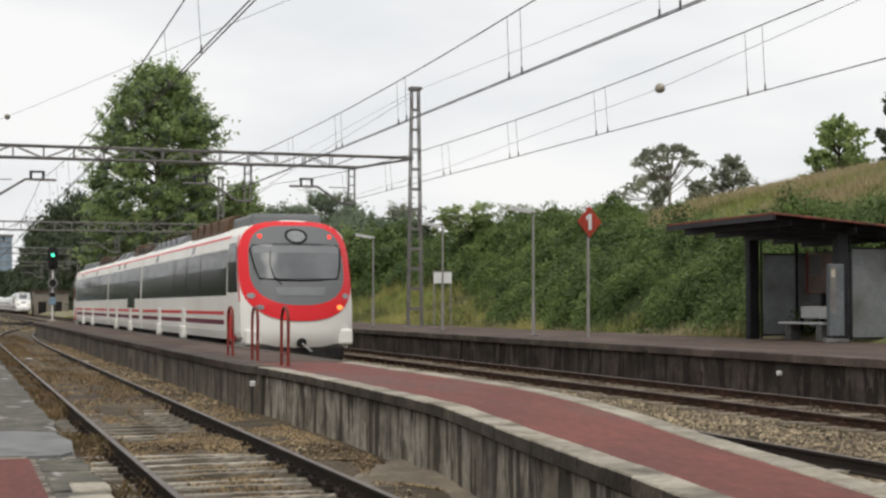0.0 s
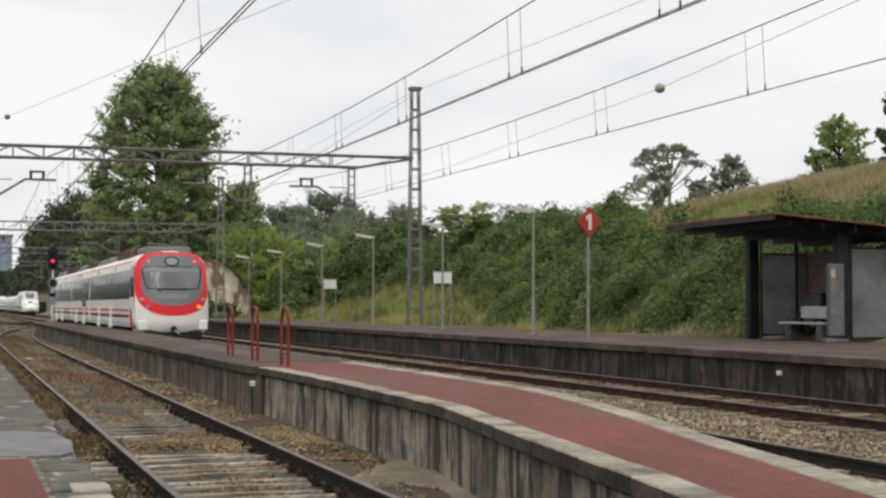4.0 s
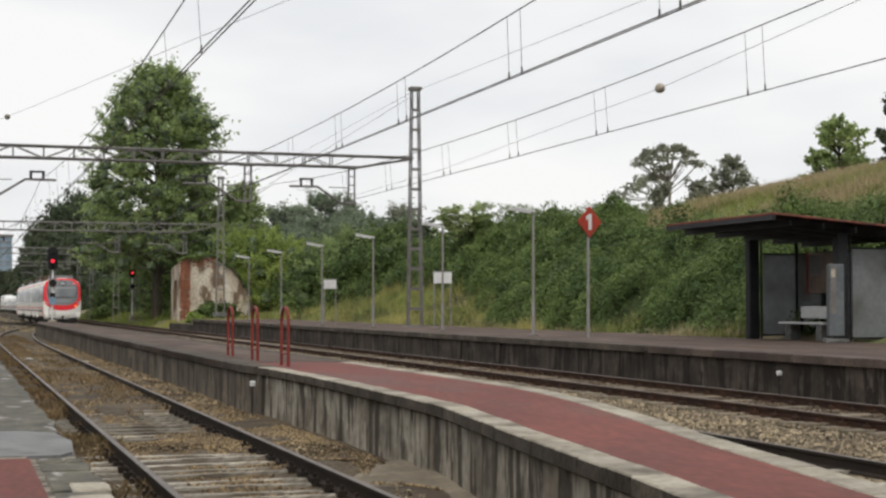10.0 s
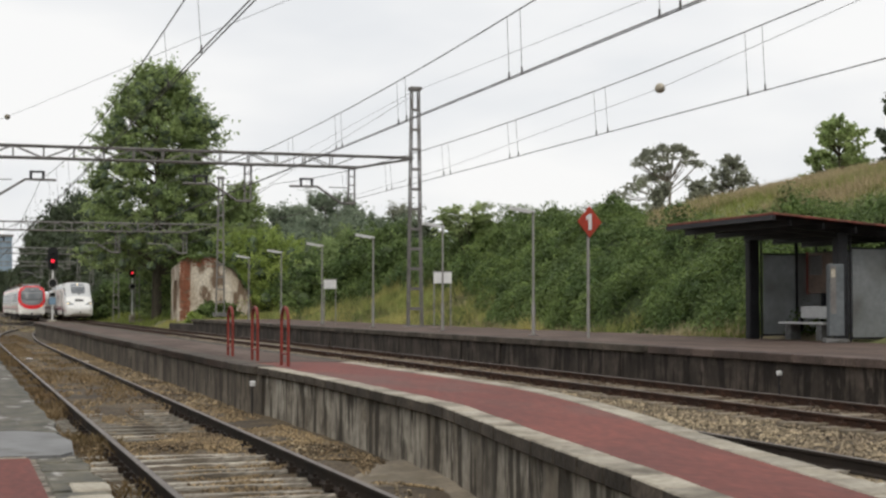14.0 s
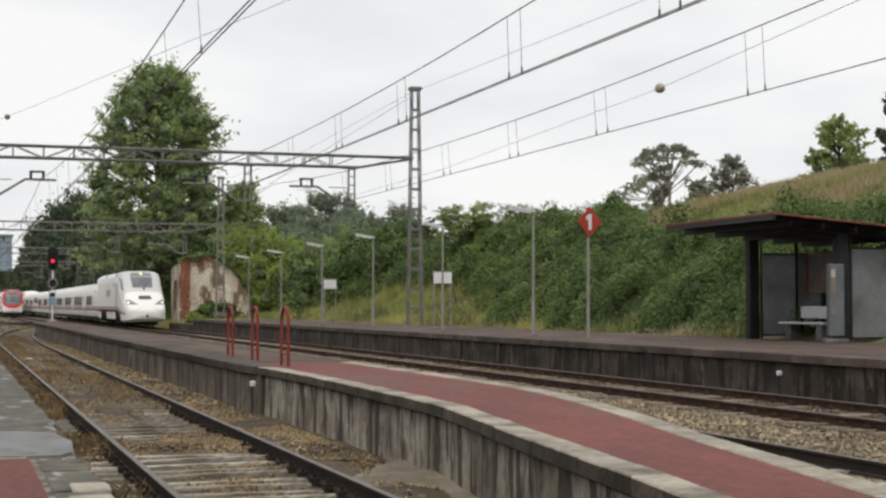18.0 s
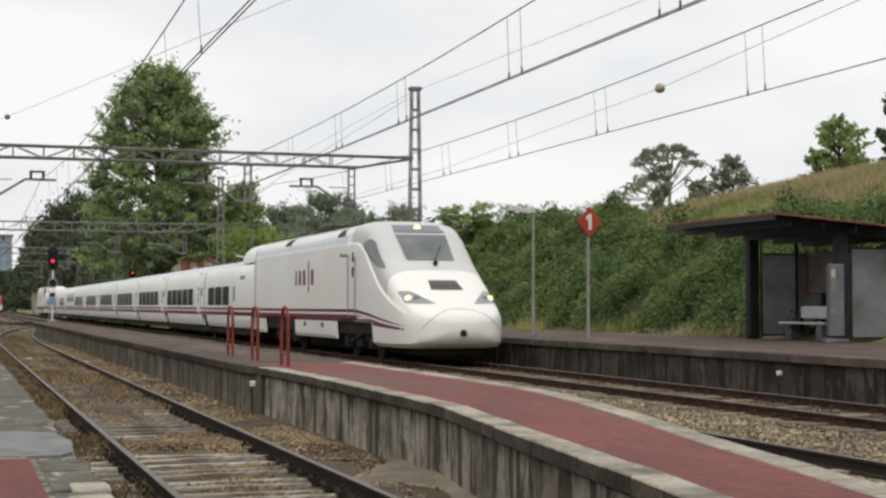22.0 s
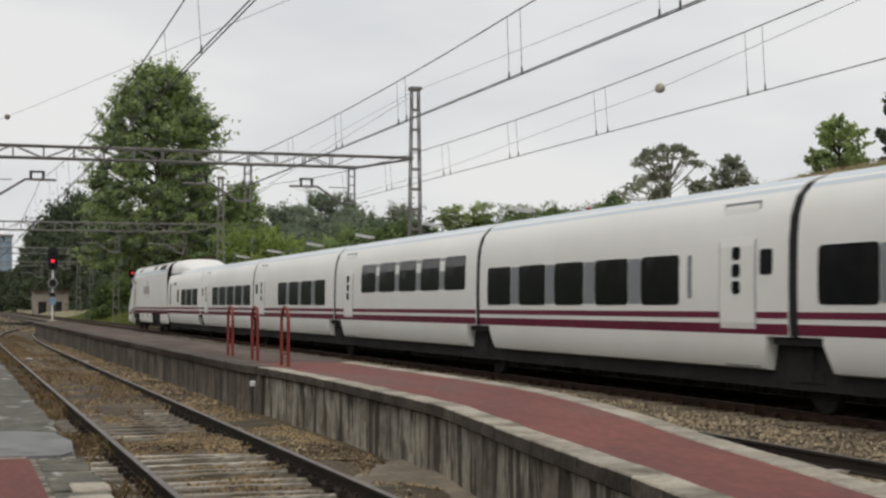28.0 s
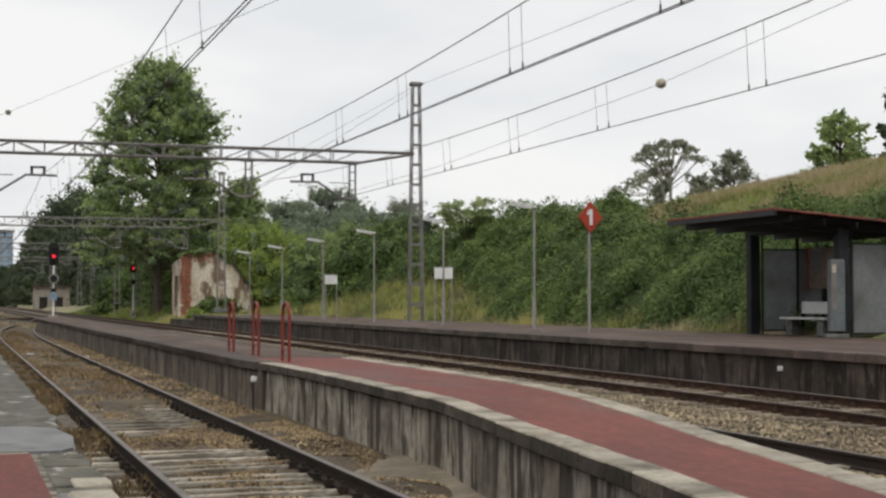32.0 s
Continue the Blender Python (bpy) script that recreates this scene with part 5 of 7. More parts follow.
def portal(y, x0, x1, zt, zb, drops, material, r=0.045, flip=()):
    t = thing("portal_beam", "lattice steel portal beam spanning the tracks", "portal beam", (0, y, 0), group="portal beams")
    bm = bmesh.new()
    for yy in (-0.22, 0.22):
        rod(bm, (x0, yy, zt), (x1, yy, zt), r, r, 6)
    part("top_chord", bm, material, t)
    bm = bmesh.new()
    for yy in (-0.22, 0.22):
        rod(bm, (x0, yy, zb), (x1 - 2.4, yy, zb), r, r, 6)
        rod(bm, (x1 - 2.4, yy, zb), (x1, yy, zt - 0.05), r, r, 6)
    part("bottom_chord", bm, material, t)
    n = int((x1 - 2.4 - x0) / 1.15)
    for k in range(n):
        a, b = x0 + (x1 - 2.4 - x0) * k / n, x0 + (x1 - 2.4 - x0) * (k + 1) / n
        bm = bmesh.new()
        for yy in (-0.22, 0.22):
            rod(bm, (a, yy, zb), (a, yy, zt), 0.03, 0.03, 4)
            if k % 2:
                rod(bm, (a, yy, zb), (b, yy, zt), 0.025, 0.025, 4)
            else:
                rod(bm, (a, yy, zt), (b, yy, zb), 0.025, 0.025, 4)
        part("web_bracing", bm, material, t)
    for xd in tuple(drops) + tuple(flip):
        g = -1 if xd in flip else 1
        bm = bmesh.new()
        for s in (-0.13, 0.13):
            rod(bm, (xd + s, 0, zb), (xd + s, 0, zb - 1.55), 0.04, 0.04, 6)
        for k in range(5):
            rod(bm, (xd - 0.13, 0, zb - 0.05 - 0.36 * k), (xd + 0.13, 0, zb - 0.05 - 0.36 * k), 0.03, 0.03, 4)
        d = part("drop_post", bm, material, t, "hanging lattice post")
        box(bm := bmesh.new(), xd - 0.3, xd + 0.3, -0.3, 0.3, zb - 0.06, zb + 0.02)
        part("bracket_plate", bm, material, d)
        bm = bmesh.new()
        tube(bm, [(xd + g * 0.15, 0, zb - 1.56), (xd - g * 0.45, 0, zb - 1.54), (xd - g * 1.5, 0, zb - 0.86), (xd - g * 2.7, 0, zb - 0.87)], 0.05, 8)
        part("registration_arm", bm, material, d, "cranked steel arm")
        bm = bmesh.new()
        tube(bm, [(xd - g * 0.1, 0, zb - 0.88), (xd - g * 1.0, 0, zb - 0.88)], 0.02, 6)
        part("steady_rod", bm, material, d)
        bm = bmesh.new()
        for dx in (-1.72, -2.2):
            rod(bm, (xd + g * dx, 0, zb - 0.86), (xd + g * dx, 0, zb - 0.52), 0.05, 0.06, 8)
        rod(bm, (xd - g * 1.68, 0, zb - 0.55), (xd - g * 2.26, 0, zb - 0.55), 0.045, 0.045, 8)
        part("insulator", bm, M["dark_frame"], d, "dark insulator pair")
    return t


lattice_mast("catenary_mast", 18.9, 61.7, 10.3, z=0.55)
portal(61.7, -12, 18.75, 7.92, 7.44, (11.6, 16.07), M["steel"], flip=(1.15,))
lattice_mast("catenary_mast", -12.2, 61.7, 9.5, z=-0.3, label="grey lattice steel catenary mast beyond the yard")
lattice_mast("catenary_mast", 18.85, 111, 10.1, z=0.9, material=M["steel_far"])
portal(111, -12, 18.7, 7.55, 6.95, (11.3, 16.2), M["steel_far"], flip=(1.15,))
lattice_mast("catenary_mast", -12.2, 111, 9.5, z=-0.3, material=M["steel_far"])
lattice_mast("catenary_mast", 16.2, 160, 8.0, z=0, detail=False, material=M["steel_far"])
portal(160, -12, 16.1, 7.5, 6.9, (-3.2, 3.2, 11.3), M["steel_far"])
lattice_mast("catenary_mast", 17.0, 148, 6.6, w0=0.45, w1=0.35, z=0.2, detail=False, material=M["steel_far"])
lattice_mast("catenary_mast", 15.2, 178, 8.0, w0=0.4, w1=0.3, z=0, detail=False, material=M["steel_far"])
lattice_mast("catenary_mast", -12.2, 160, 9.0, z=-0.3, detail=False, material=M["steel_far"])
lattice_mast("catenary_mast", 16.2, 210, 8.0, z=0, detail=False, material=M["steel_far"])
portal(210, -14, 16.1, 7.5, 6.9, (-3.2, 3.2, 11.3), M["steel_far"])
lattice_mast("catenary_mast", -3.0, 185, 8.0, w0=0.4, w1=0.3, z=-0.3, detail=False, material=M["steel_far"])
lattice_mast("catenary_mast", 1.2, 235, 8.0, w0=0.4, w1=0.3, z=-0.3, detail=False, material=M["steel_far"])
lattice_mast("catenary_mast", 18.9, 11.7, 10.3, z=0.6, detail=False)
portal(11.7, -12, 18.75, 7.92, 7.44, (11.6, 16.07), M["steel"], flip=(1.15,))


def wire_obj(name, pts, r, label, parent=None, n=5):
    bm = bmesh.new()
    tube(bm, pts, r, n)
    if parent:
        return part(name, bm, M["wire"], parent)
    return solid(name, bm, M["wire"], label, "overhead wire")


def span_line(x, ya, yb, zc, sag, zs, double, xm):
    """Contact wire, carrier wire and droppers between two portals."""
    t = thing("overhead_line", "overhead contact line with carrier wire and droppers", "overhead line", (0, 0, 0), group="overhead lines")
    mid, half = (ya + yb) / 2, (yb - ya) / 2
    mess = lambda y: zs - sag * (1 - ((y - mid) / half) ** 2)
    wire_obj("carrier_wire", [(xm, y, mess(y)) for y in steps(ya, yb, 3)], 0.011, "", t)
    for dx in ((-0.03, 0.03) if double else (0,)):
        wire_obj("contact_wire", [(x + dx, ya, zc), (x + dx, mid, zc - 0.02), (x + dx, yb, zc)], 0.010, "", t)
    for y in [ya + d for d in ((4.8, 9.7, 13.2, 18.8, 24.3, 29.8, 35.3, 40.8, 45) if x == 3.35 else (4.7, 10.1, 16.4, 21.55, 26.7, 32.4, 37.8, 43.2))]:
        for dy in ((0,) if x == 3.35 else (0, 0.57)):
            wire_obj("dropper", [(xm, y + dy, mess(y + dy)), (x, y + dy + 0.05, zc)], 0.005, "", t, 4)
            rod(bm := bmesh.new(), (x, y + dy + 0.05, zc + 0.1), (x, y + dy + 0.05, zc - 0.02), 0.014, 0.02, 5)
            part("dropper_clamp", bm, M["wire"], t)


for x, dbl, zc, xm in ((12.78, False, 5.13, 12.7), (8.45, True, 5.2, 8.4), (3.35, True, 5.2, 3.27), (-2.6, False, 5.2, -2.6)):
    for ya, yb in ((11.7, 61.7), (61.7, 111), (111, 160), (160, 210)):
        span_line(x, ya, yb, zc, 0.68, 6.64, dbl, xm)
wire_obj("feeder_wire", [(18.6, 11.7, 10.9), (18.6, 36, 10.2), (18.6, 61.7, 10.7), (18.6, 86, 10.1), (18.6, 111, 10.8)], 0.008, "bare feeder wire along the mast tops")
wire_obj("span_wire", [(15, 12, 7.45), (15, 22.5, 6.89), (15, 30.2, 6.42), (15, 45.9, 5.95), (14.4, 61.7, 5.7)], 0.006, "thin span wire carrying a round insulator")
wire_obj("span_wire", [(12.5, 11.7, 7.92), (10.0, 23.5, 8.6), (7.63, 35.38, 8.95), (1.97, 62.48, 9.14), (-5, 86, 9.12), (-12.2, 111, 9.15)], 0.007, "thin span wire carrying a round insulator")
wire_obj("stay_wire", [(18.75, 61.7, 10.6), (12.78, 70, 6.4)], 0.009, "stay wire from the mast head")
for x, y, z, dx, dy in ((15, 30.2, 6.42, 0, 1), (1.97, 62.48, 9.14, -0.2, 0.98)):
    bm = bmesh.new()
    radii = (0.03, 0.08, 0.11, 0.115, 0.10, 0.03)
    for k in range(5):
        a, b = -0.15 + 0.06 * k, -0.09 + 0.06 * k
        rod(bm, (x + a * dx, y + a * dy, z), (x + b * dx, y + b * dy, z), radii[k], radii[k + 1], 12)
    solid("line_insulator", bm, M["coping"], "round ribbed insulator on a span wire", "insulator").scale = (1, 1, 1)

# ---- platform lamps, signs ----
def lamp_post(y):
    t = thing("platform_lamp", "slim grey platform lamp with a tilted tube head", "platform lamp", (16.4, y, RP_Z), group="platform lamps")
    bm = bmesh.new()
    rod(bm, (0, 0, 0), (0, 0, 1.0), 0.055, 0.055, 10)
    rod(bm, (0, 0, 1.0), (0, 0, 3.72), 0.036, 0.032, 10)
    part("pole", bm, M["lamp_grey"], t)
    part("base_plate", soft_box(-0.14, 0.14, -0.14, 0.14, 0, 0.03, 0.008), M["steel"], t)
    bm = bmesh.new()
    m = pose(0, 0, 3.68, 0, 9, 0)
    box(bm, -0.76, 0.06, -0.09, 0.09, -0.01, 0.05, m)
    bmesh.ops.bevel(bm, geom=list(bm.edges), offset=0.02, segments=2, affect="EDGES")
    part("lamp_housing", bm, M["white_sign"], t)
    part("diffuser", box(bmesh.new(), -0.76, -0.1, -0.08, 0.08, -0.055, -0.008, m), M["white_sign"], t, "white tube diffuser")


for y in (41.5, 50.2, 59.4, 68.4, 77.6, 86.7):
    lamp_post(y)

sign = thing("track_number_sign", "red diamond sign with a white number on a grey pole", "sign", (16.6, 37.9, RP_Z), turn=18)
bm = bmesh.new()
rod(bm, (0, 0, 0), (0, 0, 2.95), 0.045, 0.04, 10)
part("pole", bm, M["lamp_grey"], sign)
bm = bmesh.new()
rad = 0.44
d1 = [bm.verts.new((rad * c, -0.07, 3.2 + rad * s)) for c, s in ((1, 0), (0, 1), (-1, 0), (0, -1))]
d2 = [bm.verts.new((rad * c, -0.05, 3.2 + rad * s)) for c, s in ((1, 0), (0, 1), (-1, 0), (0, -1))]
bm.faces.new(d1)
bm.faces.new(d2[::-1])
for k in range(4):
    bm.faces.new((d1[k], d1[(k + 1) % 4], d2[(k + 1) % 4], d2[k]))
plate = part("plate", bm, M["sign_red"], sign)
bm = bmesh.new()
one = [(-0.05, -0.22), (0.06, -0.22), (0.06, 0.22), (-0.03, 0.22), (-0.14, 0.135), (-0.14, 0.04), (-0.05, 0.09)]
lo = [bm.verts.new((x, -0.074, 3.2 + z)) for x, z in one]
hi = [bm.verts.new((x, -0.084, 3.2 + z)) for x, z in one]
bm.faces.new(lo)
bm.faces.new(hi[::-1])
for k in range(7):
    bm.faces.new((lo[k], lo[(k + 1) % 7], hi[(k + 1) % 7], hi[k]))
part("numeral", bm, M["white_sign"], sign, "white numeral 1")


def name_board(x, y, w, zlo, zhi, turn):
    t = thing("name_board", "white station name board on two thin posts", "sign", (x, y, RP_Z), group="name boards", turn=turn)
    for s in (-1, 1):
        bm = bmesh.new()
        rod(bm, (s * w * 0.46, 0, -0.1), (s * w * 0.46, 0, zhi), 0.025, 0.025, 8)
        part("post", bm, M["lamp_grey"], t)
    part("board", soft_box(-w / 2, w / 2, -0.04, -0.01, zlo, zhi, 0.008), M["white_sign"], t)
    part("board_frame", box(bmesh.new(), -w / 2 - 0.02, w / 2 + 0.02, -0.03, 0.0, zhi, zhi + 0.05), M["lamp_grey"], t)


name_board(19.02, 58.25, 0.78, 1.80, 2.25, 0)
name_board(17.2, 70.1, 0.62, 1.70, 2.12, 0)

# service hydrants on the platform walls
for x, y, z, nm in ((14.63, 24.6, 0.29, 1), (4.70, 24.5, 0.26, 2)):
    t = thing("junction_box", "small white box with a thin pipe on the platform wall", "junction box", (x, y, z), group="junction boxes")
    part("box", soft_box(-0.04, 0.05, -0.035, 0.035, -0.045, 0.045, 0.01), M["white_sign"], t)
    bm = bmesh.new()
    rod(bm, (0.0, 0, -0.04), (0.0, 0, -0.55), 0.013, 0.013, 6)
    part("pipe", bm, M["dark_frame"], t)

# red hoops
def hoop(y):
    t = thing("hoop_barrier", "red painted steel hoop with two legs on the platform", "barrier", (5.34, y, ISL_Z), group="hoop barriers")
    bm = bmesh.new()
    pts = [(0, -0.27, 0.0), (0, -0.27, 0.74)] + [(0, -0.27 * math.cos(a), 0.74 + 0.25 * math.sin(a)) for a in [math.pi * k / 8 for k in range(1, 8)]] + [(0, 0.27, 0.74), (0, 0.27, 0.0)]
    tube(bm, pts, 0.028, 10)
    part("arch", bm, M["red_paint"], t)
    for z in (0.2,):
        bm = bmesh.new()
        rod(bm, (0, -0.27, z), (0, 0.27, z), 0.016, 0.016, 8)
        part("crossbar", bm, M["red_paint"], t)


for y in (30.2, 27.6, 24.95):
    hoop(y)

# ---- shelter ----
shelter = thing("platform_shelter", "open dark steel waiting shelter with a red-tiled roof edge", "shelter", (0, 0, RP_Z))
roof_z = lambda x: 2.98 - 0.078 * (x - 18.5)
bm = bmesh.new()
vs = []
for x in (18.45, 20, 22, 23.6):
    vs.append([(x, y, roof_z(x)) for y in (31.15, 33, 35, 36.6)])
roof_under = [[(x, y, z + 0.06) for x, y, z in r] for r in vs]
sheet(bm, vs)
sheet(bm, roof_under)
part("roof_deck", bm, M["dark_frame"], shelter)
bm = bmesh.new()
for k in range(40):
    y = 31.1 + 5.55 * (k + 0.5) / 40
    for j in range(7):
        x0 = 18.38 + j * 0.75
        rod(bm, (x0, y, roof_z(x0) + 0.085), (x0 + 0.8, y, roof_z(x0 + 0.8) + 0.09), 0.034, 0.03, 8)
tiles = part("roof_tiles", bm, M["roof_tile"], shelter, "rows of dull red roof tiles")
tiles["kind"] = "stuff"
for y in (31.12, 36.62):
    bm = bmesh.new()
    sheet(bm, [[(x, y - 0.04, roof_z(x) + dz), (x, y + 0.04, roof_z(x) + dz)] for x, dz in ((18.42, 0.05), (23.6, 0.05), (23.6, -0.06), (18.42, -0.06), (18.42, 0.05))])
    part("fascia", bm, M["dark_frame"], shelter)
part("fascia", box(bmesh.new(), 18.36, 18.44, 31.1, 36.66, roof_z(18.4) - 0.06, roof_z(18.4) + 0.05), M["dark_frame"], shelter)
for y in (31.75, 36.0):
    bm = bmesh.new()
    sheet(bm, [[(x, y - 0.06, roof_z(x) + dz), (x, y + 0.06, roof_z(x) + dz)] for x, dz in ((18.9, -0.15), (22.6, -0.15), (22.6, -0.33), (18.9, -0.25), (18.9, -0.15))])
    part("rafter", bm, M["dark_frame"], shelter)
    p = part("post", soft_box(20.46, 20.76, y - 0.13, y + 0.13, 0, roof_z(20.6) - 0.14, 0.03, 2), M["dark_frame"], shelter)
    bm = bmesh.new()
    rod(bm, (20.9, y + 0.02, 0), (20.9, y + 0.02, 2.7), 0.03, 0.03, 8)
    rod(bm, (21.98, y + 0.02, 0), (21.98, y + 0.02, 2.9), 0.05, 0.05, 8)
    part("frame_post", bm, M["dark_frame"], shelter)
for x in (18.9, 19.8, 20.7, 21.6, 22.5):
    part("purlin", box(bmesh.new(), x - 0.03, x + 0.03, 31.2, 36.55, roof_z(x) - 0.155, roof_z(x) - 0.005), M["dark_frame"], shelter)
M["frosted"] = mat("frosted_panel", (0.50, 0.52, 0.53), (0.40, 0.42, 0.43), fine=8, coarse=0.9, rough=0.35, vary=0.12, bump=0.05, stain=(0.30, 0.30, 0.29), stain_scale=1.0, sub=0.6)
for y in (31.75, 36.0):
    part("end_panel", box(bmesh.new(), 20.95, 21.95, y - 0.01, y + 0.01, 0.12, 2.28), M["frosted"], shelter, "grey frosted side panel")
    bm = bmesh.new()
    for z in (0.1, 2.3):
        rod(bm, (20.9, y, z), (22, y, z), 0.025, 0.025, 6)
    part("panel_rail", bm, M["dark_frame"], shelter)
for k in range(3):
    a = 31.8 + 1.4 * k
    part("back_panel", box(bmesh.new(), 21.99, 22.01, a + 0.05, a + 1.35, 0.12, 2.28), M["frosted"], shelter, "grey frosted back panel")
    bm = bmesh.new()
    rod(bm, (22, a + 1.4, 0), (22, a + 1.4, 2.4), 0.035, 0.035, 8)
    part("frame_post", bm, M["dark_frame"], shelter)
bm = bmesh.new()
for z in (0.1, 2.3):
    rod(bm, (22, 31.75, z), (22, 36.0, z), 0.025, 0.025, 6)
part("panel_rail", bm, M["dark_frame"], shelter)
M["board_brown"] = mat("notice_board", (0.25, 0.19, 0.155), (0.18, 0.14, 0.12), fine=10, coarse=2, rough=0.4, vary=0.15, bump=0.05)
notice = thing("notice_board", "brown framed notice board with a pale sheet in the shelter", "notice board", (21.86, 34.6, RP_Z + 1.22))
part("backing", soft_box(-0.03, 0.03, -0.62, 0.62, 0, 1.08, 0.01), M["board_brown"], notice)
part("frame_edge", box(bmesh.new(), -0.05, 0.03, 0.58, 0.64, -0.02, 1.1), M["red_paint"], notice, "dark red frame edge")
part("paper_sheet", box(bmesh.new(), -0.036, -0.03, -0.1, 0.5, 0.5, 1.0), M["frosted"], notice)
part("stand", box(bmesh.new(), 0.0, 0.06, -0.1, 0.0, -1.22, 0), M["dark_frame"], notice)

bench = thing("bench", "pale concrete bench with a backrest in the shelter", "bench", (21.2, 34.15, RP_Z))
part("seat", soft_box(-0.25, 0.22, -1.1, 1.1, 0.41, 0.47, 0.012), M["white_sign"], bench)
part("backrest", soft_box(0.2, 0.26, -1.1, 0.72, 0.56, 0.88, 0.02), M["white_sign"], bench)
for y in (-0.75, 0.75):
    part("leg", soft_box(-0.18, 0.15, y - 0.14, y + 0.14, 0, 0.41, 0.02), M["cement"], bench)
    part("back_bracket", box(bmesh.new(), 0.22, 0.28, y - 0.03, y + 0.03, 0.2, 0.6), M["dark_frame"], bench)
M["cabinet_grey"] = mat("cabinet_grey", (0.15, 0.165, 0.175), (0.11, 0.122, 0.13), fine=10, coarse=1.5, rough=0.5, vary=0.15, bump=0.08)
cab = thing("ticket_cabinet", "tall grey steel ticket cabinet on a cement plinth", "cabinet", (20.3, 31.5, RP_Z), turn=-18)
part("plinth", soft_box(-0.28, 0.28, -0.2, 0.2, 0, 0.10, 0.015), M["cement"], cab)
part("body", soft_box(-0.18, 0.18, -0.15, 0.15, 0.16, 1.90, 0.015), M["cabinet_grey"], cab)
part("front_panel", box(bmesh.new(), -0.155, -0.02, -0.165, -0.15, 0.7, 1.85), M["steel"], cab)
part("screen", box(bmesh.new(), -0.14, -0.04, -0.17, -0.164, 1.58, 1.78), M["coping"], cab, "pale display window")
bin_ = thing("litter_bin", "pale round litter bin beside the shelter", "litter bin", (20.9, 29.9, RP_Z))
bm = bmesh.new()
rod(bm, (0, 0, 0.25), (0, 0, 1.0), 0.2, 0.24, 16)
part("drum", bm, M["white_sign"], bin_)
rod(bm := bmesh.new(), (0, 0, 0), (0, 0, 0.3), 0.04, 0.04, 8)
part("stem", bm, M["lamp_grey"], bin_)


# ---- signals ----
def signal(x, y, z, h, red_z, disc_z, plate, label, green=False):
    t = thing("railway_signal", label, "railway signal", (x, y, z), group="railway signals")
    bm = bmesh.new()
    rod(bm, (0, 0.08, 0), (0, 0.08, h - 0.2), 0.06, 0.06, 10)
    part("pole", bm, M["white_sign"], t, "pale signal pole")
    bm = bmesh.new()
    for s in (-0.18, 0.18):
        rod(bm, (s, 0.35, 0), (s, 0.35, h), 0.02, 0.02, 6)
    for k in range(int(h / 0.35)):
        rod(bm, (-0.18, 0.35, 0.3 + 0.35 * k), (0.18, 0.35, 0.3 + 0.35 * k), 0.014, 0.014, 5)
    part("ladder", bm, M["steel_far"], t)
    bm = bmesh.new()
    pts = oval(h - 0.55, 0.32, 0.72, 0.72, 4.0, 24)
    f = [bm.verts.new((px, -0.02, pz)) for px, pz in pts]
    b = [bm.verts.new((px, 0.06, pz)) for px, pz in pts]
    bm.faces.new(f)
    bm.faces.new(b[::-1])
    for k in range(24):
        bm.faces.new((f[k], f[(k + 1) % 24], b[(k + 1) % 24], b[k]))
    head = part("head", bm, M["black"], t, "black signal head")
    for zz, m2 in ((red_z + 0.36, "sig_green" if green else "black"), (red_z, "sig_red"), (red_z - 0.36, "black")):
        bm = bmesh.new()
        rod(bm, (0, -0.03, zz), (0, -0.06, zz), 0.105, 0.10, 14)
        part("lens", bm, M[m2], head)
        bm = bmesh.new()
        sheet(bm, [[(0.15 * math.cos(a), yy, zz + 0.15 * math.sin(a)) for a in [math.pi * k / 8 for k in range(9)]] for yy in (-0.02, -0.2)])
        bmesh.ops.solidify(bm, geom=list(bm.faces), thickness=0.008)
        part("hood", bm, M["black"], head)
    # added plate hides one of two always glowing lenses, to change the aspect
    shutter = None
    if green:
        shutter = part("shutter", soft_box(-0.14, 0.14, -0.085, -0.075, -0.29, 0.29, 0.004), M["black"], t, "added black plate that slides over the lens meant to be dark")
        shutter.location = (0, 0, red_z - 0.1)
    bm = bmesh.new()
    rod(bm, (0, -0.05, disc_z), (0, 0.03, disc_z), 0.30, 0.30, 24)
    disc = part("lower_disc", bm, M["lamp_grey"], t, "round lower signal with pale rim")
    rod(bm := bmesh.new(), (0, -0.07, disc_z), (0, -0.05, disc_z), 0.23, 0.23, 20)
    part("disc_face", bm, M["black"], disc)
    if plate:
        part("id_plate", soft_box(-0.2, 0.2, -0.05, 0.0, plate, plate + 0.45, 0.01), M["sig_blue"], t, "pale blue plate")
        part("relay_box", soft_box(-0.15, 0.15, -0.05, 0.2, plate + 0.5, plate + 0.75, 0.02), M["black"], t)
    part("plinth", soft_box(-0.25, 0.25, -0.2, 0.3, -0.4, 0.35, 0.03), M["coping"], t)
    return shutter


M["sig_blue"] = mat("blue_plate", (0.22, 0.32, 0.42), (0.18, 0.27, 0.36), rough=0.5, vary=0.1, bump=0)
LENS_COVER = signal(5.9, 97.0, 0.3, 4.75, 4.05, 2.65, 1.3, "trackside signal with red and green lenses at the platform end", True)
signal(15.7, 140.5, 0.35, 5.1, 4.2, 2.95, 0, "distant trackside signal showing red")


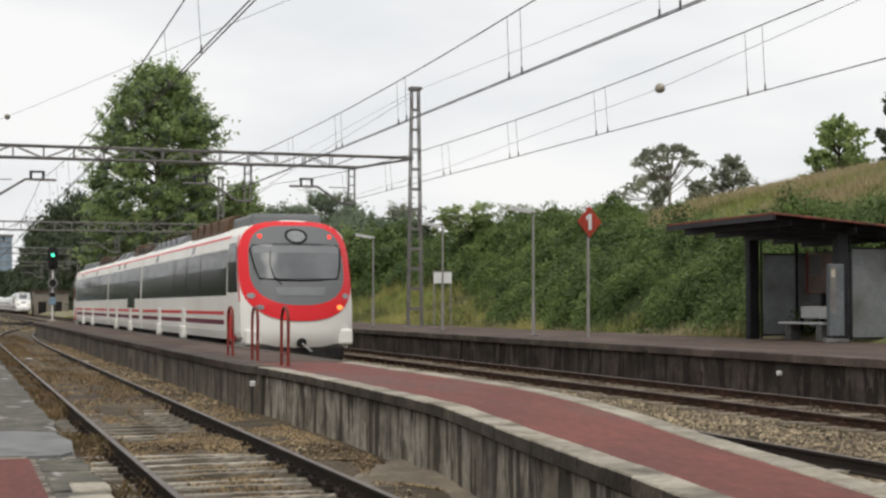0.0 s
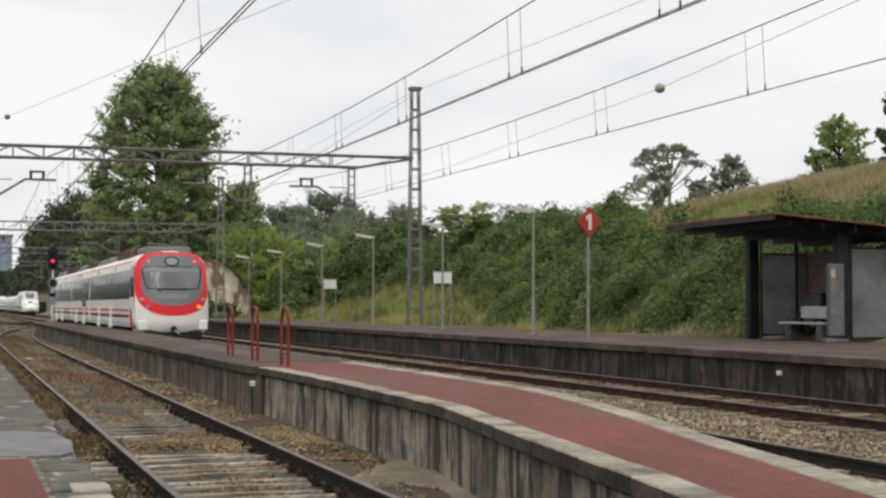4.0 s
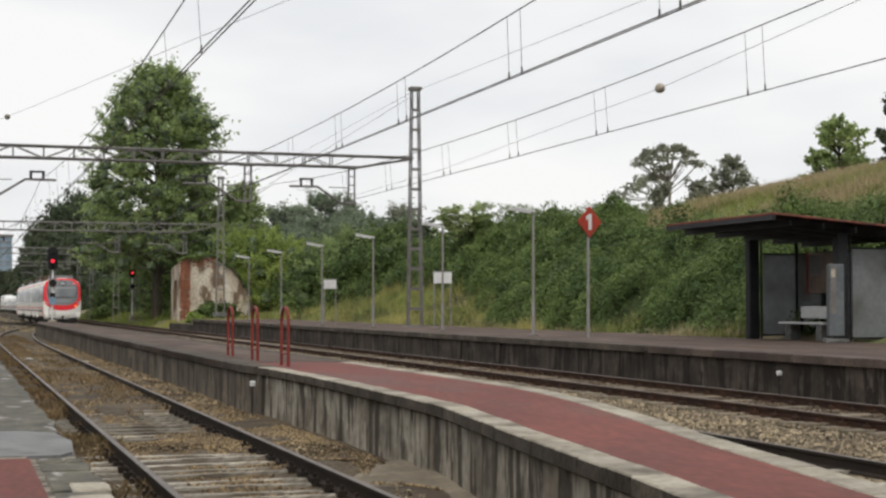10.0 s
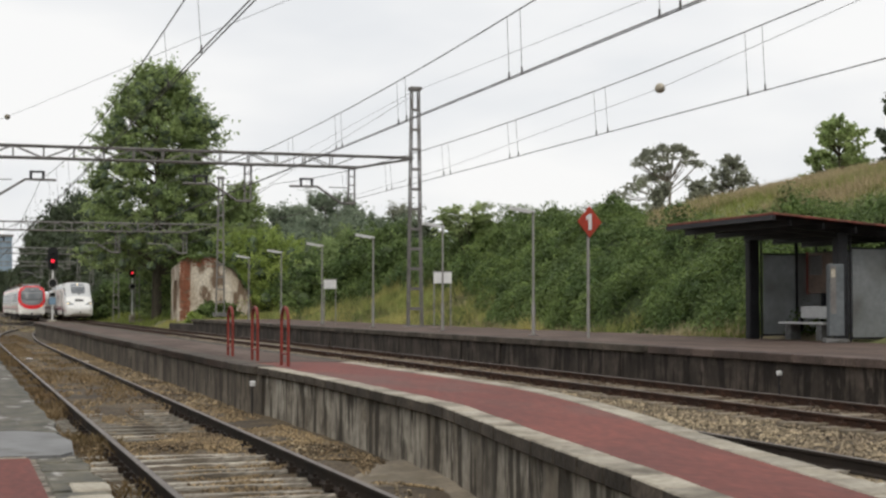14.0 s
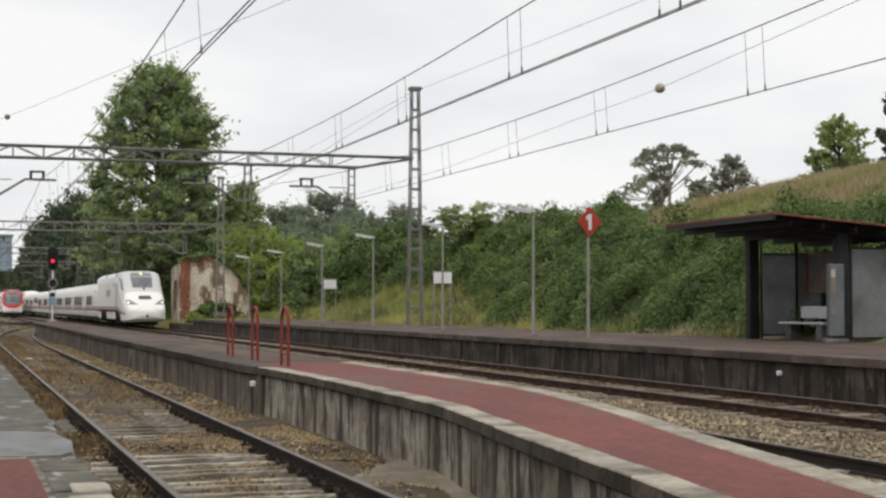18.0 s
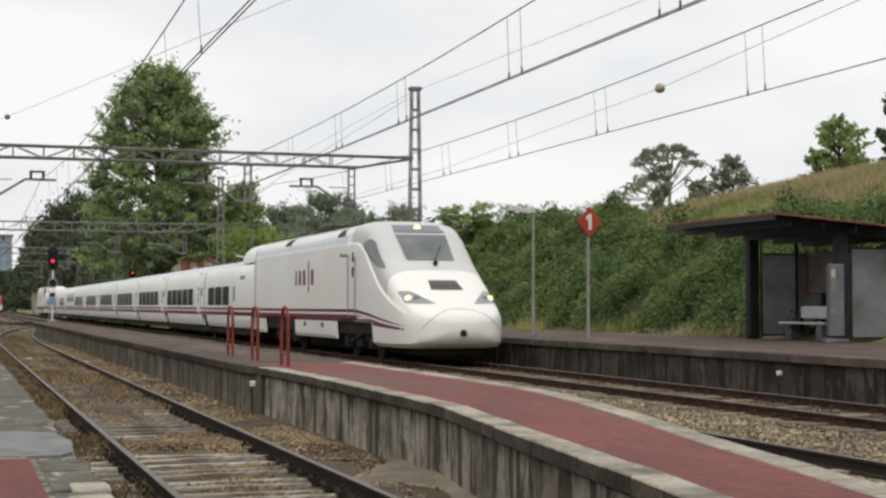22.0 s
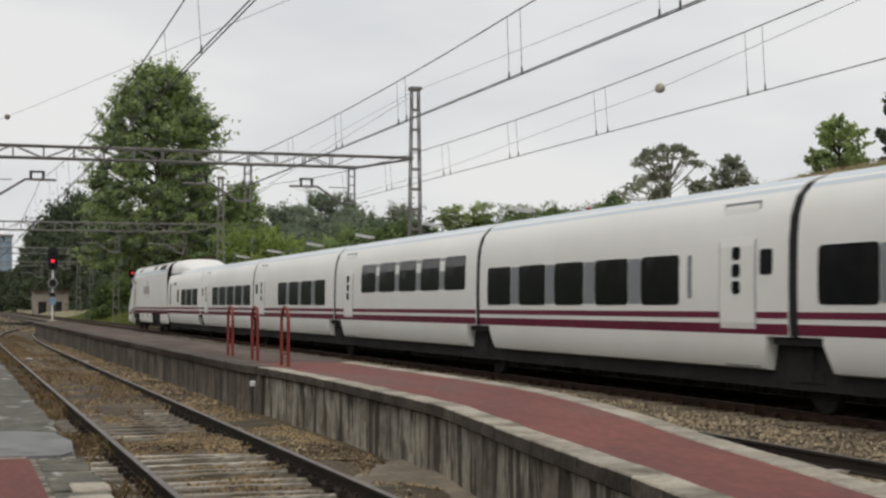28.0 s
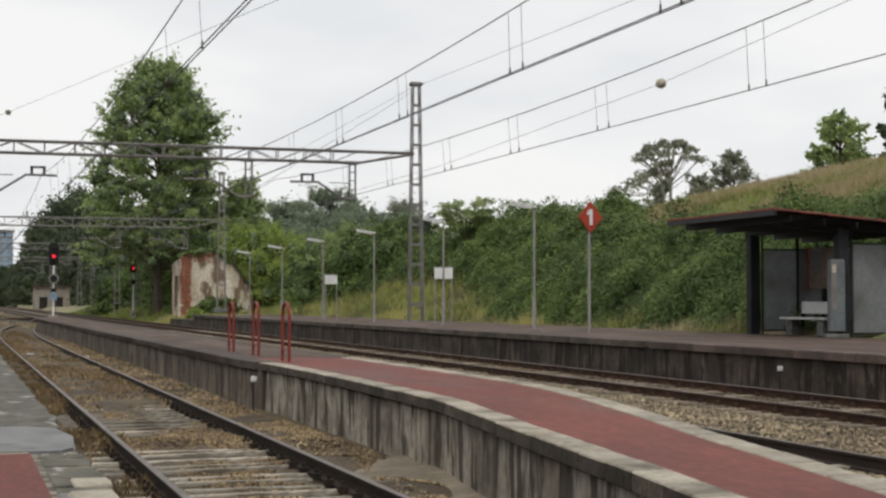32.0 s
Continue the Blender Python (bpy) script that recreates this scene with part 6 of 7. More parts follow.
# ---- ruin ----
M["plaster"] = mat("old_plaster", (0.60, 0.545, 0.46), (0.40, 0.335, 0.26), fine=8, coarse=0.9, stretch=(1, 1, 0.5), vary=0.3, bump=0.5, stain=(0.17, 0.12, 0.085), stain_scale=1.15, lo=0.47, hi=0.56, stain_stretch=(1, 1, 0.42))
M["brick_red"] = mat("old_brick", (0.30, 0.12, 0.07), (0.21, 0.085, 0.055), fine=12, coarse=1.2, vary=0.3, bump=0.4, rand=0.25)
ruin = thing("ruined_house", "roofless ruined house with flaking plaster and brick quoins", "ruin", (0, 122, 0))
bm = bmesh.new()
face = [(17.35, 0.2), (23.3, 0.2), (23.3, 2.6), (22.9, 3.05), (22.5, 3.6), (22.0, 4.25), (21.5, 4.6), (21.2, 5.05), (20.8, 5.2), (20.3, 5.6), (19.6, 5.5), (19.0, 5.68), (18.3, 5.5), (17.8, 5.55), (17.5, 5.3), (17.35, 4.9)]
f = [bm.verts.new((x, 0, z)) for x, z in face]
b = [bm.verts.new((x, 0.5, z)) for x, z in face]
bm.faces.new(f)
bm.faces.new(b[::-1])
for k in range(len(face)):
    bm.faces.new((f[k], f[(k + 1) % len(face)], b[(k + 1) % len(face)], b[k]))
part("front_wall", bm, M["plaster"], ruin)
for y0, y1, z0, z1 in ((0.5, 1.3, 0.2, 4.9), (1.3, 2.9, 3.6, 4.85), (2.9, 4.4, 0.2, 4.7)):
    part("side_wall", box(bmesh.new(), 17.35, 17.85, y0, y1, z0, z1), M["plaster"], ruin)
part("back_wall", box(bmesh.new(), 17.85, 23.2, 3.9, 4.4, 0.2, 3.6), M["plaster"], ruin)
brick = mesh_of("brick", soft_box(-0.13, 0.13, -0.03, 0.05, 0, 0.11, 0.008), M["brick_red"])
rngq = random.Random(8)
for k in range(38):
    for j in range(3):
        if rngq.random() < 0.07:
            continue
        ob = new("brick", brick)
        ob.parent = ruin
        ob.matrix_basis = pose(17.52 + 0.27 * j + (0.1 if k % 2 else 0), -0.01 + rngq.uniform(-0.015, 0.01), 0.4 + 0.125 * k)
for k in range(13):
    ob = new("brick", brick)
    ob.parent = ruin
    ob.matrix_basis = pose(17.75 + 0.28 * k, -0.01, 5.28 - 0.035 * max(0, k - 9) ** 2 + rngq.uniform(-0.04, 0.04), 0, rngq.uniform(-6, 6), 0)
for k in range(22):
    ob = new("brick", brick)
    ob.parent = ruin
    ob.matrix_basis = pose(rngq.uniform(18.4, 20.2), -0.005, rngq.uniform(4.6, 5.25))
ivy = np.random.default_rng(61)
q = np.stack([ivy.uniform(17.3, 23.3, 2600), ivy.normal(0.1, 0.22, 2600), np.zeros(2600)], 1)
top = np.array([lerp_table(((17.35, 5.2), (18.3, 5.55), (20.3, 5.6), (21.2, 5.0), (22.0, 4.25), (23.3, 2.6)), x) for x in q[:, 0]])
q[:, 2] = top + 0.1 - np.abs(ivy.normal(0, 0.28, 2600)) * (0.5 + 0.5 * np.sin(q[:, 0] * 3.1))
creeper = new("creeper", leaf_mesh("creeper", q, np.tile((0.0, -0.6, 0.8), (2600, 1)), 0.15, M["leaf_hedge"], ivy))
creeper.parent = ruin
tagged(creeper, "green creeper along the broken wall top", kind="stuff")

# ---- far buildings ----
M["far_wall"] = mat("far_wall", (0.30, 0.27, 0.23), (0.24, 0.21, 0.18), fine=2, coarse=0.3, vary=0.2, bump=0.1)
# blue distance haze is mixed into the tower's wall and pane colours
M["haze_wall"] = mat("haze_wall", (0.25, 0.32, 0.40), (0.21, 0.28, 0.355), fine=1, coarse=0.1, vary=0.1, bump=0)
M["haze_pane"] = mat("haze_pane", (0.20, 0.25, 0.31), (0.17, 0.22, 0.28), fine=1, coarse=0.1, vary=0.1, bump=0)
shed = thing("far_shed", "low beige shed beyond the yard", "shed", (18.6, 310, -0.3))
part("wall", box(bmesh.new(), -3.4, 3.4, 0, 8, 0, 4.6), M["far_wall"], shed)
part("roof", box(bmesh.new(), -3.7, 3.7, -0.5, 8.5, 4.6, 4.9), M["roof_gear"], shed)
for dx in (-2.5, 0.5):
    part("door", box(bmesh.new(), dx, dx + 1.6, -0.03, 0.0, 0, 2.6), M["under"], shed)
tower = thing("apartment_building", "hazy blue-grey apartment building far away", "building", (20, 735, -1))
part("wall", box(bmesh.new(), -9, 6, 0, 14, 0, 35), M["haze_wall"], tower)
part("roof", box(bmesh.new(), -9.5, 6.5, -0.5, 14.5, 35, 36.0), M["steel"], tower)
winme = mesh_of("window", box(bmesh.new(), -0.9, 0.9, -0.06, 0, 0, 1.7), M["haze_pane"])
for i in range(4):
    for j in range(10):
        ob = new("window", winme)
        ob.parent = tower
        ob.matrix_basis = pose(-7.2 + 3.8 * i, 0, 2.0 + 3.25 * j)

# ---- vegetation ----
RNG = np.random.default_rng(7)


def far_at(u, depth):
    """A place on the plan: u is the tangent to the side of the camera's heading, depth the distance ahead."""
    x, y = u * depth, depth
    return 0.9505 * x + 0.3108 * y, -0.3108 * x + 0.9505 * y


def tree(name, label, u, depth, z, height, crown_lo, env, leaf, clumps, per, material, rc=1.0, trunk=0.25, seed=1, lean=0.0, solidity=0.75, place=None, core=None, shoot=0.62):
    """A tree: tapered trunk, limbs and a crown of leaf clumps inside an uneven outline. env: (share of the crown's height, radius)."""
    rng = np.random.default_rng(seed)
    x0, y0 = place if place else far_at(u, depth)
    t = thing(name, label, "tree" if name != "bush" else "bush", (x0, y0, z), group="trees" if name != "bush" else "bushes")
    lo = crown_lo * height
    cs, ds = [], []
    for _ in range(clumps):
        h = rng.uniform(0, 1) ** 0.9
        env_r = lerp_table(env, h)
        a = rng.uniform(0, math.tau)
        r = env_r * (rng.uniform(0.12, 1) ** 0.45) * (0.9 + 0.3 * noise.noise((h * 3, seed * 1.3, 0.2)))
        r *= 1 + 0.5 * noise.noise((math.cos(a) * 1.6, math.sin(a) * 1.6, h * 4 + seed))
        cs.append((r * math.cos(a) + lean * h, r * math.sin(a), lo + h * (height - lo) - 0.15 * r))
        f = r / max(env_r, 0.1)
        ds.append((f * math.cos(a), f * math.sin(a), 0.25 + 0.9 * h * h))
    cs, ds = np.array(cs), np.array(ds)
    ds += rng.normal(0, 0.25, ds.shape)
    ds /= np.linalg.norm(ds, axis=1, keepdims=True)
    bm = bmesh.new()
    rod(bm, (0, 0, -0.5), (lean * 0.3, 0, lo), trunk, trunk * 0.75, 9)
    rod(bm, (lean * 0.3, 0, lo), (lean * 0.9, 0, height * 0.93), trunk * 0.75, trunk * 0.15, 7)
    part("trunk", bm, M["bark"], t)
    bm = bmesh.new()
    for c in cs[rng.permutation(len(cs))[:min(70, len(cs))]]:
        z0 = max(lo * 0.8, c[2] - 0.55 * math.hypot(c[0], c[1]) - 0.3)
        f = min(max((z0 - lo) / max(height - lo, 0.1), 0), 1)
        rod(bm, (lean * f, 0, z0), tuple(c), trunk * 0.22 + 0.02, 0.02, 5, False)
    part("branchwork", bm, M["bark"], t)["kind"] = "stuff"
    n = len(cs) * per
    idx = np.repeat(np.arange(len(cs)), per)
    g = rng.normal(0, 1, (n, 3))
    rr = (rc * rng.uniform(0.45, 1.25, len(cs))[idx])[:, None]
    s = rng.normal(0.15, shoot, (n, 1))
    pos = cs[idx] + ds[idx] * rr * s + g * rr * np.array([0.42, 0.42, 0.42 * solidity]) * np.clip(1.25 - np.abs(s), 0.35, 1)
    pos[:, 2] -= 0.12 * (rr[:, 0] * np.clip(s[:, 0], 0, 3) ** 2)
    d = g / np.linalg.norm(g, axis=1, keepdims=True)
    me = leaf_mesh("crown", pos, d + np.array([0, 0, 0.7]), leaf, material, rng)
    ob = new("crown", me)
    ob.parent = t
    # filler balls whose dark colour stands for the shade inside the crown
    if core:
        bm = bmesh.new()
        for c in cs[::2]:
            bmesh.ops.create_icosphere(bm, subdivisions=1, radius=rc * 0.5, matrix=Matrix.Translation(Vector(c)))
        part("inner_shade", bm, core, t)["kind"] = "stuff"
    return t


def arch(a, way, length, droop, n=7):
    """Points of a limb that leaves a along way and bends down under its weight."""
    a, way = Vector(a), Vector(way).normalized()
    return [a + way * (length * k / (n - 1)) - Vector((0, 0, droop * length * (k / (n - 1)) ** 2)) for k in range(n)]


def feathery_tree(u, depth, z, height, spread, seed):
    """Thin stems that fan out into arching fronds with flat layers of small leaves."""
    rng = np.random.default_rng(seed)
    x0, y0 = far_at(u, depth)
    t = thing("feathery_tree", "light green feathery tree with arching fronds on the bank", "tree", (x0, y0, z), group="trees")
    stems, twigs, pos = bmesh.new(), bmesh.new(), []
    for k in range(7):
        a = math.tau * (k + rng.uniform(0, 0.8)) / 7
        tip = Vector((0.4 * spread * math.cos(a), 0.4 * spread * math.sin(a), height * rng.uniform(0.6, 0.86)))
        tube(stems, [(0, 0, -0.3), tip * 0.5 + Vector((0, 0, 0.15 * height)), tip], 0.035, 5)
        for j in range(8):
            b = a + rng.normal(0, 0.9)
            start = tip * rng.uniform(0.4, 1.0)
            pts = arch(start, (math.cos(b), math.sin(b), rng.uniform(0.35, 1.3)), spread * rng.uniform(0.45, 0.8), rng.uniform(0.15, 0.45))
            tube(twigs, pts, 0.012, 4)
            for i in range(70):
                f = rng.uniform(0.25, 1.0) * (len(pts) - 1)
                p, q = pts[int(f)], pts[min(int(f) + 1, len(pts) - 1)]
                c = p.lerp(q, f - int(f))
                pos.append((c.x + rng.normal(0, 0.16), c.y + rng.normal(0, 0.16), c.z + rng.normal(0, 0.06)))
    part("stem_fan", stems, M["bark"], t)
    part("branchwork", twigs, M["bark"], t)["kind"] = "stuff"
    pos = np.array(pos)
    ob = new("crown", leaf_mesh("crown", pos, np.tile((0.0, 0.0, 1.0), (len(pos), 1)), 0.12, M["leaf_feather"], rng, flop=0.45, long=2.0))
    ob.parent = t


def umbrella_tree(u, depth, z, height, radius, seed):
    """A eucalyptus: bare forking limbs under a thin domed crown, with a few hanging clumps lower down."""
    rng = np.random.default_rng(seed)
    x0, y0 = far_at(u, depth)
    t = thing("eucalyptus_tree", "umbrella-crowned eucalyptus with bare pale limbs", "tree", (x0, y0, z), group="trees")
    limbs, pos = bmesh.new(), []
    tube(limbs, [(0, 0, -0.6), (0.05, 0, 0.15 * height), (0, 0, 0.3 * height)], 0.11, 7)
    clumps = []
    for k in range(46):
        a, p = rng.uniform(0, math.tau), math.acos(1 - rng.uniform(0, 1) * 0.86)
        f = rng.uniform(0.92, 1.05)
        clumps.append((radius * math.sin(p) * math.cos(a) * f, 0.55 * radius * math.sin(p) * math.sin(a) * f, height - radius * 0.62 * (1 - math.cos(p)) - 0.1, 0.29 * rng.uniform(0.8, 1.25)))
    for k in range(8):
        a, r = rng.uniform(0, math.tau), radius * rng.uniform(0.2, 0.62)
        clumps.append((r * math.cos(a), r * math.sin(a), height * rng.uniform(0.36, 0.62), 0.3 * rng.uniform(0.7, 1.2)))
    for k in range(11):
        f = k / 10
        clumps.append((-0.35 * radius - 1.35 * radius * f, rng.normal(0, 0.4), height * (0.50 - 0.44 * f) + rng.normal(0, 0.12), 0.48 * rng.uniform(0.7, 1.2)))
    for k, (x, y, zz, r) in enumerate(clumps):
        root = Vector((0, 0, height * (0.12 if zz < 0.55 * height else rng.uniform(0.18, 0.4))))
        end = Vector((x, y, zz - 0.05))
        mid = root.lerp(end, 0.55) + Vector((rng.normal(0, 0.1), rng.normal(0, 0.1), -0.12 * (end - root).length * 0.5))
        if k % 2 == 0 or zz < 0.6 * height:
            tube(limbs, [root, mid, end], 0.028 if k % 4 else 0.05, 4)
        n = int(66 * r / 0.36)
        g = rng.normal(0, 1, (n, 3)) * (r * 0.62, r * 0.62, r * 0.4)
        pos.append(np.array((x, y, zz)) + g)
    part("branchwork", limbs, M["bark_pale"], t, "bare pale forking limbs")["kind"] = "stuff"
    pos = np.concatenate(pos)
    ob = new("crown", leaf_mesh("crown", pos, rng.normal(0, 1, (len(pos), 3)) * (1, 1, 0.4), 0.13, M["leaf_euca"], rng, flop=0.4, long=1.9))
    ob.parent = t


U = lambda px: (px - 784) / 2650
ZP = lambda py, depth: 1.55 + (541 - py) / 2650 * depth

# the tall tree behind the tracks
tree("broadleaf_tree", "tall broad green tree behind the railway line", U(277), 136, 0, ZP(122, 136), 0.24,
     ((0, 6.3), (0.15, 7.7), (0.3, 7.9), (0.43, 7.0), (0.56, 5.3), (0.65, 5.6), (0.74, 5.8), (0.84, 4.2), (0.93, 2.9), (1, 1.2)), 0.20, 760, 90, M["leaf_tree"], rc=0.95, trunk=0.5, seed=4, solidity=0.7, shoot=0.85, core=M["crown_shade_far"])
tree("broadleaf_tree", "round green tree beside the tall tree", U(425), 142, 0, ZP(330, 142), 0.2,
     ((0, 2.2), (0.4, 2.9), (0.8, 2.0), (1, 0.6)), 0.27, 80, 130, M["leaf_tree"], rc=1.1, trunk=0.3, seed=14)
tree("broadleaf_tree", "green tree at the side of the line", U(345), 150, 0, ZP(360, 150), 0.1,
     ((0, 4), (0.4, 4.5), (0.8, 3.0), (1, 0.8)), 0.30, 110, 110, M["leaf_dark"], rc=1.3, trunk=0.3, seed=15)

# dark woods beyond the yard
k = 0
for px, py, dep, wid in ((80, 392, 410, 7), (54, 424, 415, 4.5), (40, 455, 450, 3.6), (22, 482, 470, 3.2), (5, 486, 480, 3.2), (100, 370, 400, 10), (130, 352, 390, 10), (165, 350, 380, 10), (200, 380, 330, 9), (235, 400, 300, 8), (270, 420, 270, 7), (115, 420, 370, 9), (160, 430, 340, 9), (205, 440, 300, 8), (330, 400, 200, 7), (300, 372, 215, 5), (262, 385, 220, 5), (235, 455, 250, 7), (95, 445, 400, 7)):
    k += 1
    tree("dark_tree", "dense dark tree in the wood behind the yard", U(px), dep, -0.5, ZP(py, dep) + 0.5, 0.02, ((0, wid), (0.5, wid * 0.95), (0.8, wid * 0.6), (1, wid * 0.2)), 0.55, 90, 150, M["leaf_dark"], rc=wid * 0.33, trunk=0.3, seed=30 + k, core=M["crown_shade"])

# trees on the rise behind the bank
for px, py, dep, wid, mt in ((490, 378, 200, 4.5, "leaf_hazed"), (520, 372, 205, 4.5, "leaf_hazed"), (575, 346, 195, 4.6, "leaf_hazed"), (610, 362, 200, 4.5, "leaf_hazed"), (645, 388, 190, 4.5, "leaf_hazed"), (545, 392, 185, 5, "leaf_hazed"), (600, 402, 178, 5, "leaf_hazed"),
                             (500, 415, 175, 5, "leaf_hazed"), (665, 412, 170, 4.5, "leaf_hazed"), (715, 378, 185, 2.6, "leaf_euca"), (700, 405, 160, 4, "leaf_hazed"), (740, 408, 150, 4, "leaf_dark")):
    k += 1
    tree("far_tree", "dark green tree on the rise behind the bank", U(px), dep, 0.5, ZP(py, dep) - 0.5, 0.05, ((0, wid), (0.5, wid), (0.8, wid * 0.75), (1, wid * 0.3)), 0.22, 85, 260, M[mt], rc=1.4, trunk=0.25, seed=30 + k, core=M["crown_shade_far"])

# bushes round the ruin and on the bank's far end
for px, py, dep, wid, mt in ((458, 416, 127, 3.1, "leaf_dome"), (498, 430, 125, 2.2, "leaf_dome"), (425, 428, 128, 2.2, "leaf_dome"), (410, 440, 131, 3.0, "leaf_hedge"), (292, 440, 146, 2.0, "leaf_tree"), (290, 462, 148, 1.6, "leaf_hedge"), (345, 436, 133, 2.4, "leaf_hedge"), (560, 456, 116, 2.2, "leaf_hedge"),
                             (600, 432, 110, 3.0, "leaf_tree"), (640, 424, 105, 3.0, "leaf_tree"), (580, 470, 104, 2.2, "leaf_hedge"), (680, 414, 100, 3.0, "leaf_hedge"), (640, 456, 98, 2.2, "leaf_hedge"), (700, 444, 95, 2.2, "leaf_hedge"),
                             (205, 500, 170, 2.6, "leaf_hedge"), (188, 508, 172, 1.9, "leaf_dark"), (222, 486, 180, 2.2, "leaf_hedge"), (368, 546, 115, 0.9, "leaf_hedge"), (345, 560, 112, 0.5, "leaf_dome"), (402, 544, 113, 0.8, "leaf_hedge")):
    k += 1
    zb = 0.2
    tree("bush", "dense green bush at the foot of the bank", U(px), dep, zb, ZP(py, dep) - zb, 0.0, ((0, wid), (0.45, wid), (0.75, wid * 0.75), (1, wid * 0.3)), 0.145, 70, 230, M[mt], rc=1.0 * min(wid / 2, 1.1), trunk=0.08, seed=30 + k, core=M["crown_shade_far" if mt == "leaf_dome" else "crown_shade"])

# trees along the crest of the bank
feathery_tree(U(822), 84, 4.3, ZP(346, 84) - 4.3, 2.1, 90)
umbrella_tree(U(1186), 112, ZP(357, 112), ZP(256, 112) - ZP(357, 112), 2.65, 91)
tree("round_tree", "olive shrub under the eucalyptus", U(1175), 108, 5.8, ZP(328, 108) - 5.8, 0.0, ((0, 2.4), (0.5, 2.0), (1, 0.6)), 0.17, 60, 70, M["leaf_euca"], rc=0.55, trunk=0.1, seed=98)
tree("round_tree", "grey-green round tree on the crest", U(1298), 105, 6.2, ZP(280, 105) - 6.2, 0.05, ((0, 1.9), (0.5, 1.9), (0.8, 1.4), (1, 0.5)), 0.16, 80, 65, M["leaf_euca"], rc=0.5, trunk=0.12, seed=93)
tree("round_tree", "grey-green shrub on the crest", U(1240), 104, 6.0, ZP(325, 104) - 6.0, 0.0, ((0, 1.8), (0.5, 1.6), (1, 0.4)), 0.18, 50, 90, M["leaf_euca"], rc=0.6, trunk=0.1, seed=94)
tree("broadleaf_tree", "green leafy tree on the crest of the bank", U(1488), 78, 6.2, ZP(208, 78) - 6.2, 0.32, ((0, 1.1), (0.3, 1.7), (0.6, 1.6), (0.85, 1.1), (1, 0.5)), 0.16, 80, 70, M["leaf_tree"], rc=0.42, trunk=0.1, seed=95)
tree("broadleaf_tree", "dark tree on the crest of the bank", U(1592), 80, 6.6, ZP(170, 80) - 6.6, 0.05, ((0, 0.9), (0.5, 1.0), (1, 0.5)), 0.24, 60, 60, M["leaf_dark"], rc=0.45, trunk=0.1, seed=96)


# ---- hedge of brambles on the bank ----
def hedge_toe(y):
    return lerp_table(((0, 22.6), (30, 22.4), (44, 21.6), (54, 21.4), (60, 21.7), (66, 23.2), (72, 24.8), (86, 24.8), (96, 23.4), (106, 25.0), (125, 27.5)), y)


def hedge_top(y):
    return lerp_table(((0, 27.6), (40, 28.0), (58, 29.0), (70, 33.0), (125, 33.0)), y)


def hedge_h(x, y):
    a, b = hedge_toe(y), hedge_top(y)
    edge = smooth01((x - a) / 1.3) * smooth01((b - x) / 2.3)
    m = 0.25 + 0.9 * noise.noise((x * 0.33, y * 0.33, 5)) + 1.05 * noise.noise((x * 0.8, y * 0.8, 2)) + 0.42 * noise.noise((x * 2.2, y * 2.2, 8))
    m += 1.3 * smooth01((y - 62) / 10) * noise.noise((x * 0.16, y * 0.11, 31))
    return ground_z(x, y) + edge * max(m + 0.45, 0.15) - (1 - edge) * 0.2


# dark sheet below the leaves paints in the shade between clumps
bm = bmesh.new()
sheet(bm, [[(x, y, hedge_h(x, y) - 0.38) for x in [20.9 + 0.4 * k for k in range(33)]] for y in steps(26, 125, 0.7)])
solid("hedge_core", bm, M["hedge_shade"], "dark sheet standing for the shade inside the bramble hedge", "undergrowth", "stuff")


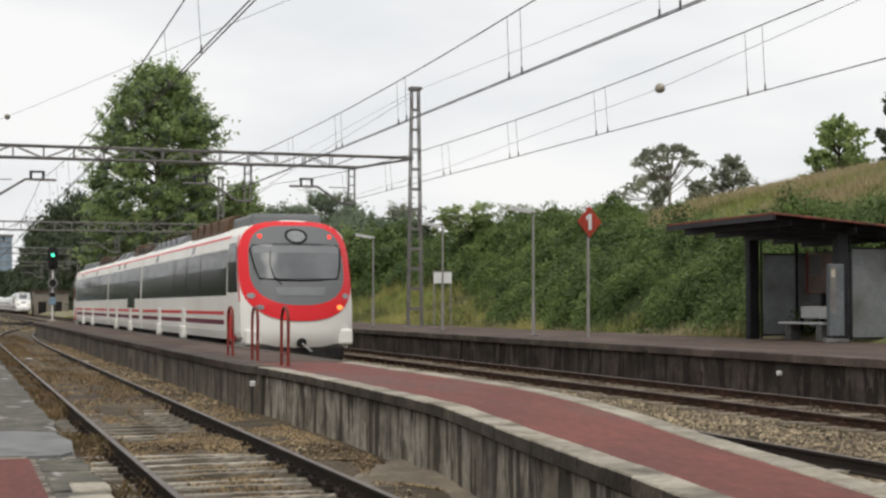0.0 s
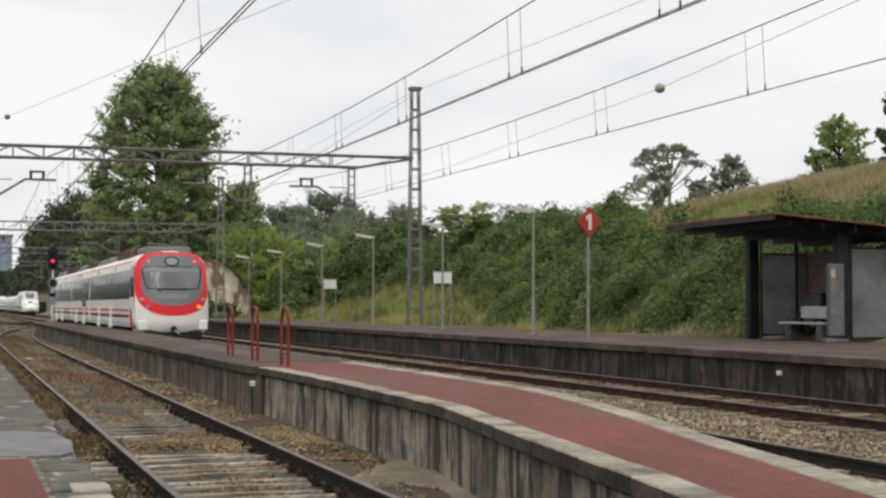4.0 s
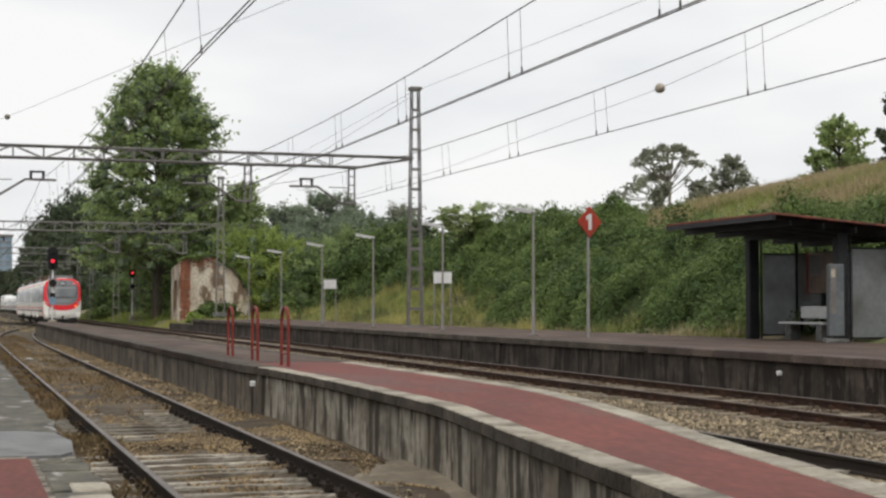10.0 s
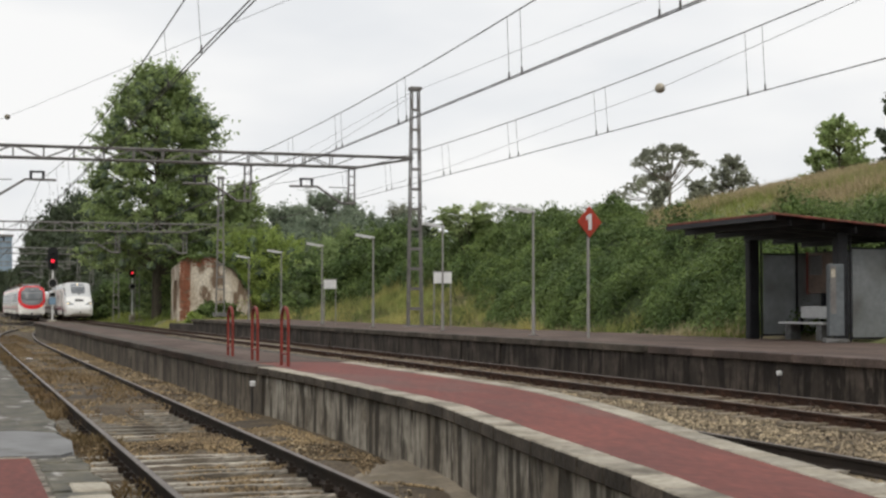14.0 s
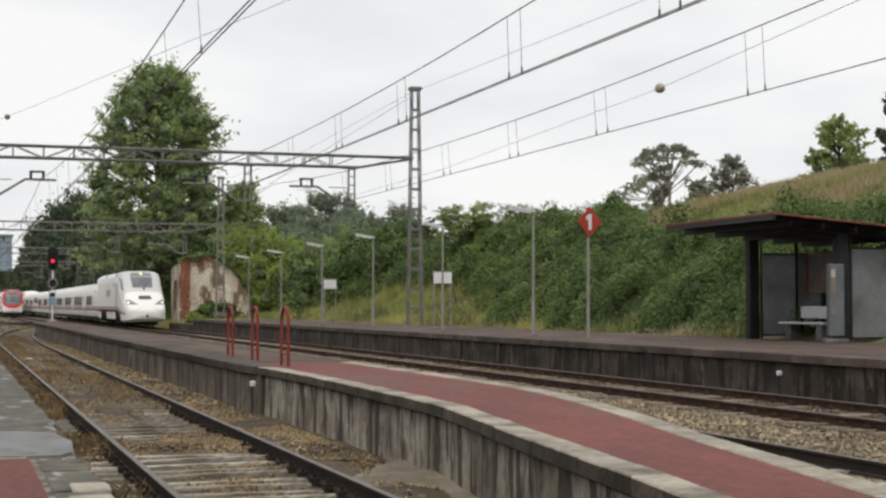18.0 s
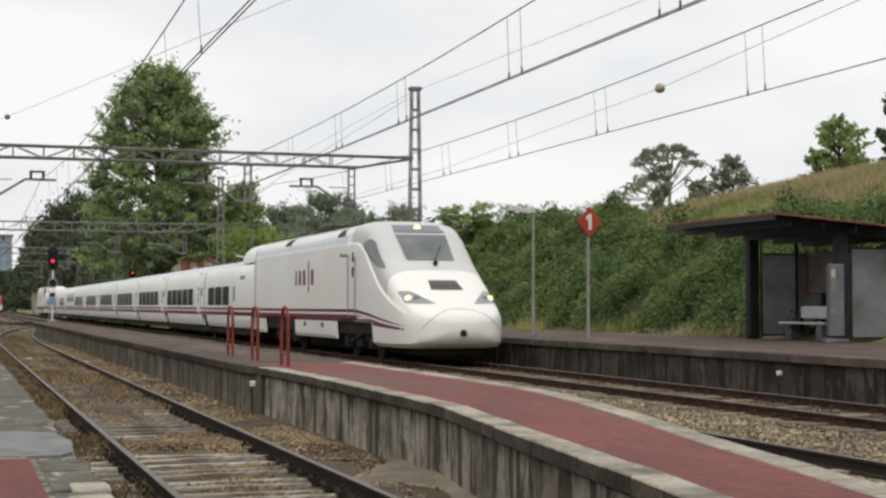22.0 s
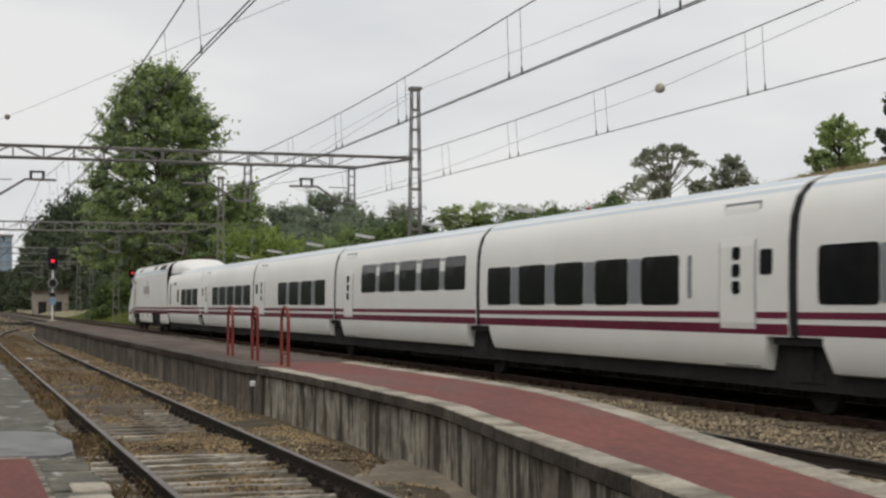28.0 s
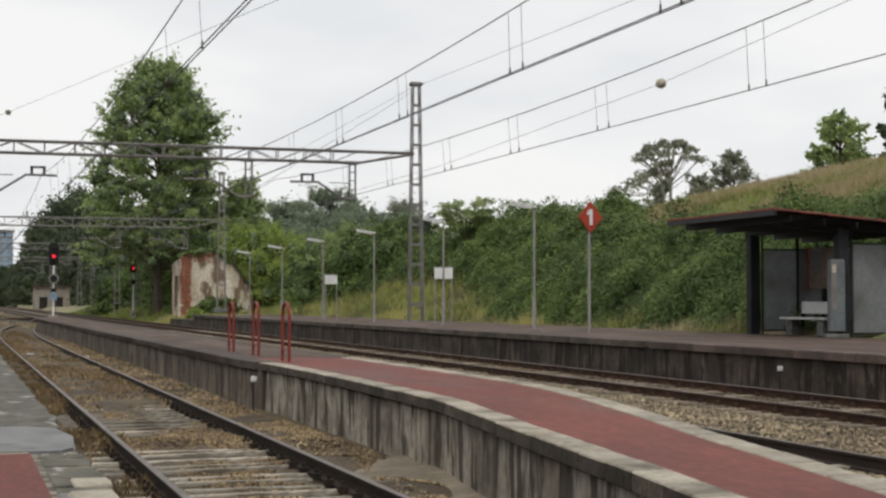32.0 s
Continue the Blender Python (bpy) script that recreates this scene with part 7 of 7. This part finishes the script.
def bramble(name, label, count, size, leaf, per, material, pick, lift=0.0, shoots=0.0):
    """Domed, drooping clumps of leaves laid over the bank, with an arching shoot here and there."""
    pos, nrm, sizes = [], [], []
    made = 0
    while made < count:
        y = 27 + 98 * RNG.uniform(0, 1) ** 1.5
        x = RNG.uniform(20.9, 33.5)
        if not hedge_toe(y) + 0.25 + 0.5 * smooth01((y - 58) / 8) < x < hedge_top(y) - 0.55 or noise.noise((x * 0.4, y * 0.3, pick)) < -0.5 + 0.62 * (pick > 50):
            continue
        made += 1
        z = hedge_h(x, y)
        gx, gy = (hedge_h(x + 0.3, y) - z) / 0.3, (hedge_h(x, y + 0.3) - z) / 0.3
        nn = np.array((-gx, -gy, 1.0))
        nn /= np.linalg.norm(nn)
        down = np.array((-gx, -gy, -(gx * gx + gy * gy)))
        if np.linalg.norm(down) < 0.05:
            down = np.array((-1.0, 0, 0))
        down /= np.linalg.norm(down)
        side = np.cross(nn, down)
        r = size * RNG.uniform(0.55, 1.35)
        c = np.array((x, y, z)) + nn * (lift + RNG.uniform(-0.25, 0.42))
        fine = lerp_table(((30, 1.0), (50, 1.05), (80, 1.45), (125, 1.8)), y)
        k = int(per * (r / size) ** 1.5 / fine)
        d = RNG.normal(0, 1, (k, 3))
        d /= np.linalg.norm(d, axis=1, keepdims=True)
        d[:, 0] = np.where(d[:, 0] < -0.15, -d[:, 0], d[:, 0])
        shell = RNG.uniform(0.7, 1.08, (k, 1))
        off = (d[:, :1] * nn * 0.62 + d[:, 1:2] * down * 1.35 + d[:, 2:] * side * 0.85) * r * shell
        pos.append(c + off)
        nrm.append(d[:, :1] * nn + 0.6 * d[:, 1:2] * down + 0.6 * d[:, 2:] * side + np.array((0, 0, 0.5)))
        sizes.append(np.full((k, 1), leaf * fine * RNG.uniform(0.8, 1.2)))
        if RNG.uniform() < shoots:
            k = 34
            f = RNG.uniform(0.2, 1, (k, 1))
            way = nn + 0.5 * RNG.normal(0, 1, 3)
            pos.append(c + way * f * 1.1 * r * 1.5 - np.array((0, 0, 1.0)) * f * f * 0.6 + RNG.normal(0, 0.05, (k, 3)))
            nrm.append(np.tile((0.0, 0.0, 1.0), (k, 1)))
            sizes.append(np.full((k, 1), leaf))
    ob = new(name, leaf_mesh(name, np.concatenate(pos), np.concatenate(nrm), np.concatenate(sizes), material, RNG, flop=0.55))
    return tagged(ob, label, "hedge", kind="stuff")


bramble("bramble_hedge", "thick green bramble and ivy hedge covering the bank", 3200, 0.60, 0.066, 200, M["leaf_hedge"], 5.5, 0.0, 0.10)
bramble("fresh_bramble", "lighter fresh bramble growth spilling over the hedge", 1000, 0.46, 0.062, 130, M["leaf_lime"], 77.5, 0.12, 0.2)


# ---- grass ----
def blades(name, label, places, heights, width, material, spread=0.35):
    n = len(places)
    a = RNG.uniform(0, math.tau, n)
    w = np.stack([np.cos(a), np.sin(a), np.zeros(n)], 1) * (width * RNG.uniform(0.6, 1.4, n))[:, None]
    tip = np.stack([RNG.normal(0, spread, n), RNG.normal(0, spread, n), np.ones(n)], 1) * (heights * RNG.uniform(0.5, 1.3, n))[:, None]
    v = np.stack([places - w, places + w, places + tip * 0.6 + w * 0.5, places + tip], 1).reshape(-1, 3)
    i = np.arange(n) * 4
    f = np.concatenate([np.stack([i, i + 1, i + 2], 1), np.stack([i, i + 2, i + 3], 1)])
    return tagged(new(name, faces_mesh(name, v.tolist(), f.tolist(), material)), label, "grass", kind="stuff")


def scatter(n, x0, x1, y0, y1, test, zf):
    p = []
    for x, y in zip(RNG.uniform(x0, x1, n).tolist(), RNG.uniform(y0, y1, n).tolist()):
        if test(x, y):
            p.append((x, y, zf(x, y)))
    return np.array(p)


p = scatter(150000, 26.5, 46, 26, 75, lambda x, y: x > hedge_top(y) - 1.2 and noise.noise((x * 0.25, y * 0.2, 4)) > -0.25, ground_z)
blades("dry_grass", "tall dry brown grass on top of the bank", p, np.full(len(p), 0.42), 0.012, M["grass_dry"])
p = scatter(80000, 26.5, 46, 26, 80, lambda x, y: x > hedge_top(y) - 1.5 and noise.noise((x * 0.25, y * 0.2, 4)) < 0.05, ground_z)
blades("green_grass", "green grass on top of the bank", p, np.full(len(p), 0.36), 0.013, M["grass_green"])
tuft = lambda p: np.array([0.28 + 0.75 * max(0.0, noise.noise((x * 1.1, y * 0.9, 17)) + 0.15) for x, y, z in p.tolist()])
p = scatter(90000, 20.3, 26.5, 46, 112, lambda x, y: x < hedge_toe(y) + 1.2 and noise.noise((x * 0.3, y * 0.2, 6)) > -0.2, ground_z)
blades("yellow_grass", "yellowing grass on the slope behind the platform", p, tuft(p), 0.016, M["grass_yellow"])
p = scatter(26000, 20.3, 26.5, 46, 112, lambda x, y: x < hedge_toe(y) + 1.2 and noise.noise((x * 0.35, y * 0.3, 26)) > 0.05, ground_z)
blades("rank_grass", "tall dark green grass tufts on the slope", p, tuft(p) * 1.25, 0.018, M["grass_rank"])
p = scatter(26000, 20.3, 26, 36, 112, lambda x, y: x < hedge_toe(y) + 0.8 and noise.noise((x * 0.3, y * 0.2, 6)) < 0.08, ground_z)
blades("straw_grass", "straw-coloured dead grass behind the platform", p, tuft(p) * 0.7, 0.016, M["grass_dry"])
p = scatter(5000, 20.2, 22.5, 26, 40, lambda x, y: x > 22.0 or y > 36.8, ground_z)
blades("weed_strip", "green weeds along the back of the platform", p + np.array([0, 0, 0.05]), np.full(len(p), 0.17), 0.02, M["grass_green"])
p = scatter(14000, 1.15, 2.0, 9, 62, lambda x, y: noise.noise((x * 1.5, y * 0.6, 2)) > 0.0, bed)
blades("dry_weeds", "dry brown weeds along the platform foot", p, np.full(len(p), 0.12), 0.010, M["weed_brown"], 0.7)
p = scatter(9000, 1.9, 3.5, 24, 90, lambda x, y: noise.noise((x * 1.1, y * 0.35, 7)) > 0.02, bed)
blades("track_weeds", "dry weeds between the siding rails", p, np.full(len(p), 0.10), 0.012, M["weed_brown"], 0.8)
p = scatter(12000, -14, 12, 102, 240, lambda x, y: noise.noise((x * 0.15, y * 0.08, 7)) > 0.08 and not 7 < x < 14, lambda x, y: -0.28)
blades("yard_weeds", "pale weeds in the yard", p, np.full(len(p), 0.3), 0.04, M["grass_dry"], 0.6)
p = scatter(9000, 15.0, 24, 97.5, 128, lambda x, y: noise.noise((x * 0.3, y * 0.2, 9)) > -0.1, ground_z)
blades("lawn_patch", "bright green grass in front of the ruin", p, np.full(len(p), 0.3), 0.04, M["grass_yellow"], 0.5)


p = scatter(16000, 14.7, 27, 128, 215, lambda x, y: noise.noise((x * 0.2, y * 0.12, 14)) > -0.35, ground_z)
blades("rough_verge", "rough green and straw-coloured verge beside the far tracks", p, np.full(len(p), 0.5), 0.05, M["grass_green"], 0.5)


# ---- loose ballast ----
def stones(name, label, places, size, material):
    n = len(places)
    base = np.array([(1, 0, 0), (-1, 0, 0), (0, 1, 0), (0, -1, 0), (0, 0, 1), (0, 0, -1)], float)
    s = size * RNG.uniform(0.5, 1.3, (n, 1, 1)) * RNG.uniform(0.65, 1.2, (n, 1, 3))
    v = base[None] * s + RNG.normal(0, size * 0.16, (n, 6, 3))
    a = RNG.uniform(0, math.tau, n)
    c, q = np.cos(a)[:, None], np.sin(a)[:, None]
    v = np.stack([v[..., 0] * c - v[..., 1] * q, v[..., 0] * q + v[..., 1] * c, v[..., 2]], -1) + places[:, None]
    f = np.array([(0, 2, 4), (2, 1, 4), (1, 3, 4), (3, 0, 4), (2, 0, 5), (1, 2, 5), (3, 1, 5), (0, 3, 5)])
    faces = (f[None] + (np.arange(n) * 6)[:, None, None]).reshape(-1, 3)
    return tagged(new(name, faces_mesh(name, v.reshape(-1, 3).tolist(), faces.tolist(), material)), label, "ballast", kind="stuff")


lift = lambda x, y: bed(x, y) + 0.005
p = scatter(26000, 11.9, 13.65, 9, 60, lambda x, y: True, lambda x, y: bed(x, y) + 0.03)
stones("track_ballast", "oily brown ballast stones between the main rails", p, 0.034, M["stone_dirty"])
p = scatter(36000, 8.6, 14.6, 9, 34, lambda x, y: not 11.8 < x < 13.7, lift)
stones("main_ballast", "pale sharp ballast stones of the main line", p, 0.032, M["stone"])
p = scatter(9000, 10.8, 14.6, 34, 75, lambda x, y: not 11.8 < x < 13.7, lift)
stones("far_ballast", "pale ballast stones further along the main line", p, 0.05, M["stone"])
p = scatter(52000, 1.1, 4.8, 8.5, 26, lambda x, y: noise.noise((x * 0.9, y * 0.5, 11)) > (-0.15 if x > 3.62 or x < 1.75 or 18.2 < y < 20.2 else 0.0), lift)
stones("siding_ballast", "brown rusty ballast stones of the siding", p, 0.019, M["stone_rust"])
p = scatter(14000, 2.0, 4.8, 26, 70, lambda x, y: x > 3.6 or noise.noise((x * 0.9, y * 0.5, 11)) > -0.1, lift)
stones("siding_ballast", "brown rusty ballast stones further along the siding", p, 0.026, M["stone_rust"])
p = scatter(3500, 3.65, 4.7, 8, 40, lambda x, y: noise.noise((x * 1.2, y * 0.4, 21)) > -0.05, lift)
stones("wall_foot_ballast", "tan ballast stones at the foot of the platform wall", p, 0.024, M["stone"])

# scraps on the siding
for x, y, r in ((2.35, 50.0, 30), (3.9, 47.0, 80), (1.5, 9.8, 10), (1.6, 13.0, 50)):
    bm = soft_box(-0.11, 0.11, -0.05, 0.05, 0, 0.02, 0.006)
    ob = solid("litter_scrap", bm, M["white_sign"], "pale scrap of paper on the ballast", "litter", group="litter")
    ob.matrix_basis = pose(x, y, bed(x, y) + 0.03, 8, 5, r)


# ---- what moves ----
def motions():
    red_rows = ((0, 37.4), (1, 41.6), (2, 46.4), (3, 53.1), (3.5, 56.8), (5.5, 74.2), (6, 79.2), (7, 89.4), (8, 100.3), (9, 112.4), (10, 125.4), (11, 137.6),
                (12, 150.3), (13, 162.8), (14, 175.5), (16.5, 208), (18, 234), (19, 258), (20, 283), (22, 335), (26, 445), (32, 610))
    white_rows = ((0, 298), (3, 276), (6, 258), (9, 227), (11, 201.5), (12, 189), (13, 176), (14, 163.6), (16.5, 129.3), (17, 121.5), (18, 105.6), (19, 89.9), (20, 73.2),
                  (21, 55.9), (22, 37.9), (23, 19.2), (24, 0.10), (25, -20.05), (25.5, -30.30), (27.5, -71.60), (28, -81.72), (29, -102.67), (30, -124.40), (31, -146.95), (31.5, -158.5), (32, -170.3))
    walk(red_train, [(t, pose(8.45, y, -0.10)) for t, y in red_rows])
    walk(LENS_COVER, [(t, pose(0, 0, z)) for t, z in ((0, 3.95), (2.7, 3.95), (3.0, 4.23), (3.3, 4.51), (32, 4.51))])
    walk(white_train, [(t, pose(12.78, y, 0.0)) for t, y in white_rows])


motions()
